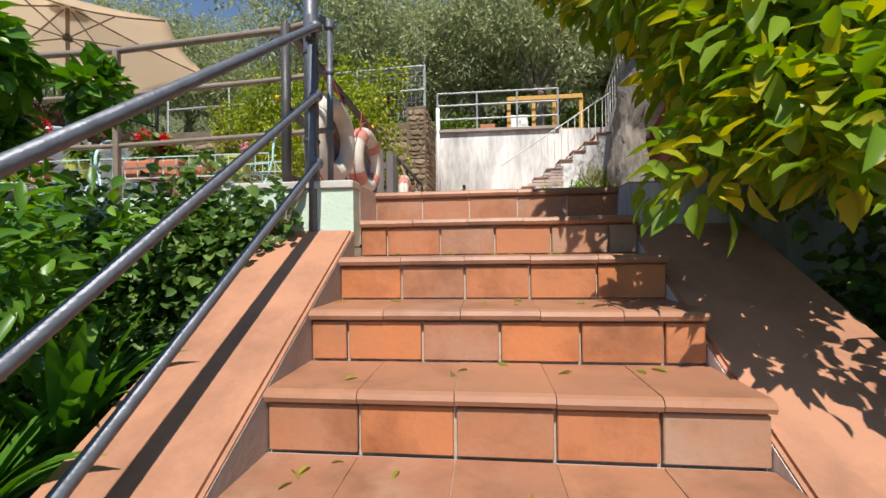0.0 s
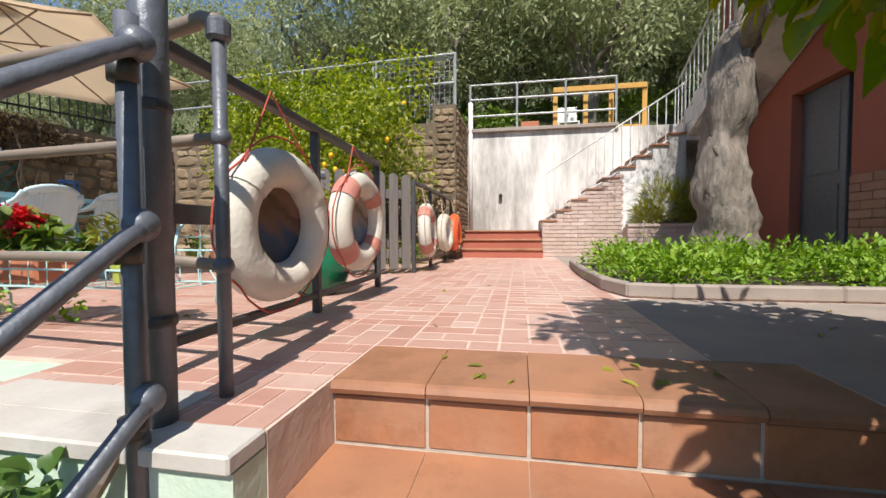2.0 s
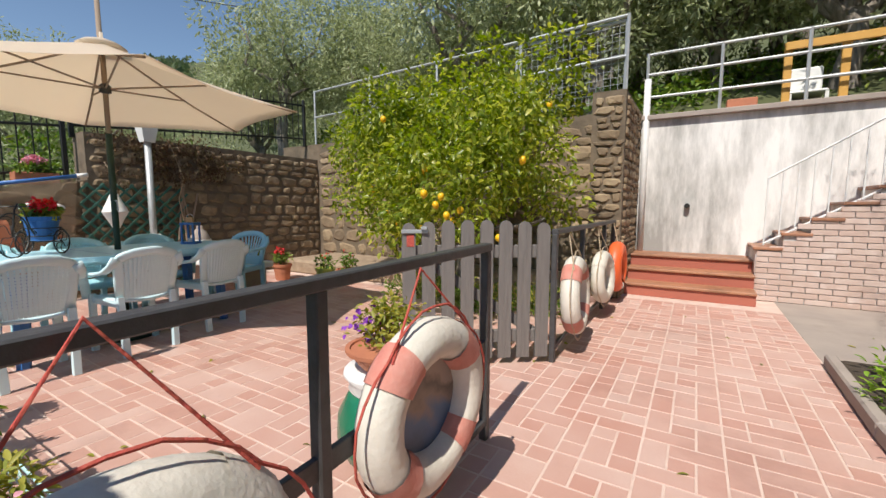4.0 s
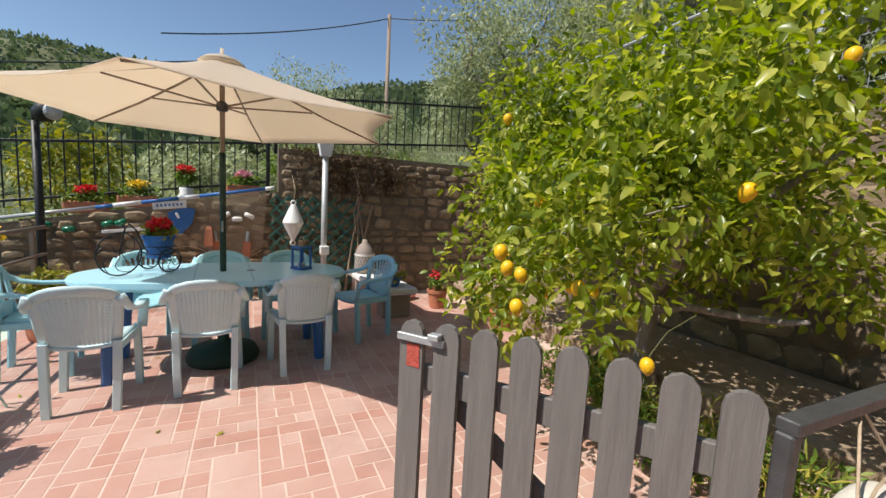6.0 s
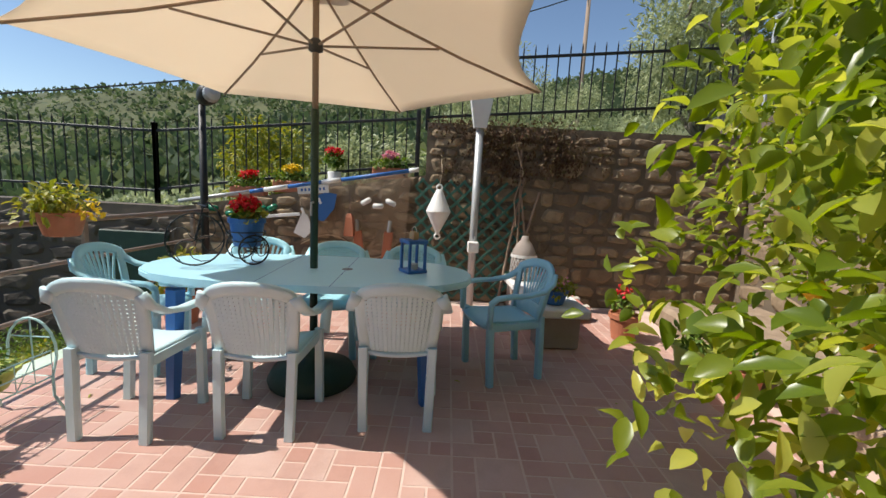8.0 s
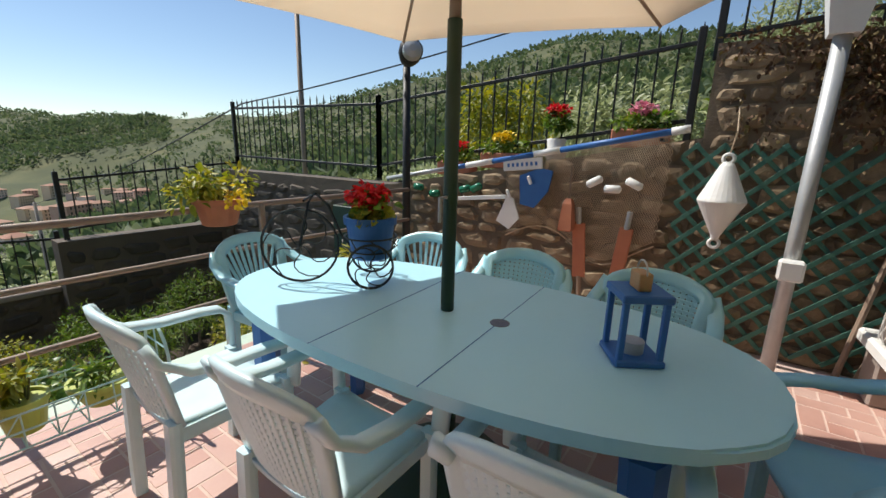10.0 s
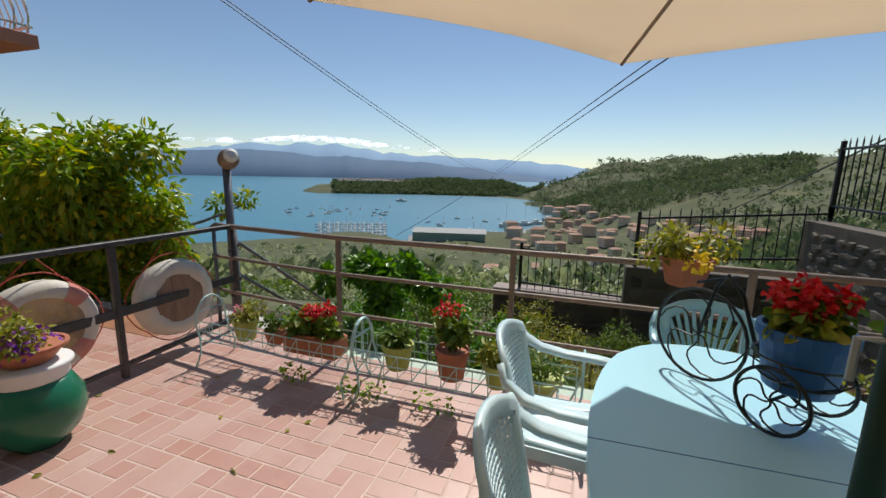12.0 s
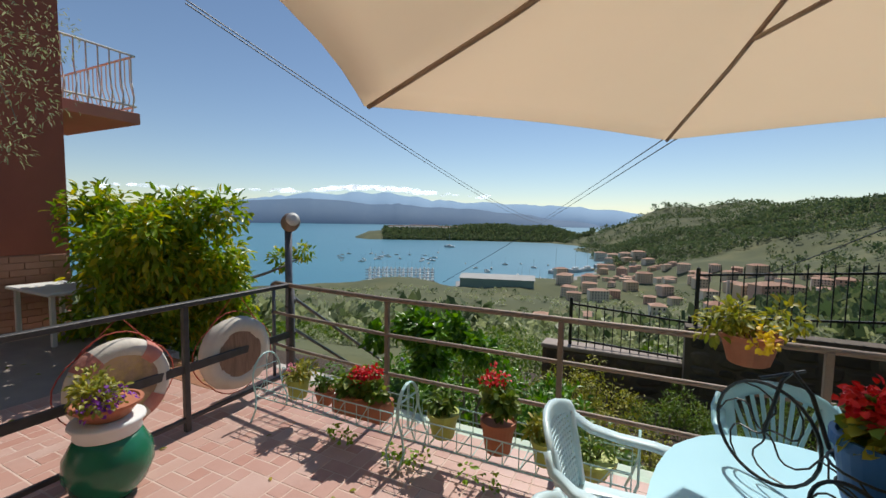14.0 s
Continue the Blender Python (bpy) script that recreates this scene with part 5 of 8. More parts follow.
bp = bike.matrix_basis @ pose(-0.12, 0.0, 0.105)
flower_pot("geranium_pot", "red geranium in a blue plastic pot on the wire tricycle", bp, 0.08, 0.105, 0.18, "royal",
           [("foliage", "yellow_leaf", 160, 0.05, 0.04, (0, 0, 0.20), (0.09, 0.09, 0.04), ""), ("blossom", "red_petal", 420, 0.024, 0.022, (-0.0, 0.0, 0.28), (0.07, 0.07, 0.035), "bright red flower heads"), ("foliage", "shrub_leaf", 90, 0.05, 0.04, (0, 0, 0.22), (0.08, 0.08, 0.05), "")], rng_seed=3)

# ---- lantern on the table ----
lan = thing("candle_lantern", "blue-painted wooden candle lantern", "lantern", at=TC @ pose(-0.005, 0.615, 0.7415, 0, 0, 30) @ Matrix.Scale(0.9, 4))
part("lantern_base", box(bmesh.new(), (-0.075, -0.075, 0), (0.075, 0.075, 0.022), bevel=0.004), M["royal"], lan)
part("lantern_top", box(bmesh.new(), (-0.075, -0.075, 0.205), (0.075, 0.075, 0.23), bevel=0.004), M["royal"], lan)
for x in (-0.06, 0.06):
    for y in (-0.06, 0.06):
        part("lantern_post", box(bmesh.new(), (x - 0.009, y - 0.009, 0.022), (x + 0.009, y + 0.009, 0.205), bevel=0.002), M["royal"], lan)
part("candle_cup", lathe(bmesh.new(), [(0.035, 0.022), (0.036, 0.06), (0.03, 0.06)], 16), M["galv"], lan)
part("lantern_handle", tube(bmesh.new(), [(-0.035, 0, 0.28), *arc((0, 0, 0.285), 0.035, 180, 0, 8, "xz"), (0.035, 0, 0.28)], 0.003, 5), M["galv"], lan)
part("lantern_cap", box(bmesh.new(), (-0.035, -0.02, 0.2305), (0.035, 0.02, 0.285), bevel=0.003), M["wood"], lan, "bare wooden tag")


# ---- trees and bushes ----
def limb(bm, p, q, r0, r1, wob=0.08, n=6, seed=0):
    p, q = Vector(p), Vector(q)
    pts = []
    for i in range(n + 1):
        t = i / n
        c = p.lerp(q, t)
        k = (q - p).length * wob * math.sin(math.pi * t)
        c += Vector((noise.noise(c * 2 + Vector((seed, 0, 0))), noise.noise(c * 2 + Vector((0, seed, 5))), 0)) * k * 2
        pts.append(c)
    tube(bm, pts, r0, 8, r2=r1)
    return pts


def tree(name, label, at, trunk_pts, r0, limbs, blobs, leaves, ll, lw, leaf, seed, category="tree", bark="bark", group="", shell=0.5, droop=0.3, spread=0.7, simple=False):
    t = thing(name, label, category, at=at, group=group)
    bm = bmesh.new()
    n = len(trunk_pts) - 1
    line = []
    for k in range(12 * n + 1):
        i = min(k // 12, n - 1)
        f = k / 12 - i
        c = Vector(trunk_pts[i]).lerp(Vector(trunk_pts[i + 1]), f)
        line.append(c + Vector((noise.noise(c * 2.3), noise.noise(c * 2.3 + Vector((9, 0, 0))), 0)) * r0 * 0.25)
    tube(bm, line, r0, 28, r2=r0 * 0.55)
    for v in bm.verts:
        q = Vector((v.co.x * 6, v.co.y * 6, v.co.z * 1.7))
        v.co += Vector((noise.noise(q), noise.noise(q + Vector((4, 4, 4))), 0)) * r0 * 0.26
        q = Vector((v.co.x * 20, v.co.y * 20, v.co.z * 6))
        v.co += Vector((noise.noise(q), noise.noise(q + Vector((7, 1, 4))), 0)) * r0 * 0.12
    part("trunk", bm, M[bark], t, smooth=True)
    for i, (p, q, ra, rb) in enumerate(limbs):
        bm = bmesh.new()
        limb(bm, p, q, ra, rb, 0.12, 6, seed + 20 + i)
        part("limb", bm, M[bark], t, smooth=True)
    rng = np.random.default_rng(seed)
    pos, d = cloud(rng, leaves, blobs, shell)
    leafy("crown", t, pos, d, ll, lw, M[leaf], rng, droop=droop, spread=spread, simple=simple)
    return t


rng = np.random.default_rng(11)
# lemon tree by the gate
LT = (-2.05, 7.75)
blobs = clumps(rng, (-2.35, 7.8, 1.75), (1.8, 0.95, 0.95), 64, 0.2, 0.34)
blobs += [((-1.75, 6.85, 1.45), 0.34), ((-2.35, 6.95, 1.2), 0.36), ((-1.2, 6.7, 1.5), 0.34), ((-2.6, 7.1, 1.5), 0.35), ((-0.95, 7.1, 1.55), 0.38), ((-1.3, 6.5, 1.15), 0.26),
          ((-0.85, 7.6, 1.2), 0.36), ((-2.0, 7.2, 2.35), 0.4), ((-1.5, 7.4, 2.55), 0.38), ((-0.95, 7.5, 2.2), 0.36), ((-1.75, 6.5, 1.05), 0.2),
          ((-1.0, 6.75, 1.95), 0.34), ((-1.55, 6.75, 1.95), 0.34), ((-1.35, 6.35, 1.62), 0.22), ((-1.45, 6.22, 1.22), 0.17), ((-1.3, 6.25, 1.4), 0.17), ((-1.7, 6.3, 1.1), 0.18), ((-1.2, 6.3, 0.95), 0.16), ((-1.95, 6.35, 1.05), 0.2), ((-1.7, 6.25, 0.82), 0.16), ((-2.0, 6.5, 0.85), 0.22), ((-1.9, 6.4, 1.45), 0.24), ((-3.4, 7.3, 1.3), 0.4), ((-2.25, 6.3, 1.05), 0.25), ((-2.0, 6.2, 0.85), 0.18), ((-2.3, 6.45, 1.5), 0.28), ((-1.75, 6.3, 1.6), 0.22), ((-3.2, 7.2, 1.9), 0.4), ((-2.7, 7.0, 2.2), 0.4), ((-0.8, 7.3, 2.5), 0.35)]
limbs = [((-2.05, 7.75, 0.75), (-1.2, 6.9, 1.5), 0.045, 0.012), ((-2.05, 7.75, 0.75), (-2.9, 7.4, 1.7), 0.045, 0.012), ((-2.05, 7.75, 0.8), (-1.0, 7.9, 1.9), 0.05, 0.012), ((-2.05, 7.75, 0.8), (-2.2, 7.6, 2.3), 0.05, 0.012),
         ((-1.35, 7.0, 1.4), (-1.45, 6.4, 1.3), 0.006, 0.003), ((-1.3, 6.95, 1.45), (-1.75, 6.5, 1.25), 0.006, 0.003), ((-2.05, 7.75, 0.7), (-0.85, 7.1, 1.0), 0.04, 0.01)]
lemon_tree = tree("lemon_tree", "leafy lemon tree with ripe yellow lemons beside the gate", None, [(-2.05, 7.8, -0.05), (-2.08, 7.76, 0.45), (-2.05, 7.75, 0.9)], 0.09, limbs, blobs, 20000, 0.072, 0.038, "lemon_leaf", 21, shell=0.25, spread=0.8)


def lemon_bm():
    bm = bmesh.new()
    lathe(bm, [(0.002, -0.052), (0.009, -0.048), (0.016, -0.04), (0.031, -0.024), (0.037, -0.002), (0.035, 0.016), (0.026, 0.032), (0.012, 0.041), (0.004, 0.043)], 18)
    return bm


lemon_me = mesh_from("lemon", lemon_bm(), M["lemon"], True)
LEMONS = [(-1.24, 5.9, 1.18), (-1.47, 6.02, 1.207), (-1.40, 6.08, 1.12), (-1.21, 5.93, 1.043), (-2.0, 6.9, 0.91), (-1.30, 6.3, 1.08), (-0.98, 6.35, 0.86), (-0.93, 6.72, 1.5), (-1.72, 6.4, 1.42), (-2.4, 6.7, 1.05), (-2.0, 6.6, 1.35), (-2.3, 6.55, 1.95),
          (-2.3, 6.75, 0.95), (-1.9, 6.62, 0.9), (-2.75, 6.9, 1.3), (-1.6, 6.7, 0.98), (-0.8, 7.0, 2.0)]
for i, p in enumerate(LEMONS):
    o = new("lemon", lemon_me)
    o.parent = lemon_tree
    o.location = p
    s = 0.66 + 0.2 * ((i * 37) % 10) / 10
    o.scale = (s, s, s)
    o.rotation_euler = (0.3 * math.sin(i * 2.1), 0.3 * math.cos(i * 1.7), i)
    tagged(o, "ripe yellow lemon")
for p in LEMONS[:8]:
    q = Vector(p) + Vector((0, 0, 0.03))
    part("twig", tube(bmesh.new(), [q, q + Vector((0.01, 0.04, 0.06)), q + Vector((-0.02, 0.12, 0.08)), q + Vector((-0.05, 0.32, 0.12))], 0.002, 5), M["stem"], lemon_tree)
# low plants under it
rng = np.random.default_rng(5)
t = thing("flower_border", "low border of succulents and small flowers under the lemon tree", "plants", kind="stuff")
pos, d = cloud(rng, 2600, [((x, 7.35 + 0.2 * math.sin(x * 5), 0.1), (0.28, 0.22, 0.18)) for x in np.arange(-2.6, -0.7, 0.24)], 0.2)
leafy("leaves", t, pos, d, 0.07, 0.022, M["shrub_leaf"], rng, droop=-0.4)
pos, d = cloud(rng, 500, [((x, 7.3 + 0.2 * math.sin(x * 7), 0.2), (0.2, 0.16, 0.14)) for x in np.arange(-2.4, -0.8, 0.3)], 0.3)
leafy("dry_stalks", t, pos, d, 0.10, 0.012, M["yellow_leaf"], rng, droop=-1.0)
bm = bmesh.new()
box(bm, (-5.6, 7.9, -0.02), (-0.75, 9.04, 0.22), bevel=0.04)
thing("raised_bed", "low bed of dry tan earth at the foot of the stone wall", "bed", bm, M["dry_earth"], kind="structure")

# citrus tree beside the stairs
rng = np.random.default_rng(12)
blobs = clumps(rng, (2.45, 2.35, 1.2), (1.1, 0.9, 0.8), 40, 0.24, 0.38)
# the sunny side slopes back from the foot of the crown
blobs = [b for b in blobs if b[0][2] < 0.35 + 1.2 * (b[0][1] - 1.7)]
blobs += [((1.6, 1.95, 0.02), 0.2), ((1.75, 2.1, 0.15), 0.24), ((1.48, 2.1, 0.32), 0.2), ((1.9, 2.0, 0.3), 0.24), ((1.3, 2.3, 0.68), 0.22), ((1.65, 2.3, 0.55), 0.26), ((1.95, 2.3, 0.6), 0.3), ((1.5, 2.6, 0.9), 0.3), ((1.25, 2.6, 1.1), 0.25), ((1.9, 2.6, 0.95), 0.3), ((2.2, 2.1, 0.12), 0.28),
          # the next two clumps hang behind the stair view, added to shade the cheek
          ((2.15, 0.75, 0.85), 0.2), ((1.95, 0.45, 0.95), 0.16), ((1.35, 2.1, -0.12), 0.16), ((1.5, 2.05, 0.08), 0.18), ((1.6, 1.85, -0.05), 0.18), ((1.75, 1.7, -0.15), 0.18), ((1.48, 2.3, 0.32), 0.2), ((3.2, 2.6, 0.9), 0.5), ((3.4, 2.5, 0.5), 0.45), ((3.1, 2.9, 1.5), 0.45), ((3.0, 3.0, 0.2), 0.4)]
blobs += [((2.25, 2.3, 0.6), 0.30), ((1.4, 2.35, 1.0), 0.30), ((2.0, 2.5, 0.15), 0.26), ((2.3, 2.4, 0.1), 0.28),  ((1.5, 3.05, 1.1), 0.34), ((1.8, 2.75, 0.62), 0.34), ((1.4, 3.3, 1.35), 0.3), ((1.98, 3.0, 0.12), 0.3), ((1.6, 2.9, 1.5), 0.38), ((2.05, 2.7, 0.4), 0.34), ((1.3, 2.8, 1.55), 0.32), ((1.85, 3.3, 1.2), 0.38), ((2.1, 3.2, 0.75), 0.38), ((1.2, 3.35, 1.4), 0.22), ((1.55, 2.75, 0.85), 0.26), ((2.4, 2.9, 0.3), 0.35), ((2.7, 2.6, 0.5), 0.4), ((1.05, 2.6, 1.6), 0.26)]
# the last limb reaches out to the clumps added for shade
limbs = [((2.6, 2.4, 0.1), (1.6, 1.9, 0.7), 0.04, 0.01), ((2.6, 2.4, 0.2), (2.0, 2.9, 1.4), 0.05, 0.012), ((2.6, 2.4, 0.2), (3.1, 2.2, 1.4), 0.05, 0.012), ((2.6, 2.4, 0.2), (2.0, 0.5, 0.85), 0.045, 0.012)]
tree("citrus_tree", "dense citrus tree with yellowing leaves beside the stairs", None, [(2.65, 2.4, -1.9), (2.62, 2.42, -0.9), (2.6, 2.4, 0.4)], 0.1, limbs, blobs, 17000, 0.112, 0.05, "citrus_leaf", 22, shell=0.3, droop=0.5)

# old olive in the planted bed
rng = np.random.default_rng(13)
blobs = clumps(rng, (3.1, 6.2, 4.6), (1.6, 1.9, 0.8), 30, 0.2, 0.34) + [((2.7, 4.0, 3.3), 0.42), ((2.55, 3.7, 2.8), 0.36), ((2.9, 4.3, 3.8), 0.5), ((2.6, 3.9, 2.3), 0.28), ((2.9, 3.4, 3.6), 0.36)]
limbs = [((3.05, 7.4, 2.4), (2.6, 5.6, 4.3), 0.12, 0.03), ((3.05, 7.4, 2.4), (3.6, 7.4, 4.6), 0.12, 0.03), ((2.75, 6.1, 3.8), (2.7, 4.0, 3.4), 0.05, 0.012), ((2.7, 4.1, 3.4), (2.6, 3.8, 2.5), 0.012, 0.005)]
tree("olive_tree", "old olive tree with a thick gnarled trunk in the bed", None, [(3.0, 7.55, -0.05), (2.95, 7.5, 0.7), (2.95, 7.45, 1.6), (3.05, 7.4, 2.7)], 0.34, limbs, blobs, 9000, 0.06, 0.014, "olive_leaf", 23, shell=0.2)

# bed of ground cover
rng = np.random.default_rng(14)
t = thing("ground_cover", "bright green ground-cover plants filling the kerbed bed", "plants", kind="stuff")
bl = []
for k in range(90):
    x, y = rng.uniform(1.32, 3.6), rng.uniform(4.95, 7.0)
    if (x - 2.95) ** 2 + (y - 7.5) ** 2 < 0.2:
        continue
    bl.append(((x, y, 0.1 + 0.06 * rng.random()), (0.2, 0.2, 0.12 + 0.16 * rng.random() ** 2)))
pos, d = cloud(rng, 9000, bl, 0.4)
leafy("leaves", t, pos, d, 0.055, 0.026, M["cover_leaf"], rng, droop=-0.5)

# grassy shrub in the planter
rng = np.random.default_rng(15)
t = thing("planter_shrub", "feathery green shrub growing in the brick planter", "shrub")
pos, d = cloud(rng, 3200, [((3.0, 9.38, 0.85), (0.5, 0.3, 0.42)), ((3.45, 9.35, 0.75), (0.4, 0.28, 0.35)), ((2.65, 9.36, 0.65), (0.22, 0.2, 0.25))], 0.2)
leafy("leaves", t, pos, d, 0.15, 0.016, M["yellow_leaf"], rng, droop=-0.6, spread=0.4)

# ivy on the retaining walls beside the stairs
rng = np.random.default_rng(16)
t = thing("ivy", "dark green ivy covering the wall beside the stairs", "ivy", kind="stuff")
bl = []
for k in range(110):
    x = rng.uniform(-3.2, -0.42)
    z = rng.uniform(-1.5, -0.06)
    bl.append(((x, 2.78 - 0.16 * rng.random() - 0.12 * (z < -0.7), z), (0.2, 0.13, 0.17)))
for k in range(26):
    bl.append(((rng.uniform(-0.8, -0.3), rng.uniform(2.42, 2.57), rng.uniform(-0.75, -0.25)), (0.13, 0.12, 0.12)))
for k in range(34):
    bl.append(((rng.uniform(-1.0, -0.26), rng.uniform(2.57, 2.66), rng.uniform(-0.75, 0.03)), (0.12, 0.07, 0.11)))
pos, d = cloud(rng, 14000, bl, 0.5)
d[:, 1] -= 0.6
leafy("leaves", t, pos, d, 0.05, 0.05, M["ivy_leaf"], rng, droop=0.5, spread=0.5)
t = thing("ivy", "dark ivy hedge beside the stair cheek", "ivy", kind="stuff")
bl = [((rng.uniform(2.15, 3.0), rng.uniform(1.2, 2.7), rng.uniform(-1.6, -0.3)), (0.22, 0.22, 0.2)) for k in range(90)]
bl += [((rng.uniform(2.05, 3.9), rng.uniform(2.5, 2.68), rng.uniform(-1.2, 0.02)), (0.2, 0.1, 0.17)) for k in range(60)]
pos, d = cloud(rng, 11000, bl, 0.5)
leafy("leaves", t, pos, d, 0.062, 0.06, M["ivy_leaf"], rng, droop=0.5, spread=0.5)

# bush on the terrace corner above the ivy
t = thing("laurel_bush", "glossy laurel bush growing against the terrace wall", "bush")
bl = clumps(rng, (-1.5, 2.35, 0.36), (0.75, 0.28, 0.26), 18, 0.2, 0.3)
pos, d = cloud(rng, 2600, bl, 0.35)
leafy("leaves", t, pos, d, 0.095, 0.05, M["bay_leaf"], rng)
for k in range(4):
    bm = bmesh.new()
    limb(bm, (-1.75 + 0.1 * k, 2.3, -1.7), (-2.1 + 0.25 * k, 2.3, 0.1), 0.03, 0.01, 0.1, 5, k)
    part("stem", bm, M["bark"], t)


# strap-leaved clumps at the foot of the stairs
def strap_clump(at, n, ln, seed, label):
    rng = np.random.default_rng(seed)
    t = thing("agapanthus", label, "plant", at=at, group="strap-leaved plants by the stairs")
    for k in range(n):
        a = rng.uniform(0, 2 * math.pi)
        l = ln * rng.uniform(0.65, 1.15)
        lean = rng.uniform(0.5, 1.2)
        pts = []
        for j in range(7):
            s = j / 6
            out = l * lean * 0.62 * s
            pts.append(Vector((math.cos(a) * out, math.sin(a) * out, l * (s - 0.55 * lean * s * s))))
        bm = bmesh.new()
        side = Vector((-math.sin(a), math.cos(a), 0))
        w = 0.036 * rng.uniform(0.8, 1.2)
        rows = []
        for j, p in enumerate(pts):
            s = j / 6
            ww = w * (0.7 + 0.6 * math.sin(math.pi * min(1, s * 0.9))) * (1 - s ** 4 * 0.95)
            rows.append([bm.verts.new(p - side * ww * 0.5 + Vector((0, 0, ww * 0.18))), bm.verts.new(p), bm.verts.new(p + side * ww * 0.5 + Vector((0, 0, ww * 0.18)))])
        for p, q in zip(rows, rows[1:]):
            for i in range(2):
                bm.faces.new((p[i], p[i + 1], q[i + 1], q[i]))
        part("leaf", bm, M["strap_leaf"], t, smooth=True)
    return t


strap_clump(pose(-0.55, 1.9, -0.97), 40, 0.62, 31, "clump of arching strap-shaped agapanthus leaves")
strap_clump(pose(-0.95, 2.3, -1.05), 30, 0.62, 32, "clump of arching strap-shaped agapanthus leaves")
strap_clump(pose(-0.53, 1.6, -1.06), 36, 0.55, 33, "clump of arching strap-shaped agapanthus leaves")
strap_clump(pose(-0.98, 1.75, -1.1), 32, 0.6, 34, "clump of arching strap-shaped agapanthus leaves")
bm = bmesh.new()
plate(bm, [(-6.0, -1.5), (-0.32, -1.5), (-0.32, 2.92), (-6.0, 2.92)], -1.9, -1.2)
thing("garden_soil", "planted soil below the terrace", "soil", bm, M["soil"], kind="structure")
bm = bmesh.new()
plate(bm, [(2.05, -1.5), (6.5, -1.5), (6.5, 2.68), (2.05, 2.68)], -2.6, -1.75)
thing("garden_soil", "planted soil beside the stairs", "soil", bm, M["soil"], kind="structure")

# shrubs of the garden below the railing
SHRUBS = [(-1.2, 1.9, -0.45, 0.75, "bay_leaf", 0.085, 0.035), (-2.3, 1.6, -0.55, 0.7, "bay_leaf", 0.085, 0.035), (-3.3, 1.2, -0.75, 0.55, "yellow_leaf", 0.05, 0.016), (-2.8, 0.3, -0.7, 0.65, "yellow_leaf", 0.05, 0.02), (-1.7, 0.4, -0.5, 0.75, "shrub_leaf", 0.07, 0.03),
          (-0.9, 0.6, -0.5, 0.7, "shrub_leaf", 0.07, 0.03), (-3.7, 0.2, -0.85, 0.5, "shrub_leaf", 0.05, 0.012), (-4.3, 0.8, -0.75, 0.55, "shrub_leaf", 0.05, 0.012), (-4.9, 0.3, -0.7, 0.55, "shrub_leaf", 0.05, 0.012), (-5.3, 1.4, -0.65, 0.5, "shrub_leaf", 0.05, 0.012),
          (-4.6, 2.1, -0.65, 0.5, "yellow_leaf", 0.05, 0.02), (-5.4, 2.5, -0.5, 0.45, "yellow_leaf", 0.06, 0.03), (-3.4, 2.3, -0.8, 0.45, "shrub_leaf", 0.06, 0.03), (0.2, -1.6, -1.3, 0.9, "bay_leaf", 0.085, 0.035), (-1.2, -2.4, -1.4, 1.0, "shrub_leaf", 0.08, 0.03), (-2.5, -3.5, -1.9, 1.0, "yellow_leaf", 0.07, 0.025)]
for i, (x, y, z, r, leaf, ll, lw) in enumerate(SHRUBS):
    rng = np.random.default_rng(100 + i)
    t = thing("garden_shrub", {"bay_leaf": "dark glossy laurel shrub below the terrace", "yellow_leaf": "yellow-green flowering shrub below the terrace", "shrub_leaf": "green garden shrub below the terrace"}[leaf], "shrub", at=pose(x, y, z), group="shrubs below the terrace")
    bl = clumps(rng, (0, 0, 0), (r, r * 0.8, r * 0.62), 16, 0.28, 0.45)
    pos, d = cloud(rng, 2600, bl, 0.35)
    leafy("leaves", t, pos, d, ll, lw, M[leaf], rng, droop=-0.2 if lw < 0.02 else 0.2)
    for k in range(3):
        bm = bmesh.new()
        limb(bm, (0.08 * k - 0.08, 0, -1.9 - z), (0.3 * (k - 1) * r, 0.1, 0.1), 0.03, 0.01, 0.1, 5, k)
        part("stem", bm, M["bark"], t)


# olive grove above the walls: two trees built once, then set out
def olive(seed, label):
    rng = np.random.default_rng(seed)
    blobs = clumps(rng, (0, 0, 3.1), (2.2, 2.1, 1.9), 46, 0.2, 0.36)
    limbs = [((0, 0, 1.3), (1.2 * math.cos(a), 1.2 * math.sin(a), 3.4 + 0.4 * math.sin(a * 3)), 0.09, 0.02) for a in (0.3, 1.6, 2.7, 4.0, 5.3)]
    return tree("olive_tree", label, pose(0, 0, -50), [(0, 0, -0.6), (0.1, 0, 0.6), (0, 0.08, 1.5)], 0.2, limbs, blobs, 11000, 0.16, 0.05, "olive_leaf", seed, group="olive grove on the slope", shell=0.3, simple=True)


def up_ground(x, y):
    return max(2.25 if x > -7 else 1.2, land(x, y) * 0.5)


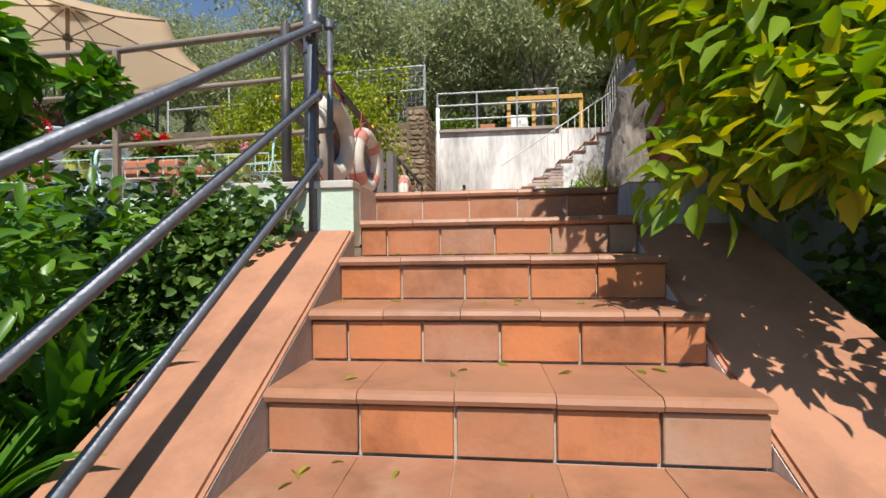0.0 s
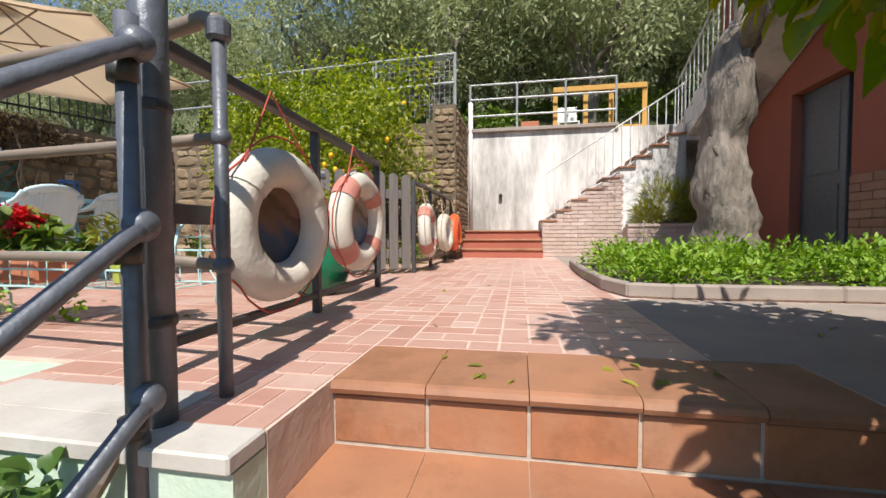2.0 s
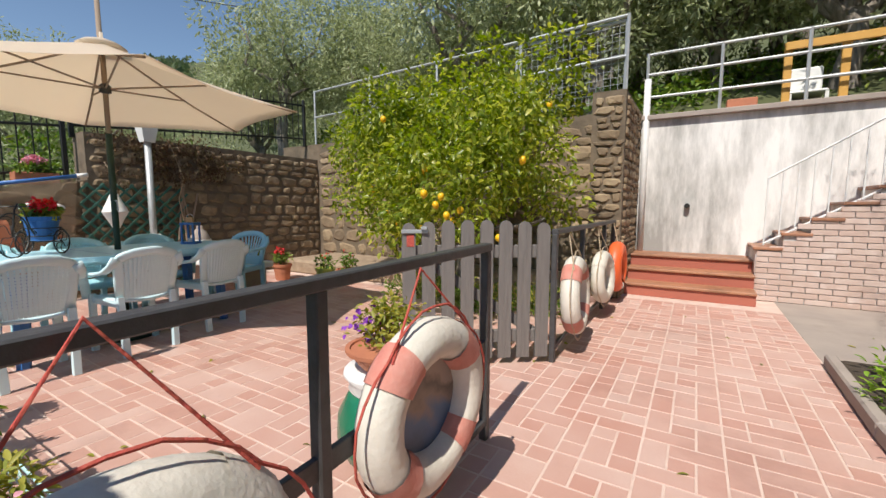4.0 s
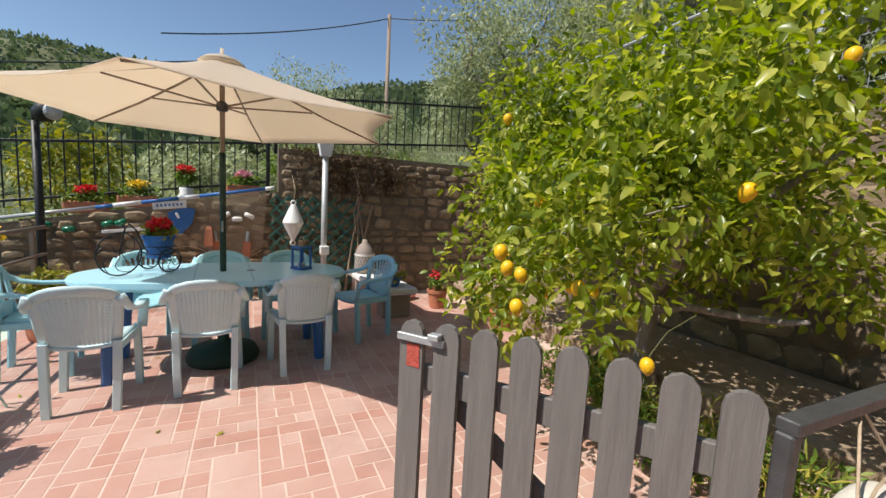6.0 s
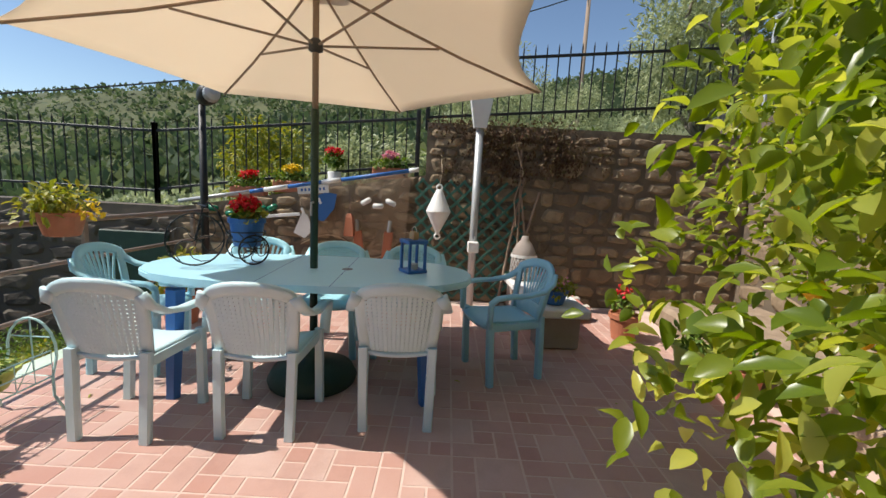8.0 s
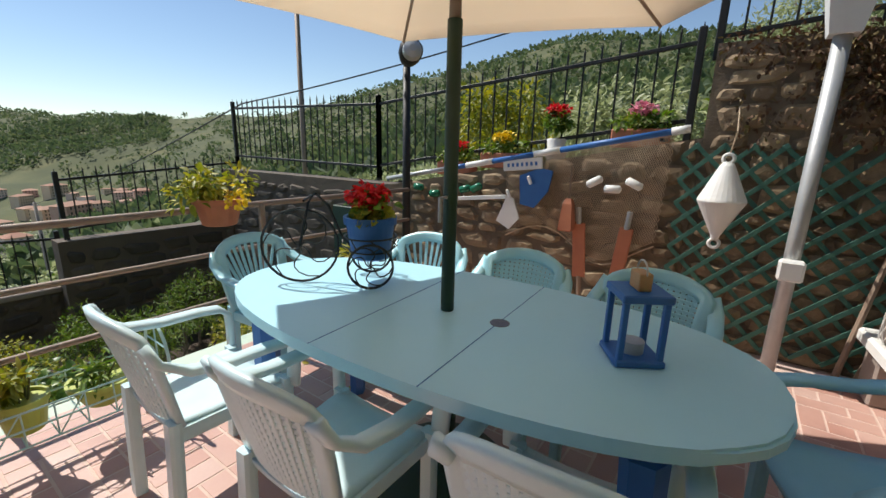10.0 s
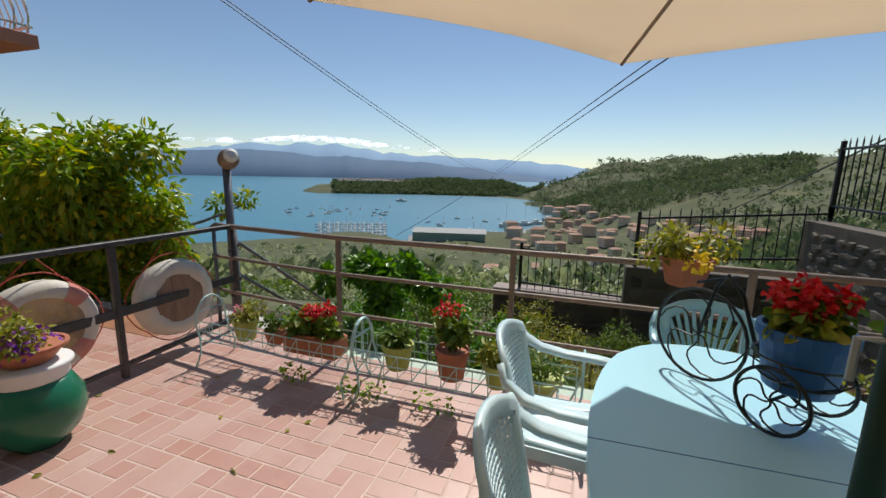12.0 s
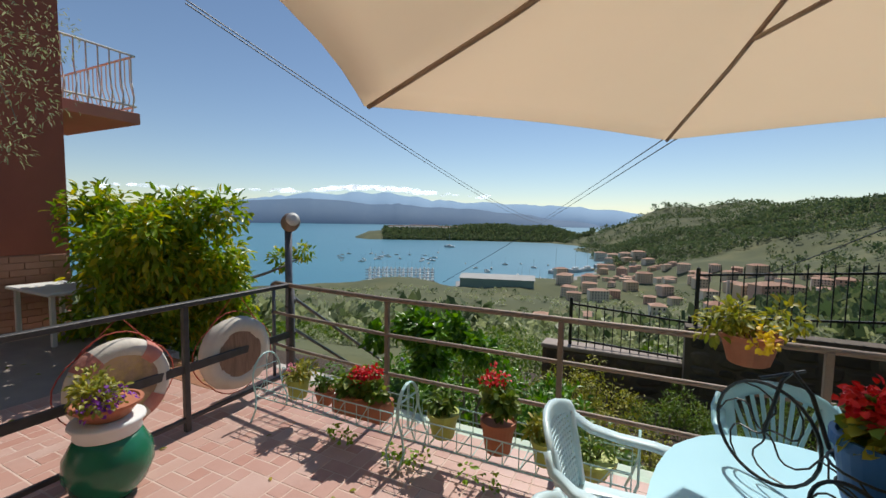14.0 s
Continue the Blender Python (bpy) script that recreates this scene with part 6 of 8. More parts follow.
protos = [olive(41, "silvery olive tree on the slope above the wall"), olive(42, "silvery olive tree on the slope above the wall")]
rng = np.random.default_rng(43)
spots = [(-8.5, 14.5), (-5.2, 13.4), (-2.3, 14.2), (0.6, 13.6), (3.4, 15.0), (-6.8, 18.5), (-3.6, 18.5), (-0.6, 18.6), (2.4, 19.2), (5.6, 18.0), (6.5, 13.5), (-10.5, 11.0), (-12.5, 16.0), (-1.8, 23.5), (2.0, 24.0), (6.0, 23.5), (-6.0, 24.0), (9.5, 17.0), (-4.5, 16.0), (-1.2, 16.3), (1.8, 16.6), (5.0, 15.5), (8.0, 20.5), (4.2, 21.5), (0.5, 21.3), (-4.6, 21.3), (-8.8, 21.5), (-9.8, 17.5), (-1.5, 12.4), (2.2, 12.2), (-4.0, 11.6), (-6.8, 12.0), (8.5, 26), (4, 27.5), (0, 28), (-4, 28), (-9, 27), (12, 22), (-16.5, 9.2), (-13.5, 6.8), (-21, 13), (-8.9, 10.6), (-8.4, 12.8)]
for i, (x, y) in enumerate(spots):
    s = 0.85 + 0.35 * rng.random()
    z = 2.3 + max(0, y - 12) * 0.38 if x > -9 else (1.6 if x > -13 else 1.0)
    if x < -9:
        s *= 0.75
    elif x < -4.3:
        s *= 0.78
    m = pose(x, y, z, 0, 0, 360 * rng.random()) @ Matrix.Scale(s, 4)
    p = protos[i % 2]
    if i < 2:
        p.matrix_basis = m
    else:
        o = copy_thing(p, pose(0, 0, 0))
        o.matrix_basis = m

bm = bmesh.new()
v = [bm.verts.new(c) for c in ((-14, 9.46, 2.2), (-0.8, 9.46, 2.25), (-0.8, 10.41, 2.25), (12, 10.41, 2.28), (16, 40, 14), (-20, 40, 8))]
w = [bm.verts.new(c) for c in ((-14, 9.46, -1), (-0.8, 9.46, -1), (-0.8, 10.41, -1), (12, 10.41, -1), (16, 40, -1), (-20, 40, -1))]
bm.faces.new(v)
for k in range(6):
    j = (k + 1) % 6
    bm.faces.new((v[k], w[k], w[j], v[j]))
thing("ground", "grassy slope of the olive grove", "ground", bm, M["earth"], kind="structure")
rng = np.random.default_rng(44)
t = thing("undergrowth", "tangled green undergrowth behind the upper fences", "undergrowth", kind="stuff")
bl = []
for k in range(150):
    x, y = rng.uniform(-9, 8), rng.uniform(11.2, 17)
    if x < 1.5 or y > 12:
        bl.append(((x, y, 2.5 + (y - 11) * 0.36), (0.55, 0.5, 0.4 + 0.3 * rng.random())))
pos, d = cloud(rng, 15000, bl, 0.4)
leafy("leaves", t, pos, d, 0.14, 0.06, M["shrub_leaf"], rng)
for i, (x, y, r) in enumerate([(2.9, 13.2, 1.2), (4.6, 12.6, 1.1), (5.8, 12.0, 1.2), (-9.0, 7.5, 1.0), (-8.2, 4.6, 0.9), (-8.6, 2.6, 0.9), (-9.5, 5.8, 1.0)]):
    rng = np.random.default_rng(200 + i)
    t = thing("garden_bush", "leafy green bush beyond the fence", "bush", at=pose(x, y, 3.2 if y > 11 else 1.5), group="bushes beyond the fence")
    pos, d = cloud(rng, 2600, clumps(rng, (0, 0, 0), (r, r, r * 0.75), 16, 0.28, 0.45), 0.35)
    leafy("leaves", t, pos, d, 0.12, 0.045, M[("shrub_leaf", "olive_leaf", "yellow_leaf")[i % 3 if x < 0 else 0]], rng)
    bm = bmesh.new()
    limb(bm, (0, 0, -1.4 if y > 11 else -1.6), (0.1, 0, 0.2), 0.05, 0.02)
    part("stem", bm, M["bark"], t)

# creeper on the stone wall
rng = np.random.default_rng(45)
t = thing("creeper", "red-brown creeper hanging over the stone wall", "creeper", kind="stuff")
bl = [((-5.95, rng.uniform(5.45, 7.4), 1.98 - 0.55 * rng.random() ** 1.5), (0.09, 0.16, 0.13)) for k in range(46)]
pos, d = cloud(rng, 3200, bl, 0.3)
leafy("leaves", t, pos, d, 0.04, 0.02, M["moss"], rng, droop=0.8)


# ---- wire flower stands along the edge ----
def wire_stand(x0, x1, label):
    t = thing("flower_stand", label, "flower stand", group="wire flower stands")
    ya, yb, z = 3.40, 3.66, 0.19
    tray = bmesh.new()
    for y in (ya, yb):
        for zz in (z, z + 0.07, z + 0.14):
            tube(tray, [(x0, y, zz), (x1, y, zz)], 0.0045, 5)
    n = int(abs(x1 - x0) / 0.09)
    for k in range(n + 1):
        x = x0 + (x1 - x0) * k / n
        tube(tray, [(x, ya, z + 0.14), (x, ya, z), (x, yb, z), (x, yb, z + 0.14)], 0.003, 4)
    for k in range(n):
        a, b = x0 + (x1 - x0) * k / n, x0 + (x1 - x0) * (k + 1) / n
        if k % 2 == 0:
            tube(tray, [(a, yb, z), (b, yb, z + 0.14)], 0.003, 4)
    part("tray", tray, M["mint_iron"], t)
    for x in (x0, x1):
        s = 0.03 if x == x0 else -0.03
        bm = bmesh.new()
        ym = (ya + yb) / 2
        tube(bm, [(x, ya, z), (x + s, ya, z + 0.1)] + [(x + s, ym - 0.13 * math.cos(a), z + 0.13 + 0.17 * math.sin(a)) for a in (0.2, 0.6, 1.0, 1.3, 1.57, 1.84, 2.14, 2.54, 2.94)] + [(x + s, yb, z + 0.1), (x, yb, z)], 0.007, 6)
        tube(bm, [(x + s, ym, z + 0.3), (x + s, ym, z)], 0.004, 5)
        tube(bm, [(x + s, ym - 0.1, z + 0.2), (x + s, ym + 0.1, z + 0.2)], 0.004, 5)
        part("arched_end", bm, M["mint_iron"], t)
        for y in (ya, yb):
            e = -0.02 if y == ya else 0.03
            part("leg", tube(bmesh.new(), [(x, y, z), (x - s, y + e, 0.1), (x, y + e * 1.6, 0.005)], 0.007, 6), M["mint_iron"], t)
    return t


wire_stand(-0.72, -1.95, "mint-green wire flower stand holding pots")
wire_stand(-2.02, -3.32, "mint-green wire flower stand holding pots")
ZS = 0.196
flower_pot("succulent_pot", "yellow-green succulent in a lime plastic pot", pose(-1.02, 3.53, ZS), 0.065, 0.085, 0.15, "lime_pot", [("foliage", "yellow_leaf", 260, 0.05, 0.015, (0, 0, 0.2), (0.10, 0.10, 0.07), ""), ("blossom", "pink_petal", 60, 0.02, 0.02, (0.05, 0, 0.22), (0.05, 0.05, 0.03), "pink flowers")], "pots on the wire stands", 51)
flower_pot("small_pot", "small plant in a clay pot", pose(-1.28, 3.53, ZS), 0.05, 0.07, 0.11, "clay", [("foliage", "shrub_leaf", 120, 0.05, 0.02, (0, 0, 0.15), (0.07, 0.07, 0.05), "")], "pots on the wire stands", 52)
t = flower_pot("geranium_trough", "red geranium in a brown plastic trough", pose(-1.62, 3.53, ZS), 0.06, 0.075, 0.14, "clay", [("foliage", "shrub_leaf", 320, 0.06, 0.05, (0, 0, 0.19), (0.16, 0.08, 0.07), ""), ("blossom", "red_petal", 420, 0.026, 0.024, (0, 0, 0.27), (0.13, 0.07, 0.05), "bright red flower heads")], "pots on the wire stands", 53)
part("trough", box(bmesh.new(), (-0.21, -0.085, 0.0), (0.21, 0.085, 0.13), bevel=0.012), M["clay"], t)
flower_pot("lime_pot", "leafy plant in a lime plastic pot", pose(-2.24, 3.53, ZS), 0.07, 0.095, 0.16, "lime_pot", [("foliage", "shrub_leaf", 220, 0.06, 0.025, (0, 0, 0.2), (0.09, 0.09, 0.06), "")], "pots on the wire stands", 54)
flower_pot("geranium_pot", "tall red geranium in a brown clay pot", pose(-2.60, 3.53, ZS), 0.075, 0.1, 0.19, "clay", [("foliage", "shrub_leaf", 320, 0.055, 0.045, (0, 0, 0.32), (0.11, 0.10, 0.12), ""), ("blossom", "red_petal", 90, 0.024, 0.022, (0.03, 0, 0.44), (0.09, 0.05, 0.05), "bright red flower heads")], "pots on the wire stands", 55)
flower_pot("lime_pot", "small plant in a lime plastic pot", pose(-2.88, 3.53, ZS), 0.06, 0.08, 0.14, "lime_pot", [("foliage", "yellow_leaf", 160, 0.05, 0.02, (0, 0, 0.19), (0.08, 0.08, 0.06), "")], "pots on the wire stands", 56)
flower_pot("lime_bowl", "dry plant in a lime plastic bowl", pose(-3.13, 3.53, ZS), 0.07, 0.115, 0.11, "lime_pot", [("foliage", "shrub_leaf", 140, 0.06, 0.015, (0, 0, 0.14), (0.09, 0.09, 0.05), "")], "pots on the wire stands", 57)
rng = np.random.default_rng(58)
t = thing("trailing_plant", "trailing stems spilling over the terrace edge", "plant", kind="stuff")
pos, d = cloud(rng, 150, [((x, 3.63 + 0.03 * math.sin(x * 9), 0.07), (0.06, 0.03, 0.07)) for x in (-1.45, -1.55, -1.95, -2.05, -2.15, -2.45, -2.6)], 0.2)
leafy("leaves", t, pos, d, 0.035, 0.024, M["cover_leaf"], rng)
flower_pot("flower_bowl", "purple and green flowers in a clay bowl on the urn", pose(-0.72, 4.62, 0.446), 0.10, 0.155, 0.09, "clay", [("foliage", "yellow_leaf", 520, 0.035, 0.02, (0, 0, 0.16), (0.16, 0.16, 0.09), ""), ("blossom", "purple_petal", 110, 0.025, 0.025, (-0.12, 0.03, 0.13), (0.08, 0.12, 0.05), "purple flowers")], rng_seed=59)
t = flower_pot("rail_pot", "yellow-flowering plant in a clay pot hung on the railing", pose(-3.82, 3.30, 0.86), 0.09, 0.125, 0.15, "clay", [("foliage", "yellow_leaf", 420, 0.05, 0.025, (0, 0, 0.18), (0.2, 0.16, 0.08), ""), ("blossom", "yellow_petal", 60, 0.03, 0.028, (-0.05, 0.1, 0.14), (0.12, 0.1, 0.06), "yellow flowers")], rng_seed=60)
part("pot_hook", tube(bmesh.new(), [(0, -0.12, 0.14), (0, -0.165, 0.13), (0, -0.165, 0.06)], 0.006, 5), M["iron"], t)


# ---- clutter on and along the west wall ----
WX = -5.985


def on_wall(y, z, x=WX):
    return pose(x, y, z)


pole2 = thing("boat_pole", "blue and white painted pole resting along the wall top", "pole")
p0, p1 = Vector((-5.80, 2.75, 1.0)), Vector((-5.80, 5.36, 1.47))
for a, b, m in ((0, 0.3, "galv"), (0.3, 0.36, "royal"), (0.36, 0.46, "white_paint"), (0.46, 0.6, "royal"), (0.6, 0.68, "white_paint"), (0.68, 0.96, "royal"), (0.96, 1.0, "white_paint")):
    part("pole_band", tube(bmesh.new(), [p0.lerp(p1, a), p0.lerp(p1, b)], 0.022 if m != "white_paint" else 0.026, 10), M[m], pole2, smooth=True)
for y, z in ((2.9, 1.0), (5.2, 1.42)):
    b = part("bracket", bar(bmesh.new(), (-6.0, y, z - 0.02), (-5.80, y, z - 0.02), 0.02), M["iron"], pole2)


def net(y0, y1, z0, z1):
    t = thing("fishing_net", "brown fishing net hung from the pole over the wall", "net", kind="stuff")
    bm = bmesh.new()

    def P(u, v):
        y = y0 + (y1 - y0) * u
        top = 1.0 + (y - 2.75) * 0.18 - 0.02
        z = top + (z0 + 0.12 * math.sin(u * 7) - top) * v
        return Vector((-5.86 - 0.05 * v + 0.03 * noise.noise(Vector((y * 3, z * 3, 0))), y + 0.05 * v * math.sin(5 * u), z))
    n, k = 84, 54
    for i in range(-k, n + k, 1):
        for s in (1, -1):
            pts = []
            for j in range(0, k + 1, 4):
                u = (i + s * j * 0.5) / n
                if 0 <= u <= 1:
                    pts.append(P(u, j / k))
            if len(pts) > 1:
                tube(bm, pts, 0.0026, 3)
    tube(bm, [P(i / 20, 1.0) for i in range(21)], 0.006, 5)
    part("mesh", bm, M["rope"], t)
    return t


net(4.05, 5.28, 0.58, 1.4)
bm = bmesh.new()
out = [(-0.12, 0.13), (0.05, 0.2), (0.16, 0.18), (0.13, 0.02), (0.02, -0.12), (-0.10, -0.10)]
bl = thing("blue_cloth", "dark blue canvas cloth pegged on the net", "cloth", plate(bmesh.new(), out, -0.012, 0.0, Matrix.Translation((-5.80, 4.32, 0.98)) @ Matrix(((0, 0, 1, 0), (1, 0, 0, 0), (0, 1, 0, 0), (0, 0, 0, 1)))), M["royal"])
wb = thing("white_cloth", "white canvas bag pegged on the net", "cloth", plate(bmesh.new(), [(-0.12, -0.1), (-0.03, 0.12), (0.03, 0.1), (0.09, -0.06), (0.0, -0.16)], -0.014, 0.0, Matrix.Translation((-5.795, 4.13, 0.82)) @ Matrix(((0, 0, 1, 0), (1, 0, 0, 0), (0, 1, 0, 0), (0, 0, 0, 1)))), M["white_paint"])
for y, z in ((4.12, 0.96), (4.30, 1.08)):
    bm = bmesh.new()
    box(bm, (-0.008, -0.014, -0.035), (0.008, 0.014, 0.035), bevel=0.006)
    thing("net_peg", "small white float peg on the cloth", "float", bm, M["white_paint"], pose(-5.776, y, z, 25))
sg = thing("sign_board", "white painted name board hung on the net", "sign", at=pose(-5.80, 4.22, 1.20, 6, 0, 0))
part("board", box(bmesh.new(), (-0.008, -0.17, -0.045), (0.008, 0.17, 0.045), bevel=0.004), M["white_paint"], sg)
bm = bmesh.new()
for k in range(7):
    box(bm, (0.0085, -0.13 + 0.04 * k, -0.015), (0.0095, -0.11 + 0.04 * k, 0.015))
part("faded_letters", bm, M["royal"], sg)
st = thing("wooden_batten", "white painted batten fixed to the wall", "batten", bar(bmesh.new(), (-5.90, 3.55, 0.86), (-5.88, 4.05, 0.92), 0.02, 0.035), M["white_paint"])
for i, (y, z, r) in enumerate(((4.80, 1.10, 30), (4.93, 1.055, 0), (5.07, 1.10, -25))):
    fl = thing("net_float", "white net float strung on the net", "float", lathe(bmesh.new(), [(0.012, -0.06), (0.028, -0.05), (0.03, 0.0), (0.028, 0.05), (0.012, 0.06)], 12), M["white_paint"], pose(-5.80, y, z, 90 + r), group="white floats on the net", smooth=True)
for i, (y, z) in enumerate(((3.05, 0.93), (3.25, 0.88), (3.6, 0.95), (3.72, 0.97))):
    thing("net_float", "green plastic net float on the wall", "float", lathe(bmesh.new(), [(0.012, -0.06), (0.034, -0.045), (0.036, 0.045), (0.012, 0.06)], 12), M["green_pot"], pose(-5.93, y, z, 85 + 10 * i), group="green floats on the wall", smooth=True)
for i, (y, a) in enumerate(((4.78, 6), (4.98, -5))):
    oar = thing("oar", "old brown wooden oar leaning on the wall", "oar", at=pose(-5.83, y, 0.0, a, -2, 0), group="oars on the wall")
    part("blade", box(bmesh.new(), (-0.009, -0.05, 0.35), (0.009, 0.05, 0.78), bevel=0.008), M["clay"], oar)
    part("shaft", tube(bmesh.new(), [(0, 0, 0.0), (0, 0, 0.36)], 0.018, 8), M["old_wood"], oar)
    part("ferrule", tube(bmesh.new(), [(0, 0, 0.77), (0, 0, 0.9)], 0.02, 8), M["galv"], oar)
sh = thing("hand_bailer", "red-brown wooden bailer hung on the net", "bailer", at=pose(-5.81, 4.62, 0.84))
part("scoop", lathe(bmesh.new(), [(0.03, 0.12), (0.05, 0.08), (0.075, -0.12), (0.06, -0.13)], 4, Matrix.Rotation(radians(45), 4, "Z")), M["clay"], sh)
part("handle", tube(bmesh.new(), [(0, 0, 0.11), (0.0, 0.0, 0.36)], 0.008, 6), M["old_wood"], sh)

buoy = thing("hanging_buoy", "white double-cone marker buoy hanging on a cord", "buoy", at=pose(-5.76, 5.59, 1.03))
part("buoy_body", lathe(bmesh.new(), [(0.02, -0.24), (0.028, -0.21), (0.13, -0.005), (0.133, 0.005), (0.13, 0.015), (0.04, 0.22), (0.025, 0.24)], 28), M["white_paint"], buoy)
for z in (0.26, -0.265):
    part("eye_ring", tube(bmesh.new(), arc((0, 0, z), 0.028, 0, 360, 14, "yz")[:-1], 0.011, 6, closed=True), M["white_paint"], buoy, smooth=True)
part("hanging_cord", tube(bmesh.new(), [(0, 0, 0.28), (0.01, 0.02, 0.42), (-0.2, 0.0, 0.62)], 0.005, 5), M["rope"], buoy)

# lattice
lat = thing("trellis", "green diamond garden trellis fixed to the stone wall", "trellis")
ly0, ly1, lz0, lz1 = 5.32, 6.55, 0.05, 1.38
for s in (1, -1):
    k = -12
    while k < 14:
        c = ly0 + 0.155 * k
        pts = []
        for z in (lz0, lz1):
            pts.append((c + s * (z - lz0), z))
        (ya, za), (yb, zb) = pts
        lo, hi = 0.0, 1.0
        dy = yb - ya
        if dy > 0:
            lo, hi = max(lo, (ly0 - ya) / dy), min(hi, (ly1 - ya) / dy)
        else:
            lo, hi = max(lo, (ly1 - ya) / dy), min(hi, (ly0 - ya) / dy)
        if hi - lo > 0.05:
            A = Vector((-5.955 + 0.012 * s, ya + dy * lo, za + (zb - za) * lo))
            B = Vector((-5.955 + 0.012 * s, ya + dy * hi, za + (zb - za) * hi))
            part("lath", bar(bmesh.new(), A, B, 0.008, 0.028), M["green_lattice"], lat)
        k += 1

# bench, demijohn, poles
bench = thing("stone_bench", "pale stone bench against the wall", "bench", at=pose(-5.25, 6.62, 0, 0, 0, 4))
part("bench_top", box(bmesh.new(), (-0.65, -0.22, 0.29), (0.75, 0.22, 0.37), bevel=0.015), M["white_paint"], bench)
for x in (-0.5, 0.55):
    part("bench_foot", box(bmesh.new(), (x - 0.1, -0.18, 0), (x + 0.1, 0.18, 0.29), bevel=0.012), M["concrete"], bench)
dj = thing("demijohn", "white string-netted glass demijohn on the bench", "demijohn", at=pose(-5.62, 6.52, 0.372))
part("bottle", lathe(bmesh.new(), [(0.10, 0), (0.125, 0.02), (0.13, 0.2), (0.12, 0.3), (0.08, 0.38), (0.04, 0.42), (0.035, 0.46)], 24), M["concrete"], dj, smooth=True)
bm = bmesh.new()
for k in range(20):
    for s in (1, -1):
        pts = []
        for j in range(9):
            t = j / 8
            r = 0.136 - 0.01 * t - max(0, t - 0.65) * 0.19
            a = 2 * math.pi * k / 20 + s * t * 1.1
            pts.append((r * math.cos(a), r * math.sin(a), 0.02 + 0.36 * t))
        tube(bm, pts, 0.003, 3)
part("string_net", bm, M["white_paint"], dj)
part("band", lathe(bmesh.new(), [(0.139, 0.24), (0.139, 0.27)], 24, close=False), M["white_rail"], dj)
for i, (y, dy, h, dx) in enumerate(((6.30, 0.22, 1.45, 0.1), (6.52, -0.05, 1.75, 0.05), (6.72, -0.25, 1.4, 0.12), (6.4, 0.3, 1.3, 0.05))):
    thing("old_pole", "weathered wooden pole leaning on the stone wall", "pole", tube(bmesh.new(), [(-5.93 + dx, y, 0.0), (-5.95, y + dy * 0.5, h * 0.5), (-5.97 + 0.02, y + dy, h)], 0.018, 7, r2=0.013), M["old_wood"], group="poles leaning on the wall")
rp = thing("rope_loop", "pale rope hanging from the wall", "rope", tube(bmesh.new(), [(-5.93, 6.35, 1.95), (-5.92, 6.5, 1.5), (-5.92, 6.42, 1.2), (-5.91, 6.46, 0.9)], 0.007, 5), M["rope"])
flower_pot("pink_flower_pot", "pink and yellow flowers in a blue pot on the bench", pose(-4.68, 6.62, 0.372), 0.08, 0.11, 0.12, "royal", [("foliage", "yellow_leaf", 220, 0.045, 0.025, (0, 0, 0.16), (0.13, 0.13, 0.06), ""), ("blossom", "pink_petal", 110, 0.03, 0.026, (0, 0, 0.2), (0.12, 0.12, 0.04), "pink flowers")], rng_seed=71)
for i, (x, y, m, lab, r, h) in enumerate(((-4.95, 7.35, "clay", "clay pot with a red flower beside the bench", 0.13, 0.24), (-4.3, 7.6, "lime_pot", "pale green plastic pot by the raised bed", 0.14, 0.2), (-3.95, 7.7, "clay", "clay pot by the raised bed", 0.15, 0.2))):
    flower_pot("plant_pot", lab, pose(x, y, 0.0), r * 0.75, r, h, m, [("foliage", "shrub_leaf", 160, 0.06, 0.03, (0, 0, h + 0.08), (0.12, 0.12, 0.1), ""), ("blossom", "red_petal", 60 if i == 0 else 8, 0.03, 0.025, (0, 0, h + 0.2), (0.08, 0.08, 0.05), "")], "pots by the stone wall", 72 + i)
rb = thing("striped_cushion", "red and white woven cushion on the low ledge", "cushion", at=pose(-5.5, 7.0, 0.12, 0, 20, 30))
bm = bmesh.new()
box(bm, (-0.2, -0.2, -0.06), (0.2, 0.2, 0.06), bevel=0.05)
part("cover", bm, M["ring_band"], rb)
bm = bmesh.new()
box(bm, (-0.1, -0.205, -0.02), (-0.04, 0.205, 0.0625), bevel=0.01)
box(bm, (0.05, -0.205, -0.02), (0.11, 0.205, 0.0625), bevel=0.01)
part("stripe", bm, M["ring_white"], rb)
hb = thing("hatch", "dark green wooden hatch in the garden wall", "hatch", box(bmesh.new(), (-5.998, 1.7, -0.15), (-5.95, 2.5, 0.62), bevel=0.01), M["dark_green"])
flower_pot("terracotta_pot", "yellow-green plant in a large clay pot by the railing", pose(-4.75, 3.42, 0), 0.12, 0.16, 0.28, "clay", [("foliage", "yellow_leaf", 420, 0.07, 0.03, (0, 0, 0.45), (0.16, 0.16, 0.16), ""), ("blossom", "yellow_petal", 30, 0.03, 0.025, (0, 0, 0.5), (0.14, 0.14, 0.1), "")], rng_seed=75)

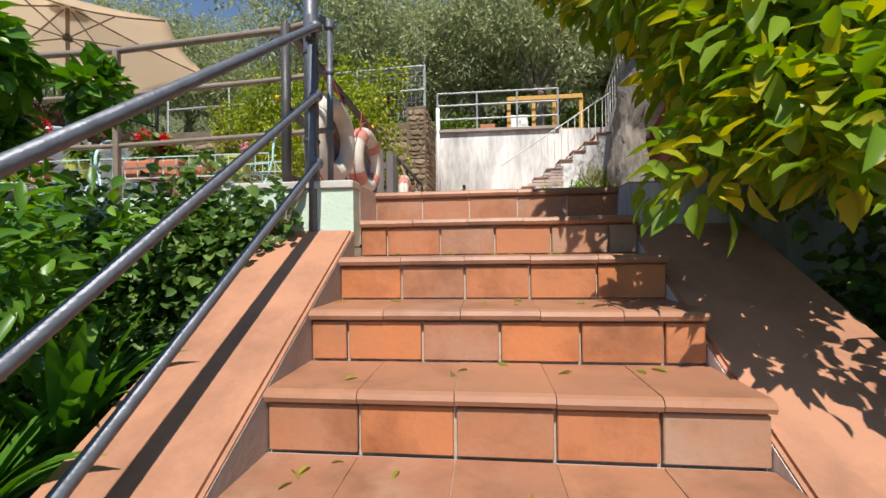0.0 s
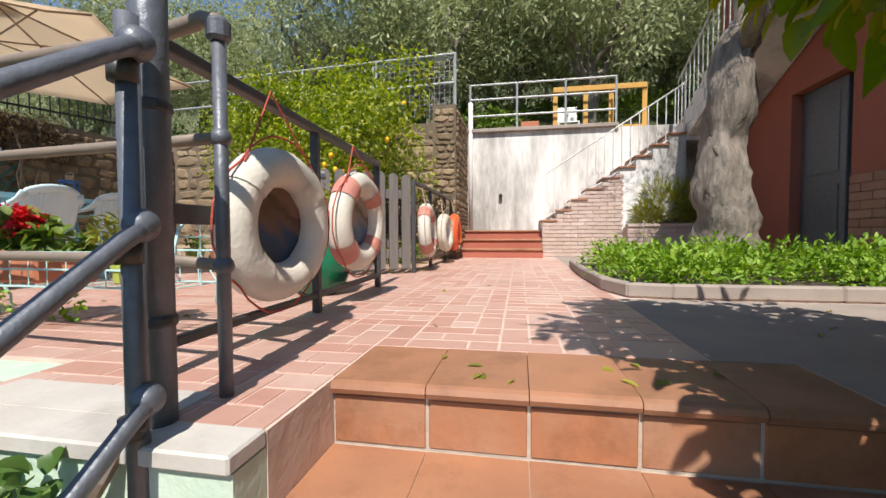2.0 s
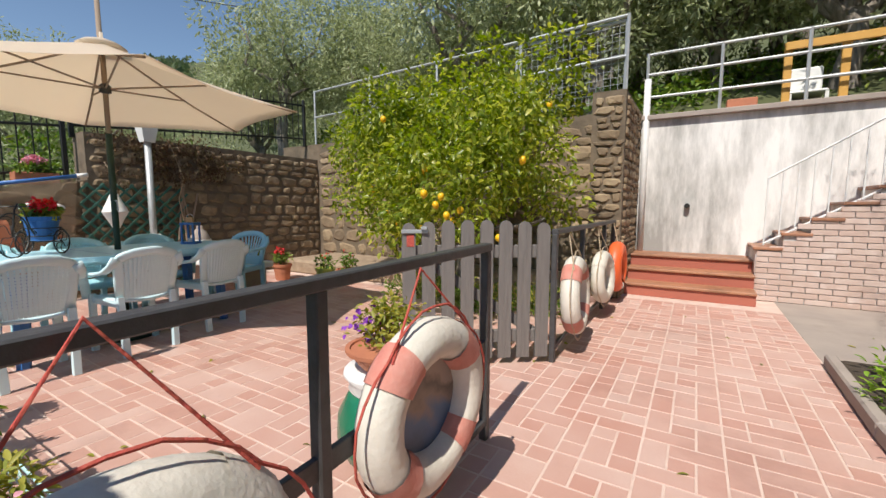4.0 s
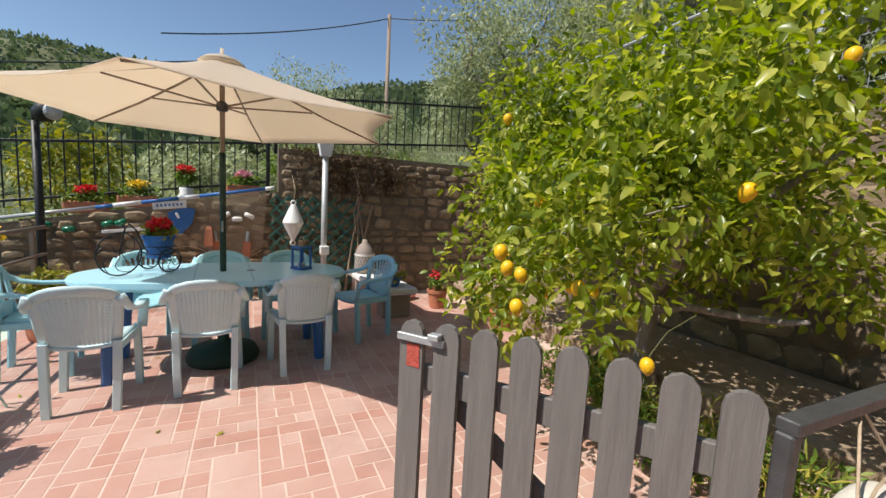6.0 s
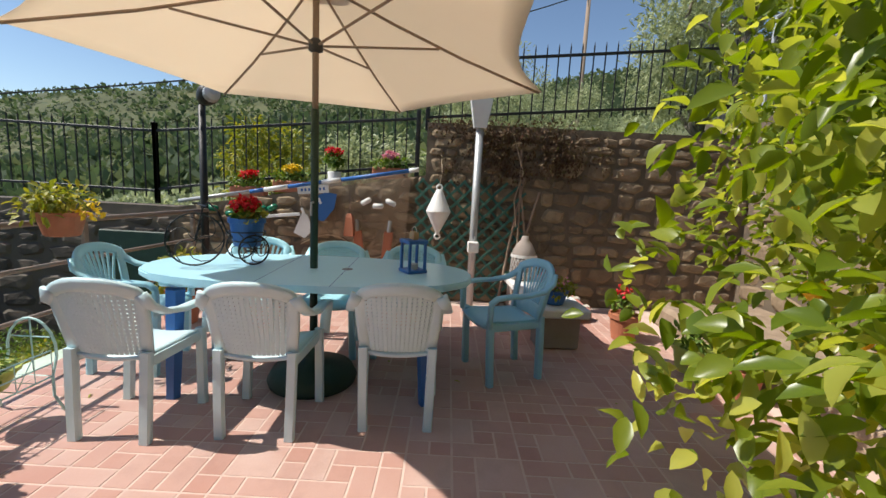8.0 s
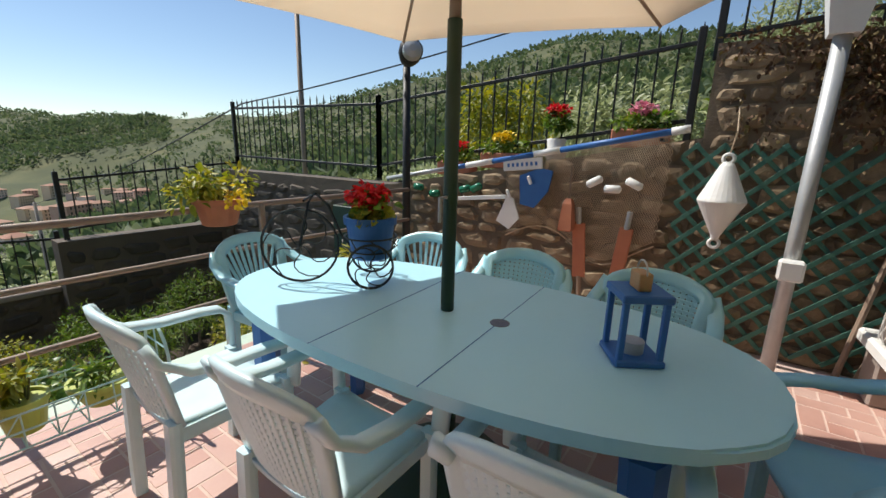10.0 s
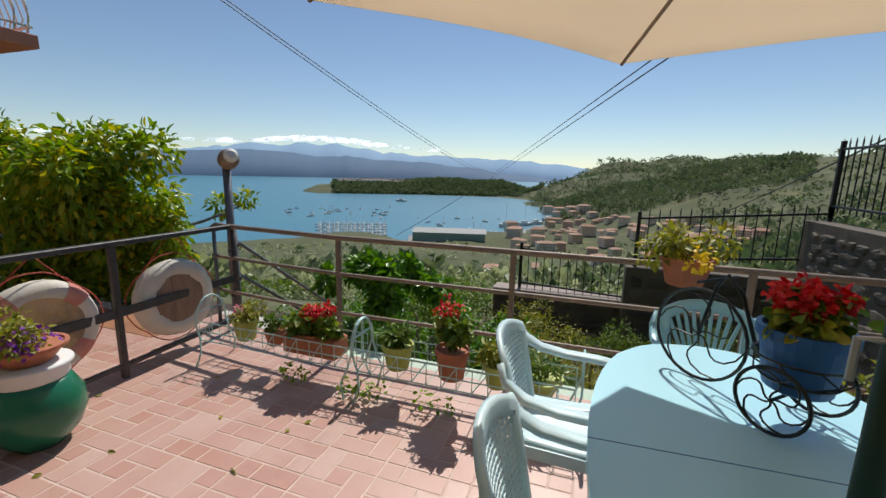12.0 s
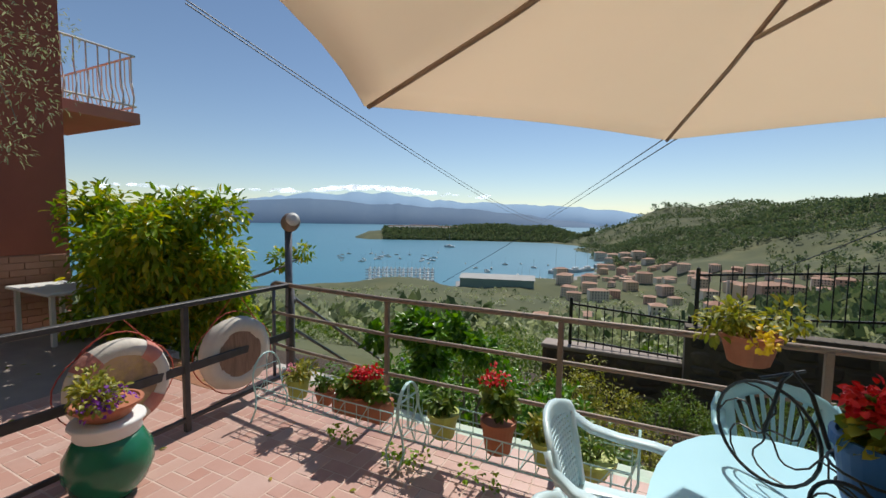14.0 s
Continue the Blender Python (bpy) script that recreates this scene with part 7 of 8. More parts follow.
# troughs on the sloping wall
for i, (y, m, fl) in enumerate(((3.35, "clay", "red_petal"), (3.85, "clay", "yellow_petal"), (4.35, "white_paint", "red_petal"), (5.0, "clay", "pink_petal"))):
    z = 0.94 + (y - 2.6) * 0.178
    t = thing("flower_trough", ("clay flower trough on the sloping wall top", "clay flower trough on the sloping wall top", "white pot with a red geranium on the wall top", "clay trough of pink flowers on the wall top")[i], "flower trough", at=pose(-6.16, y, z + 0.03), group="troughs on the wall")
    rng = np.random.default_rng(80 + i)
    if i == 2:
        part("pot", lathe(bmesh.new(), [(0.07, -0.05), (0.10, 0.02), (0.07, 0.06), (0.08, 0.12), (0.075, 0.13)], 20), M[m], t, smooth=True)
    else:
        part("trough", box(bmesh.new(), (-0.07, -0.2, -0.05), (0.07, 0.2, 0.09), bevel=0.012), M[m], t)
    h = 0.3 if i == 2 else 0.17
    pos, d = cloud(rng, 220, [((0, yy, h - 0.03), (0.09, 0.1, 0.08)) for yy in ((0,) if i == 2 else (-0.12, 0, 0.12))], 0.2)
    leafy("foliage", t, pos, d, 0.06, 0.03, M["shrub_leaf"], rng)
    pos, d = cloud(rng, 160, [((0, 0, h + 0.06), (0.08, 0.1, 0.04))], 0.2)
    leafy("blossom", t, pos, d, 0.035, 0.03, M[fl], rng)


# ---- upper terrace things seen over the white wall ----
of = thing("timber_screen", "ochre timber screen standing behind the white wall", "screen")
for x in (1.28, 1.85, 2.32):
    part("upright", bar(bmesh.new(), (x, 10.55, 2.34), (x, 10.55, 3.25), 0.05, 0.09), M["ochre_wood"], of)
for z in (2.42, 3.2):
    part("crossbar", bar(bmesh.new(), (1.24, 10.51, z), (2.95, 10.51, z), 0.04, 0.1), M["ochre_wood"], of)
part("upright", bar(bmesh.new(), (2.92, 10.55, 2.34), (2.92, 10.55, 3.25), 0.05, 0.09), M["ochre_wood"], of)
uc = thing("white_chair", "white plastic chair on the upper terrace", "chair", at=pose(1.6, 11.3, 2.3))
part("seat", box(bmesh.new(), (-0.22, -0.22, 0.4), (0.22, 0.22, 0.44), bevel=0.015), M["white_paint"], uc)
part("backrest", box(bmesh.new(), (-0.22, 0.2, 0.44), (0.22, 0.24, 0.85), bevel=0.02), M["white_paint"], uc)
for x in (-0.2, 0.2):
    for y in (-0.2, 0.2):
        part("leg", box(bmesh.new(), (x - 0.02, y - 0.02, 0), (x + 0.02, y + 0.02, 0.4)), M["white_paint"], uc)
part("roof_tile_stack", box(bmesh.new(), (0.62, 10.1, 2.402), (0.95, 10.38, 2.52), bevel=0.01), M["clay"], None)
bpy.data.objects["roof_tile_stack"].name = "clay_block"
tagged(bpy.data.objects["clay_block"], "faded clay block lying on the wall coping", "block")
pipe = thing("drain_pipe", "short dark pipe end in the white wall", "pipe", tube(bmesh.new(), [(0.24, 10.075, 1.12), (0.24, 9.98, 1.12)], 0.035, 12), M["black_iron"])
wd = thing("wall_downpipe", "white downpipe beside the stone pier", "pipe", tube(bmesh.new(), [(-0.33, 10.03, 0.47), (-0.33, 10.03, 2.9)], 0.045, 10), M["white_rail"], smooth=True)

# white table seen past the stairs
wt = thing("white_table", "white plastic garden table beyond the stairs", "table", at=pose(3.3, 3.3, 0.0))
part("tabletop", box(bmesh.new(), (-0.6, -0.3, 0.6), (0.5, 0.3, 0.64), bevel=0.015), M["white_paint"], wt)
for x in (-0.5, 0.4):
    for y in (-0.22, 0.22):
        part("leg", bar(bmesh.new(), (x, y, 0), (x, y, 0.6), 0.05), M["white_paint"], wt)


# ---- utility poles and cables ----
def utility_pole(x, y, z0, z1, mat, label):
    t = thing("utility_pole", label, "utility pole")
    part("shaft", tube(bmesh.new(), [(x, y, z0), (x, y, z1)], 0.15, 10, r2=0.1), M[mat], t, smooth=True)
    part("insulator", tube(bmesh.new(), [(x - 0.25, y, z1 - 0.2), (x + 0.25, y, z1 - 0.2)], 0.03, 6), M["galv"], t)
    return t


utility_pole(-24.0, 12.3, 0.0, 11.8, "old_wood", "weathered wooden utility pole on the slope")
utility_pole(-14.6, -10.5, -6, 7.4, "rail_rust", "wooden utility pole behind the fence")
utility_pole(-9.6, -34.0, -14, -3.0, "concrete", "concrete utility pole below the garden")


def cable(name, p, q, sag, r, label):
    p, q = Vector(p), Vector(q)
    pts = [p.lerp(q, k / 14) - Vector((0, 0, sag * 4 * (k / 14) * (1 - k / 14))) for k in range(15)]
    return thing(name, label, "cable", tube(bmesh.new(), pts, r, 5), M["cable"], group="overhead cables")


for dz, dx in ((0, 0), (0.1, 0.05)):
    cable("overhead_cable", (4.24 + dx, 0.92, 5.33 + dz), (11.84, -62.5, 1.1 + dz * 5), 0.8, 0.013, "thin twin cable running down from the house")
    cable("overhead_cable", (-5.94 + dx, 3.5, 3.61 + dz), (11.84, -62.5, 1.1 + dz * 5), 0.0, 0.013, "thin twin cable running over the terrace")
cable("overhead_cable", (11.84, -62.5, 1.1), (29.4, -61.7, -10.0), 0.2, 0.04, "cable running on towards the harbour")
cable("overhead_cable", (-12.5, 4.0, 4.6), (-8.57, -4.7, 2.27), 0.15, 0.018, "pale service cable crossing beyond the fence")
cable("overhead_cable", (-8.57, -4.7, 2.27), (-9.6, -34.0, -3.1), 0.3, 0.02, "pale service cable crossing beyond the fence")
cable("overhead_cable", (-24.0, 12.3, 11.6), (-20.3, 1.95, 7.4), 0.3, 0.03, "cable between the utility poles")
cable("overhead_cable", (-24.0, 12.3, 11.6), (-14, 24, 12.0), 0.6, 0.03, "cable between the utility poles")


def polar(yaw, r):
    a = radians(yaw)
    x, y = HOME[0] - math.sin(a) * r, HOME[1] + math.cos(a) * r
    return x, y, land(x, y)


# ---- woods and scrub on the hills ----
def woods(name, label, seed, n, yaw0, yaw1, r0, r1, size, cards, mat, card=0.5, keep=lambda x, y, z, r, yaw: True):
    rng = np.random.default_rng(seed)
    P, D, W = [], [], []
    made = 0
    while made < n:
        yaw = rng.uniform(yaw0, yaw1)
        r = math.sqrt(rng.uniform((r0 / r1) ** 1.2, 1.0)) * r1 if r1 / r0 < 8 else r0 * (r1 / r0) ** rng.random()
        x, y, z = polar(yaw, r)
        made += 1
        if z < SEA + 0.4 or not keep(x, y, z, r, yaw):
            continue
        s = size * (0.5 + rng.random())
        for k in range(cards):
            d = rng.normal(0, 1, 3)
            d[2] = abs(d[2])
            d /= np.linalg.norm(d)
            P.append((x + d[0] * s * 0.5, y + d[1] * s * 0.5, z + d[2] * s * 0.75 - s * 0.1))
            D.append(d * 1.0 + np.array([0, 0, 0.2]))
            W.append(s)
    t = thing(name, label, "woods", kind="stuff")
    rng2 = np.random.default_rng(seed + 1)
    W = np.array(W)
    leafy("tree_mass", t, P, D, W * card, W * card * 0.75, mat, rng2, spread=0.5, droop=0.1, simple=True)
    return t


def clear_of_town(x, y, z, r, yaw):
    return not (160 < yaw < 192 and 330 < r < 620 and z < -0.09 * r and noise.noise(Vector((x * 0.02, y * 0.02, 0))) > -0.25)


woods("hill_woods", "dense dark green woods on the hillsides", 61, 7500, 62, 168, 90, 1150, 5.0, 14, M["wood_far"], 0.5, clear_of_town)
woods("hill_woods", "dark green woods on the low ridge", 62, 3000, 158, 190, 500, 1250, 7.0, 10, M["wood_far"], 0.5, clear_of_town)
woods("headland_woods", "dark green woods on the headland", 63, 9000, 185, 214, 1130, 1480, 10.0, 8, M["wood_far"])
woods("headland_woods", "dark green woods on the shore of the headland", 66, 6500, 186, 214, 1060, 1300, 9.0, 8, M["wood_far"])
woods("hill_woods", "green woods above the town", 69, 3500, 158, 186, 420, 900, 6.0, 10, M["wood_far"], 0.5, clear_of_town)
woods("hillside_scrub", "olive and scrub on the slope below the garden", 64, 260, 150, 262, 14, 45, 1.3, 220, M["olive_leaf"], 0.13, lambda x, y, z, r, yaw: y < -5)
woods("hillside_scrub", "green bushes on the slope below the garden", 65, 130, 150, 262, 14, 45, 1.3, 200, M["shrub_leaf"], 0.15, lambda x, y, z, r, yaw: y < -5)
woods("hillside_scrub", "olive trees on the slope below the garden", 70, 1300, 150, 262, 42, 345, 3.4, 36, M["olive_leaf"], 0.3)
woods("hillside_scrub", "dark trees on the slope below the garden", 71, 500, 150, 262, 42, 345, 4.0, 36, M["wood_far"], 0.3)
woods("valley_scrub", "olive trees across the near valley", 66, 150, 62, 152, 14, 40, 1.4, 200, M["olive_leaf"], 0.13, lambda x, y, z, r, yaw: x < -11)
woods("valley_scrub", "olive trees across the near valley", 72, 900, 62, 152, 38, 130, 3.0, 40, M["olive_leaf"], 0.28)


# ---- town on the shore ----
def house_proto(w, d, h, label, flat=False):
    t = thing("town_house", label, "house", group="houses of the town", at=pose(0, 0, -300))
    part("house_wall", box(bmesh.new(), (-w / 2, -d / 2, -6), (w / 2, d / 2, h)), M["house_wall"], t)
    bm = bmesh.new()
    if flat:
        box(bm, (-w / 2 - 0.2, -d / 2 - 0.2, h + 0.004), (w / 2 + 0.2, d / 2 + 0.2, h + 0.5))
    else:
        o = 0.5
        a = [bm.verts.new(c) for c in ((-w / 2 - o, -d / 2 - o, h), (w / 2 + o, -d / 2 - o, h), (w / 2 + o, d / 2 + o, h), (-w / 2 - o, d / 2 + o, h))]
        rl = max(0.5, w / 2 - d / 2)
        e = [bm.verts.new((-rl, 0, h + d * 0.2)), bm.verts.new((rl, 0, h + d * 0.2))]
        for f in ((a[0], a[1], e[1], e[0]), (a[2], a[3], e[0], e[1]), (a[1], a[2], e[1]), (a[3], a[0], e[0]), (a[3], a[2], a[1], a[0])):
            bm.faces.new(f)
    part("roof", bm, M["roof"], t)
    bm0 = box(bmesh.new(), (-0.55, -0.12, -0.8), (0.55, 0.12, 0.8))
    me = mesh_from("window", bm0, M["dark_glass"])
    for s in (1, -1):
        z = 2.0
        while z < h - 1:
            x = -w / 2 + 1.8
            while x < w / 2 - 1:
                o = new("window", me)
                o.parent = t
                o.location = (x, s * d / 2, z)
                x += 3.0
            z += 3.2
    return t


hp = [house_proto(14, 10, 10, "ochre town house with a tiled roof"), house_proto(20, 11, 13, "salmon apartment house with a tiled roof"), house_proto(10, 9, 7, "small pale house with a tiled roof"), house_proto(16, 12, 6, "low pale building with a flat roof", True)]
rng = np.random.default_rng(67)
used = [False] * 4
places = []
tries = 0
while len(places) < 90 and tries < 6000:
    tries += 1
    yaw = rng.uniform(161, 190)
    r = rng.uniform(300, 640)
    x, y, z = polar(yaw, r)
    if z < SEA + 1.2 or any((x - a) ** 2 + (y - b) ** 2 < 330 for a, b in places):
        continue
    if z > -0.09 * r or (r < 360 and rng.random() < 0.6):
        continue
    places.append((x, y))
    k = int(rng.integers(0, 4))
    m = pose(x, y, z, 0, 0, float(rng.uniform(-30, 30)) + 15) @ Matrix.Scale(float(rng.uniform(0.6, 0.85)), 4)
    if not used[k]:
        hp[k].matrix_basis = m
        used[k] = True
    else:
        copy_thing(hp[k], m)
for yaw, r in ((183.5, 660), (185, 690), (182, 640), (180.5, 620)):
    x, y, z = polar(yaw, r)
    copy_thing(hp[1 if yaw < 187 else 0], pose(x, y, max(z, SEA + 2), 0, 0, 20))
for yaw, r in ((172, 190), (186, 150), (178, 210), (192, 170)):
    x, y, z = polar(yaw, r)
    copy_thing(hp[2], pose(x, y, z, 0, 0, 10))

# fort on the headland tip
t = thing("fort", "long pale stone fort on the tip of the headland", "fort")
for yaw0, yaw1, h in ((203, 206.5, 7), (206.5, 210.5, 10), (210.5, 213.5, 8)):
    a, b = polar(yaw0, 1330), polar(yaw1, 1330)
    p, q = Vector((a[0], a[1], SEA + 20)), Vector((b[0], b[1], SEA + 20))
    w = part("fort_wall", bar(bmesh.new(), p + Vector((0, 0, h / 2)), q + Vector((0, 0, h / 2)), 40, h + 18), M["house_wall"], t)
    part("fort_roof", bar(bmesh.new(), p + Vector((0, 0, h + 10)), q + Vector((0, 0, h + 10)), 30, 2.5), M["roof"], t)

# harbour: shed, quays, boats
x, y, z = polar(198.2, 375)
shed = thing("harbour_shed", "long green industrial shed with grey roofs", "shed", at=pose(x, y, SEA + 1.0, 0, 0, 14))
part("shed_wall", box(bmesh.new(), (-32, -16, -3), (32, 16, 9)), M["shed_green"], shed)
for k in (-1, 1):
    bm = bmesh.new()
    a = [bm.verts.new(c) for c in ((-33, 16 * k, 9), (33, 16 * k, 9), (33, 0, 11.5), (-33, 0, 11.5), (-33, 16 * k, 8.6), (33, 16 * k, 8.6))]
    bm.faces.new((a[0], a[1], a[2], a[3]))
    bm.faces.new((a[0], a[4], a[5], a[1]))
    part("shed_roof", bm, M["shed_roof"], shed)
bm = bmesh.new()
pts = [polar(yw, rr) for yw, rr in ((204, 360), (191, 362), (188, 400), (183, 470), (182, 540), (184, 560), (188, 470), (193, 425), (204, 400))]
plate(bm, [(p[0], p[1]) for p in pts], SEA - 2, SEA + 1.2)
quay = thing("quay", "pale concrete harbour quay", "quay", bm, M["road_grey"], kind="structure")
for k in range(5):
    a, b = polar(207, 405 + 22 * k), polar(216.5, 400 + 24 * k)
    thing("pontoon", "floating grey pontoon of the marina", "pontoon", bar(bmesh.new(), (a[0], a[1], SEA + 0.3), (b[0], b[1], SEA + 0.3), 2.5, 0.8), M["road_grey"], group="marina pontoons")


def boat_proto(L, mast, label):
    t = thing("boat", label, "boat", at=pose(0, 0, -300), group="boats in the bay")
    bm = bmesh.new()
    rows = []
    for i in range(9):
        s = i / 8
        w = L * 0.16 * math.sin(math.pi * min(0.97, 0.28 + 0.72 * s)) ** 0.7
        xx = -L / 2 + L * s
        rows.append([bm.verts.new((xx, -w, L * 0.13 + 0.05 * L * s)), bm.verts.new((xx, -w * 0.6, -0.2)), bm.verts.new((xx, w * 0.6, -0.2)), bm.verts.new((xx, w, L * 0.13 + 0.05 * L * s))])
    for a, b in zip(rows, rows[1:]):
        for j in range(4):
            k = (j + 1) % 4
            bm.faces.new((a[j], a[k], b[k], b[j]))
    bm.faces.new(rows[0])
    part("hull", bm, M["white_paint"], t)
    part("cabin", box(bmesh.new(), (-L * 0.15, -L * 0.09, L * 0.12), (L * 0.18, L * 0.09, L * 0.25), bevel=0.1), M["white_rail"], t)
    if mast:
        part("mast", bar(bmesh.new(), (0, 0, L * 0.12), (0, 0, L * 1.2), 0.12 + L * 0.004), M["galv"], t)
    return t


bps = [boat_proto(9, True, "white sailing boat moored in the bay"), boat_proto(7, False, "small white motor boat moored in the bay"), boat_proto(24, True, "large white yacht at the quay")]
rng = np.random.default_rng(68)
count = [0, 0, 0]


def put_boat(k, yaw, r, turn):
    x, y, _ = polar(yaw, r)
    m = pose(x, y, SEA + 0.15, 0, 0, turn)
    if count[k] == 0:
        bps[k].matrix_basis = m
    else:
        copy_thing(bps[k], m)
    count[k] += 1


for k in range(5):
    for j in range(16):
        put_boat(0 if (j + k) % 3 == 0 else 1, 207.3 + 0.57 * j, 411 + 22 * k + (0.8 * j) * k * 0.2, 110 + 180 * (j % 2))
for j in range(34):
    put_boat(int(rng.random() < 0.5), float(rng.uniform(206, 222)), float(rng.uniform(560, 760)), float(rng.uniform(0, 360)))
for j in range(22):
    put_boat(int(rng.random() < 0.5), float(rng.uniform(187, 203)), float(rng.uniform(428, 600)) if j % 2 else 440, float(rng.uniform(0, 360)))
for yaw, r in ((186.5, 540), (188, 520), (190.5, 500), (185, 590)):
    put_boat(2, yaw, r, 60)
put_boat(2, 205, 900, 10)


# ---- floor tiles: square tiles moulded as small bricks ----
TS = 0.331
U = TS / 3
PIN = [(0, 0, 2, 1), (2, 0, 3, 2), (1, 2, 3, 3), (0, 1, 1, 3), (1, 1, 2, 2)]
HALF = [(0, 0, 1, 1), (1, 0, 3, 1), (0, 1, 2, 3), (2, 1, 3, 2), (2, 2, 3, 3)]
ROWS = [(0, 0, 2, 1), (2, 0, 3, 1), (0, 1, 1, 2), (1, 1, 3, 2), (0, 2, 2, 3), (2, 2, 3, 3)]


def tile_mesh(pattern):
    bm = bmesh.new()
    for x0, y0, x1, y1 in pattern:
        g = 0.0042
        lo = (x0 * U + g - TS / 2, y0 * U + g - TS / 2)
        hi = (x1 * U - g - TS / 2, y1 * U - g - TS / 2)
        c = 0.002
        a = [bm.verts.new((x, y, -0.0045)) for x, y in ((lo[0], lo[1]), (hi[0], lo[1]), (hi[0], hi[1]), (lo[0], hi[1]))]
        b = [bm.verts.new((x, y, 0.0)) for x, y in ((lo[0] + c, lo[1] + c), (hi[0] - c, lo[1] + c), (hi[0] - c, hi[1] - c), (lo[0] + c, hi[1] - c))]
        bm.faces.new(b)
        for i in range(4):
            j = (i + 1) % 4
            bm.faces.new((a[i], a[j], b[j], b[i]))
    return bm


tile_me = [mesh_from("floor_tile", tile_mesh(p), M["floor_tile"]) for p in (PIN, HALF, ROWS)]
rng = random.Random(9)
far = bmesh.new()
cells = []
for i in range(-17, 5):
    for j in range(-1, 22):
        x, y = RX + 0.17 + TS * i, 3.29 + TS * j
        if x < -5.83 or (x > 1.03) or y > 9.9:
            continue
        if j < 0 and not (-0.75 < x < 0.1):
            continue
        if x > 0.1 and y < 3.55:
            continue
        if y > 8.85 and x > -0.55:
            continue
        if y > 8.8:
            continue
        if y > 7.75 and -5.7 < x < -0.7:
            continue
        cells.append((x, y))
cells.sort(key=lambda c: (c[0] + 1.6) ** 2 * 0.5 + (c[1] - 4.6) ** 2)
for k, (x, y) in enumerate(cells):
    p, turn = rng.randrange(3), 90 * rng.randrange(4)
    m = Matrix.Translation((x, y, rng.uniform(-0.0012, 0.0))) @ Matrix.Rotation(radians(turn), 4, "Z")
    if x > -0.1 and y < 3.55:
        # cut tiles beside the head of the stairs
        m = Matrix.Translation((-0.03, y, 0.0)) @ Matrix.Scale(0.66, 4, (1, 0, 0))
    if k < 300:
        o = new("floor_tile", tile_me[p])
        o.parent = floor
        o.matrix_basis = m
    else:
        merge(far, tile_mesh((PIN, HALF, ROWS)[p]), m)
ft = part("floor_tile_field", far, M["floor_tile"], floor)
tagged(ft, kind="stuff")

# ---- bricks on the planter and stair face ----
def brick_face(parent, u0, u1, z0, z1, place, mat, bw=0.235, bh=0.066, thick=0.022, top=None, limit=300):
    """Courses of clad bricks on an upright face; place(u, z) gives the pose of a brick's left lower corner."""
    full = bmesh.new()
    box(full, (0.004, -thick, 0.004), (bw - 0.004, -0.001, bh - 0.004), bevel=0.004)
    me = mesh_from("brick", full, mat)
    n = 0
    row = 0
    z = z0
    while z + bh <= z1 + 0.01:
        u = u0 - (bw / 2 if row % 2 else 0)
        while u < u1 - 0.02:
            a, b = max(u, u0), min(u + bw, u1)
            if b - a > 0.05 and (top is None or z + bh < top((a + b) / 2)) and n < limit:
                o = new("brick", me)
                o.parent = parent
                o.matrix_basis = place(a, z)
                o.scale.x = (b - a) / bw
                n += 1
            u += bw
        z += bh
        row += 1


brick_face(planter, 2.30, 3.98, 0.0, 0.46, lambda u, z: pose(u, 9.119, z), M["brick"])
for k in range(7):
    o = new("coping_brick", mesh_from("coping_brick", box(bmesh.new(), (0.004, 0.0, 0.0), (0.236, 0.2, 0.05), bevel=0.006), M["brick"]) if k == 0 else cop_me)
    cop_me = o.data
    o.parent = planter
    o.location = (2.30 + 0.24 * k, 9.095, 0.503)
brick_face(flight, 0.985, 2.30, 0.0, 1.4, lambda u, z: pose(u, 9.419, z), M["brick"], top=lambda u: 0.465 + 0.77 * (u - 0.98) + 0.10)
brick_face(base_wall, 2.86, 7.09, -0.0, 0.99, lambda u, z: pose(3.999, 7.09 + 2.86 - u, z, 0, 0, -90), M["brick_red"], 0.30, 0.09, limit=290)


# ---- rubble stones on the old walls ----
def stone_mesh(seed, w, h, t):
    rng = random.Random(seed)
    bm = bmesh.new()
    n = 9
    out, inn = [], []
    for k in range(n):
        a = 2 * math.pi * k / n
        q = 0.72 + 0.34 * rng.random()
        cx, cz = math.copysign(abs(math.cos(a)) ** 0.6, math.cos(a)), math.copysign(abs(math.sin(a)) ** 0.6, math.sin(a))
        out.append(bm.verts.new((cx * w / 2 * q, 0.0, cz * h / 2 * q)))
        inn.append(bm.verts.new((cx * w / 2 * q * 0.72, -t * (0.8 + 0.4 * rng.random()), cz * h / 2 * q * 0.72)))
    c = bm.verts.new((0, -t * 1.15, 0))
    for k in range(n):
        j = (k + 1) % n
        bm.faces.new((out[j], out[k], inn[k], inn[j]))
        bm.faces.new((inn[j], inn[k], c))
    bmesh.ops.recalc_face_normals(bm, faces=bm.faces[:])
    return bm


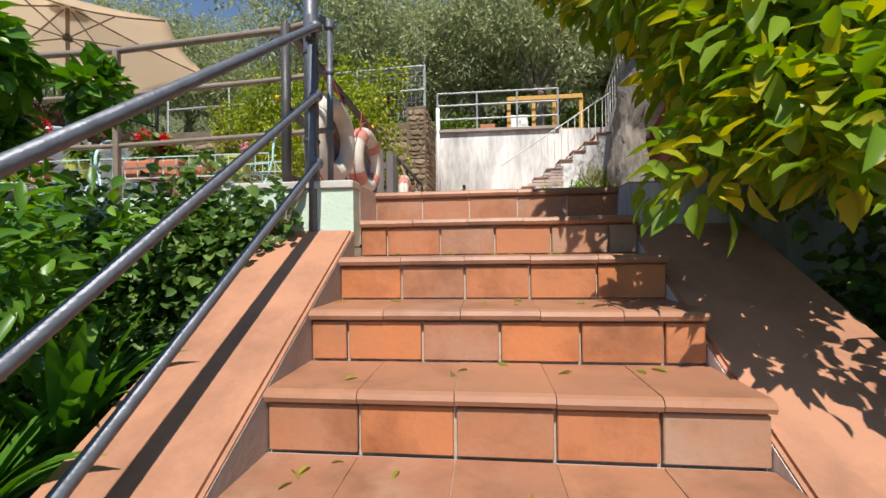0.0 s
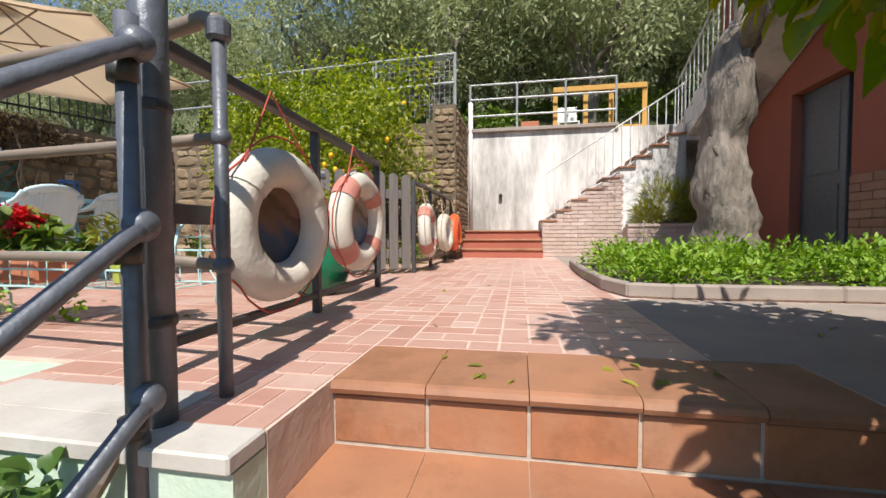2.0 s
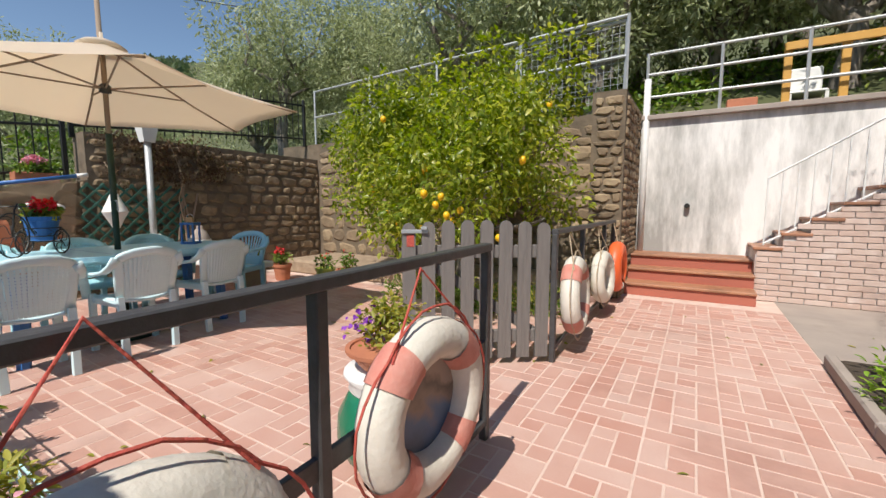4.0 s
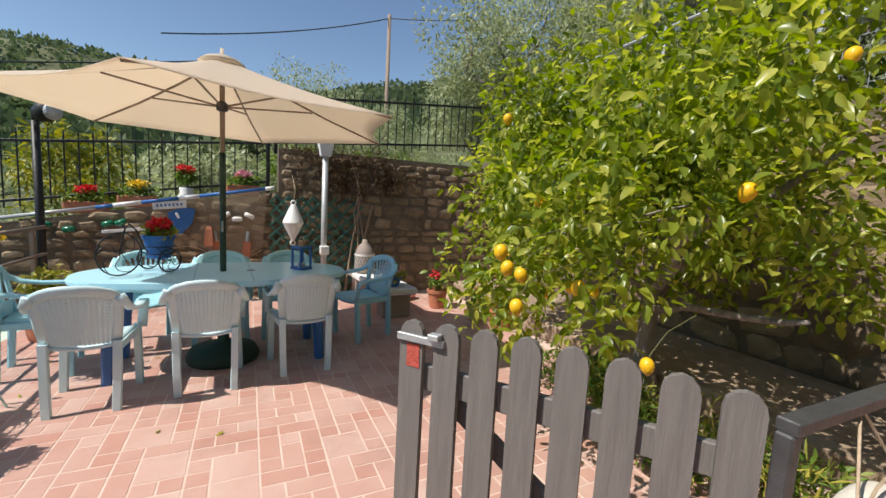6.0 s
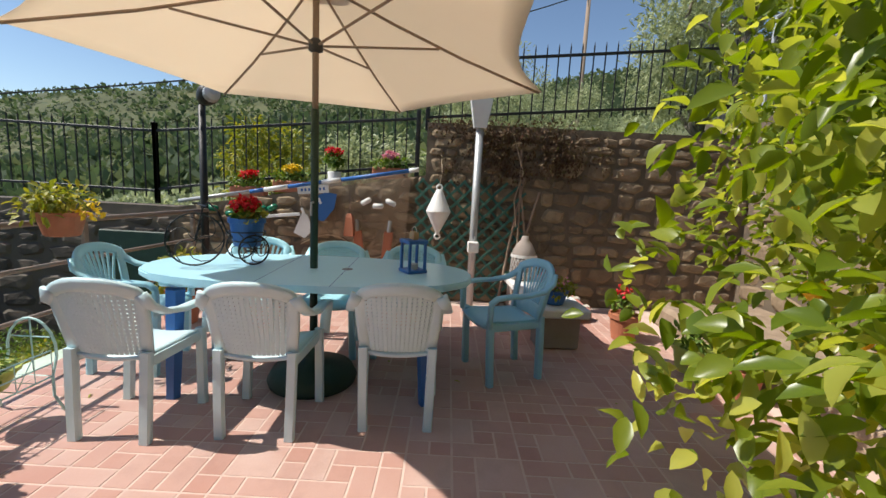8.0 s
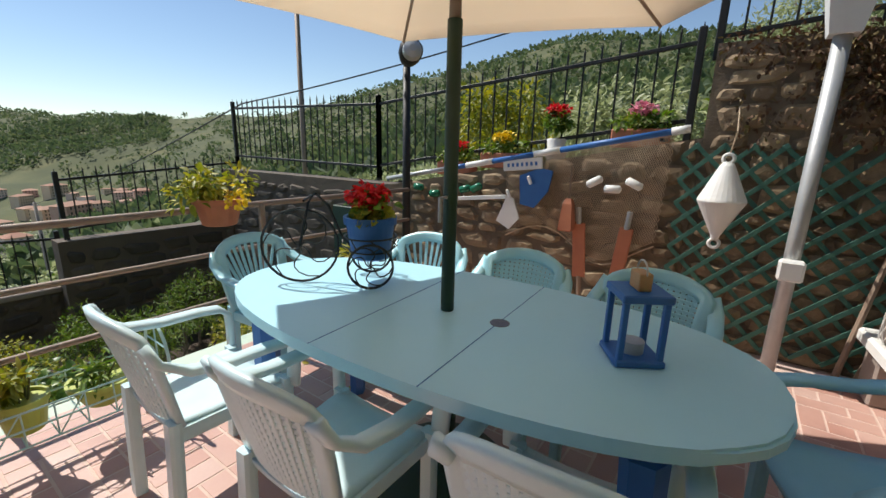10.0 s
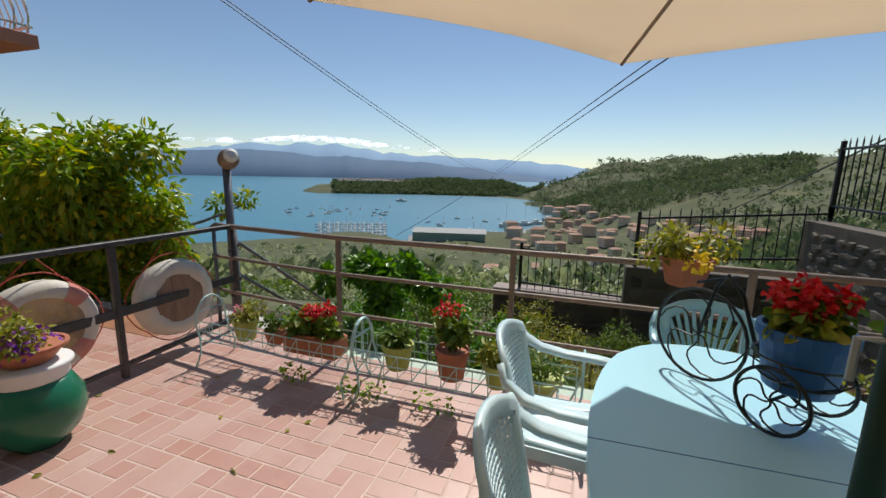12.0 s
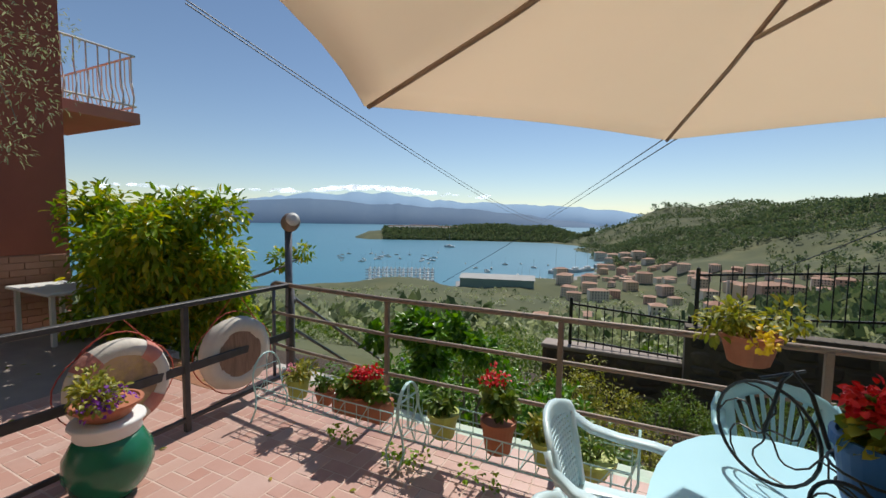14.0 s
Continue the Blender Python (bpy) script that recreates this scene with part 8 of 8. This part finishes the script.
def stone_field(parent, u0, u1, z0, z1, place, mat, seed, cw=0.26, chh=0.15, top=None, limit=280, t=0.022):
    """Uneven courses of rubble stones on an upright face."""
    rng = random.Random(seed)
    mes = [mesh_from("stone", stone_mesh(seed * 10 + k, 1.0, 1.0, 1.0), mat) for k in range(6)]
    z = z0
    n = 0
    while z < z1 - 0.03:
        h = chh * rng.uniform(0.6, 1.35)
        u = u0 + rng.uniform(0, 0.05)
        while u < u1 - 0.05:
            w = min(cw * rng.uniform(0.5, 1.5), u1 - u)
            if (top is None or z + h * 0.8 < top(u + w / 2)) and z + h * 0.8 < z1 + 0.03 and n < limit and w > 0.05:
                o = new("stone", mes[rng.randrange(6)])
                o.parent = parent
                o.matrix_basis = place(u + w / 2, z + h / 2 + rng.uniform(-0.01, 0.01)) @ Matrix.Rotation(radians(rng.uniform(-7, 7)), 4, "Y")
                o.scale = (w * 0.98, t, h * 0.98)
                n += 1
            u += w
        z += h


M["stone_obj"] = material("stone_obj", (0.12, 0.085, 0.055), (0.27, 0.195, 0.12), 7, 0.95, 0.8, obj=0.55, c=(0.42, 0.32, 0.2), stain=0.4)
M["dark_stone_obj"] = material("dark_stone_obj", (0.05, 0.042, 0.034), (0.11, 0.09, 0.07), 6, 0.9, 0.6, obj=0.6, c=(0.20, 0.16, 0.12))
stone_field(wall_west, 5.44, 9.04, 0.0, 1.97, lambda u, z: pose(-5.998, u, z, 0, 0, 90), M["stone_obj"], 3)
stone_field(wall_west_low, 2.62, 5.40, -0.05, 1.4, lambda u, z: pose(-5.998, u, z, 0, 0, 90), M["stone_obj"], 4, top=lambda u: 0.92 + (u - 2.6) * 0.178, cw=0.24, chh=0.13)
stone_field(wall_nw, -5.98, -0.80, 0.2, 2.28, lambda u, z: pose(u, 9.048, z), M["stone_obj"], 5, cw=0.36, chh=0.2)
stone_field(pillar, -0.77, -0.41, 0.0, 2.44, lambda u, z: pose(u, 8.618, z), M["stone_obj"], 6, cw=0.2, chh=0.1)
stone_field(pillar, 8.64, 9.98, 0.0, 2.44, lambda u, z: pose(-0.403, u, z, 0, 0, 90), M["stone_obj"], 7, cw=0.24, chh=0.1, limit=160)
stone_field(wall_sw2, -0.70, 2.58, -1.2, 0.9, lambda u, z: pose(-6.0, u, z, 0, 0, 90), M["dark_stone_obj"], 8, cw=0.34, chh=0.17, limit=220)
stone_field(wall_sw, -5.98, -3.92, -1.2, 0.12, lambda u, z: pose(-3.92 - 5.98 - u, -0.718, z, 0, 0, 180), M["dark_stone_obj"], 9, cw=0.34, chh=0.17, limit=150)
stone_field(wall_low, -3.88, -1.92, -1.2, -0.54, lambda u, z: pose(-1.92 - 3.88 - u, -0.948, z, 0, 0, 180), M["dark_stone_obj"], 10, cw=0.34, chh=0.17, limit=120)
bm = bmesh.new()
box(bm, (-3.898, -1.3, -0.518), (-1.88, -0.92, -0.45), bevel=0.012)
thing("trim", "pale stone coping of the low garden wall", "coping", bm, M["concrete"], kind="structure")


# ---- small things: fallen leaves ----
rng = np.random.default_rng(91)
t = thing("leaf_litter", "fallen leaves scattered on the steps and paving", "fallen leaves", kind="stuff")
P, D = [], []
for k in range(46):
    i = int(rng.integers(0, 6))
    P.append((rng.uniform(XL + 0.03, XR - 0.05), stair_y(i) + rng.uniform(0.03, 0.24), -RISER * i + 0.005))
    D.append((rng.normal(), rng.normal(), 0.0))
for k in range(70):
    P.append((rng.uniform(-5, 3.6), rng.uniform(3.6, 8.4), 0.005))
    D.append((rng.normal(), rng.normal(), 0.0))
leafy("leaves", t, P, D, 0.05, 0.02, M["yellow_leaf"], rng, spread=0.02, droop=0.0)
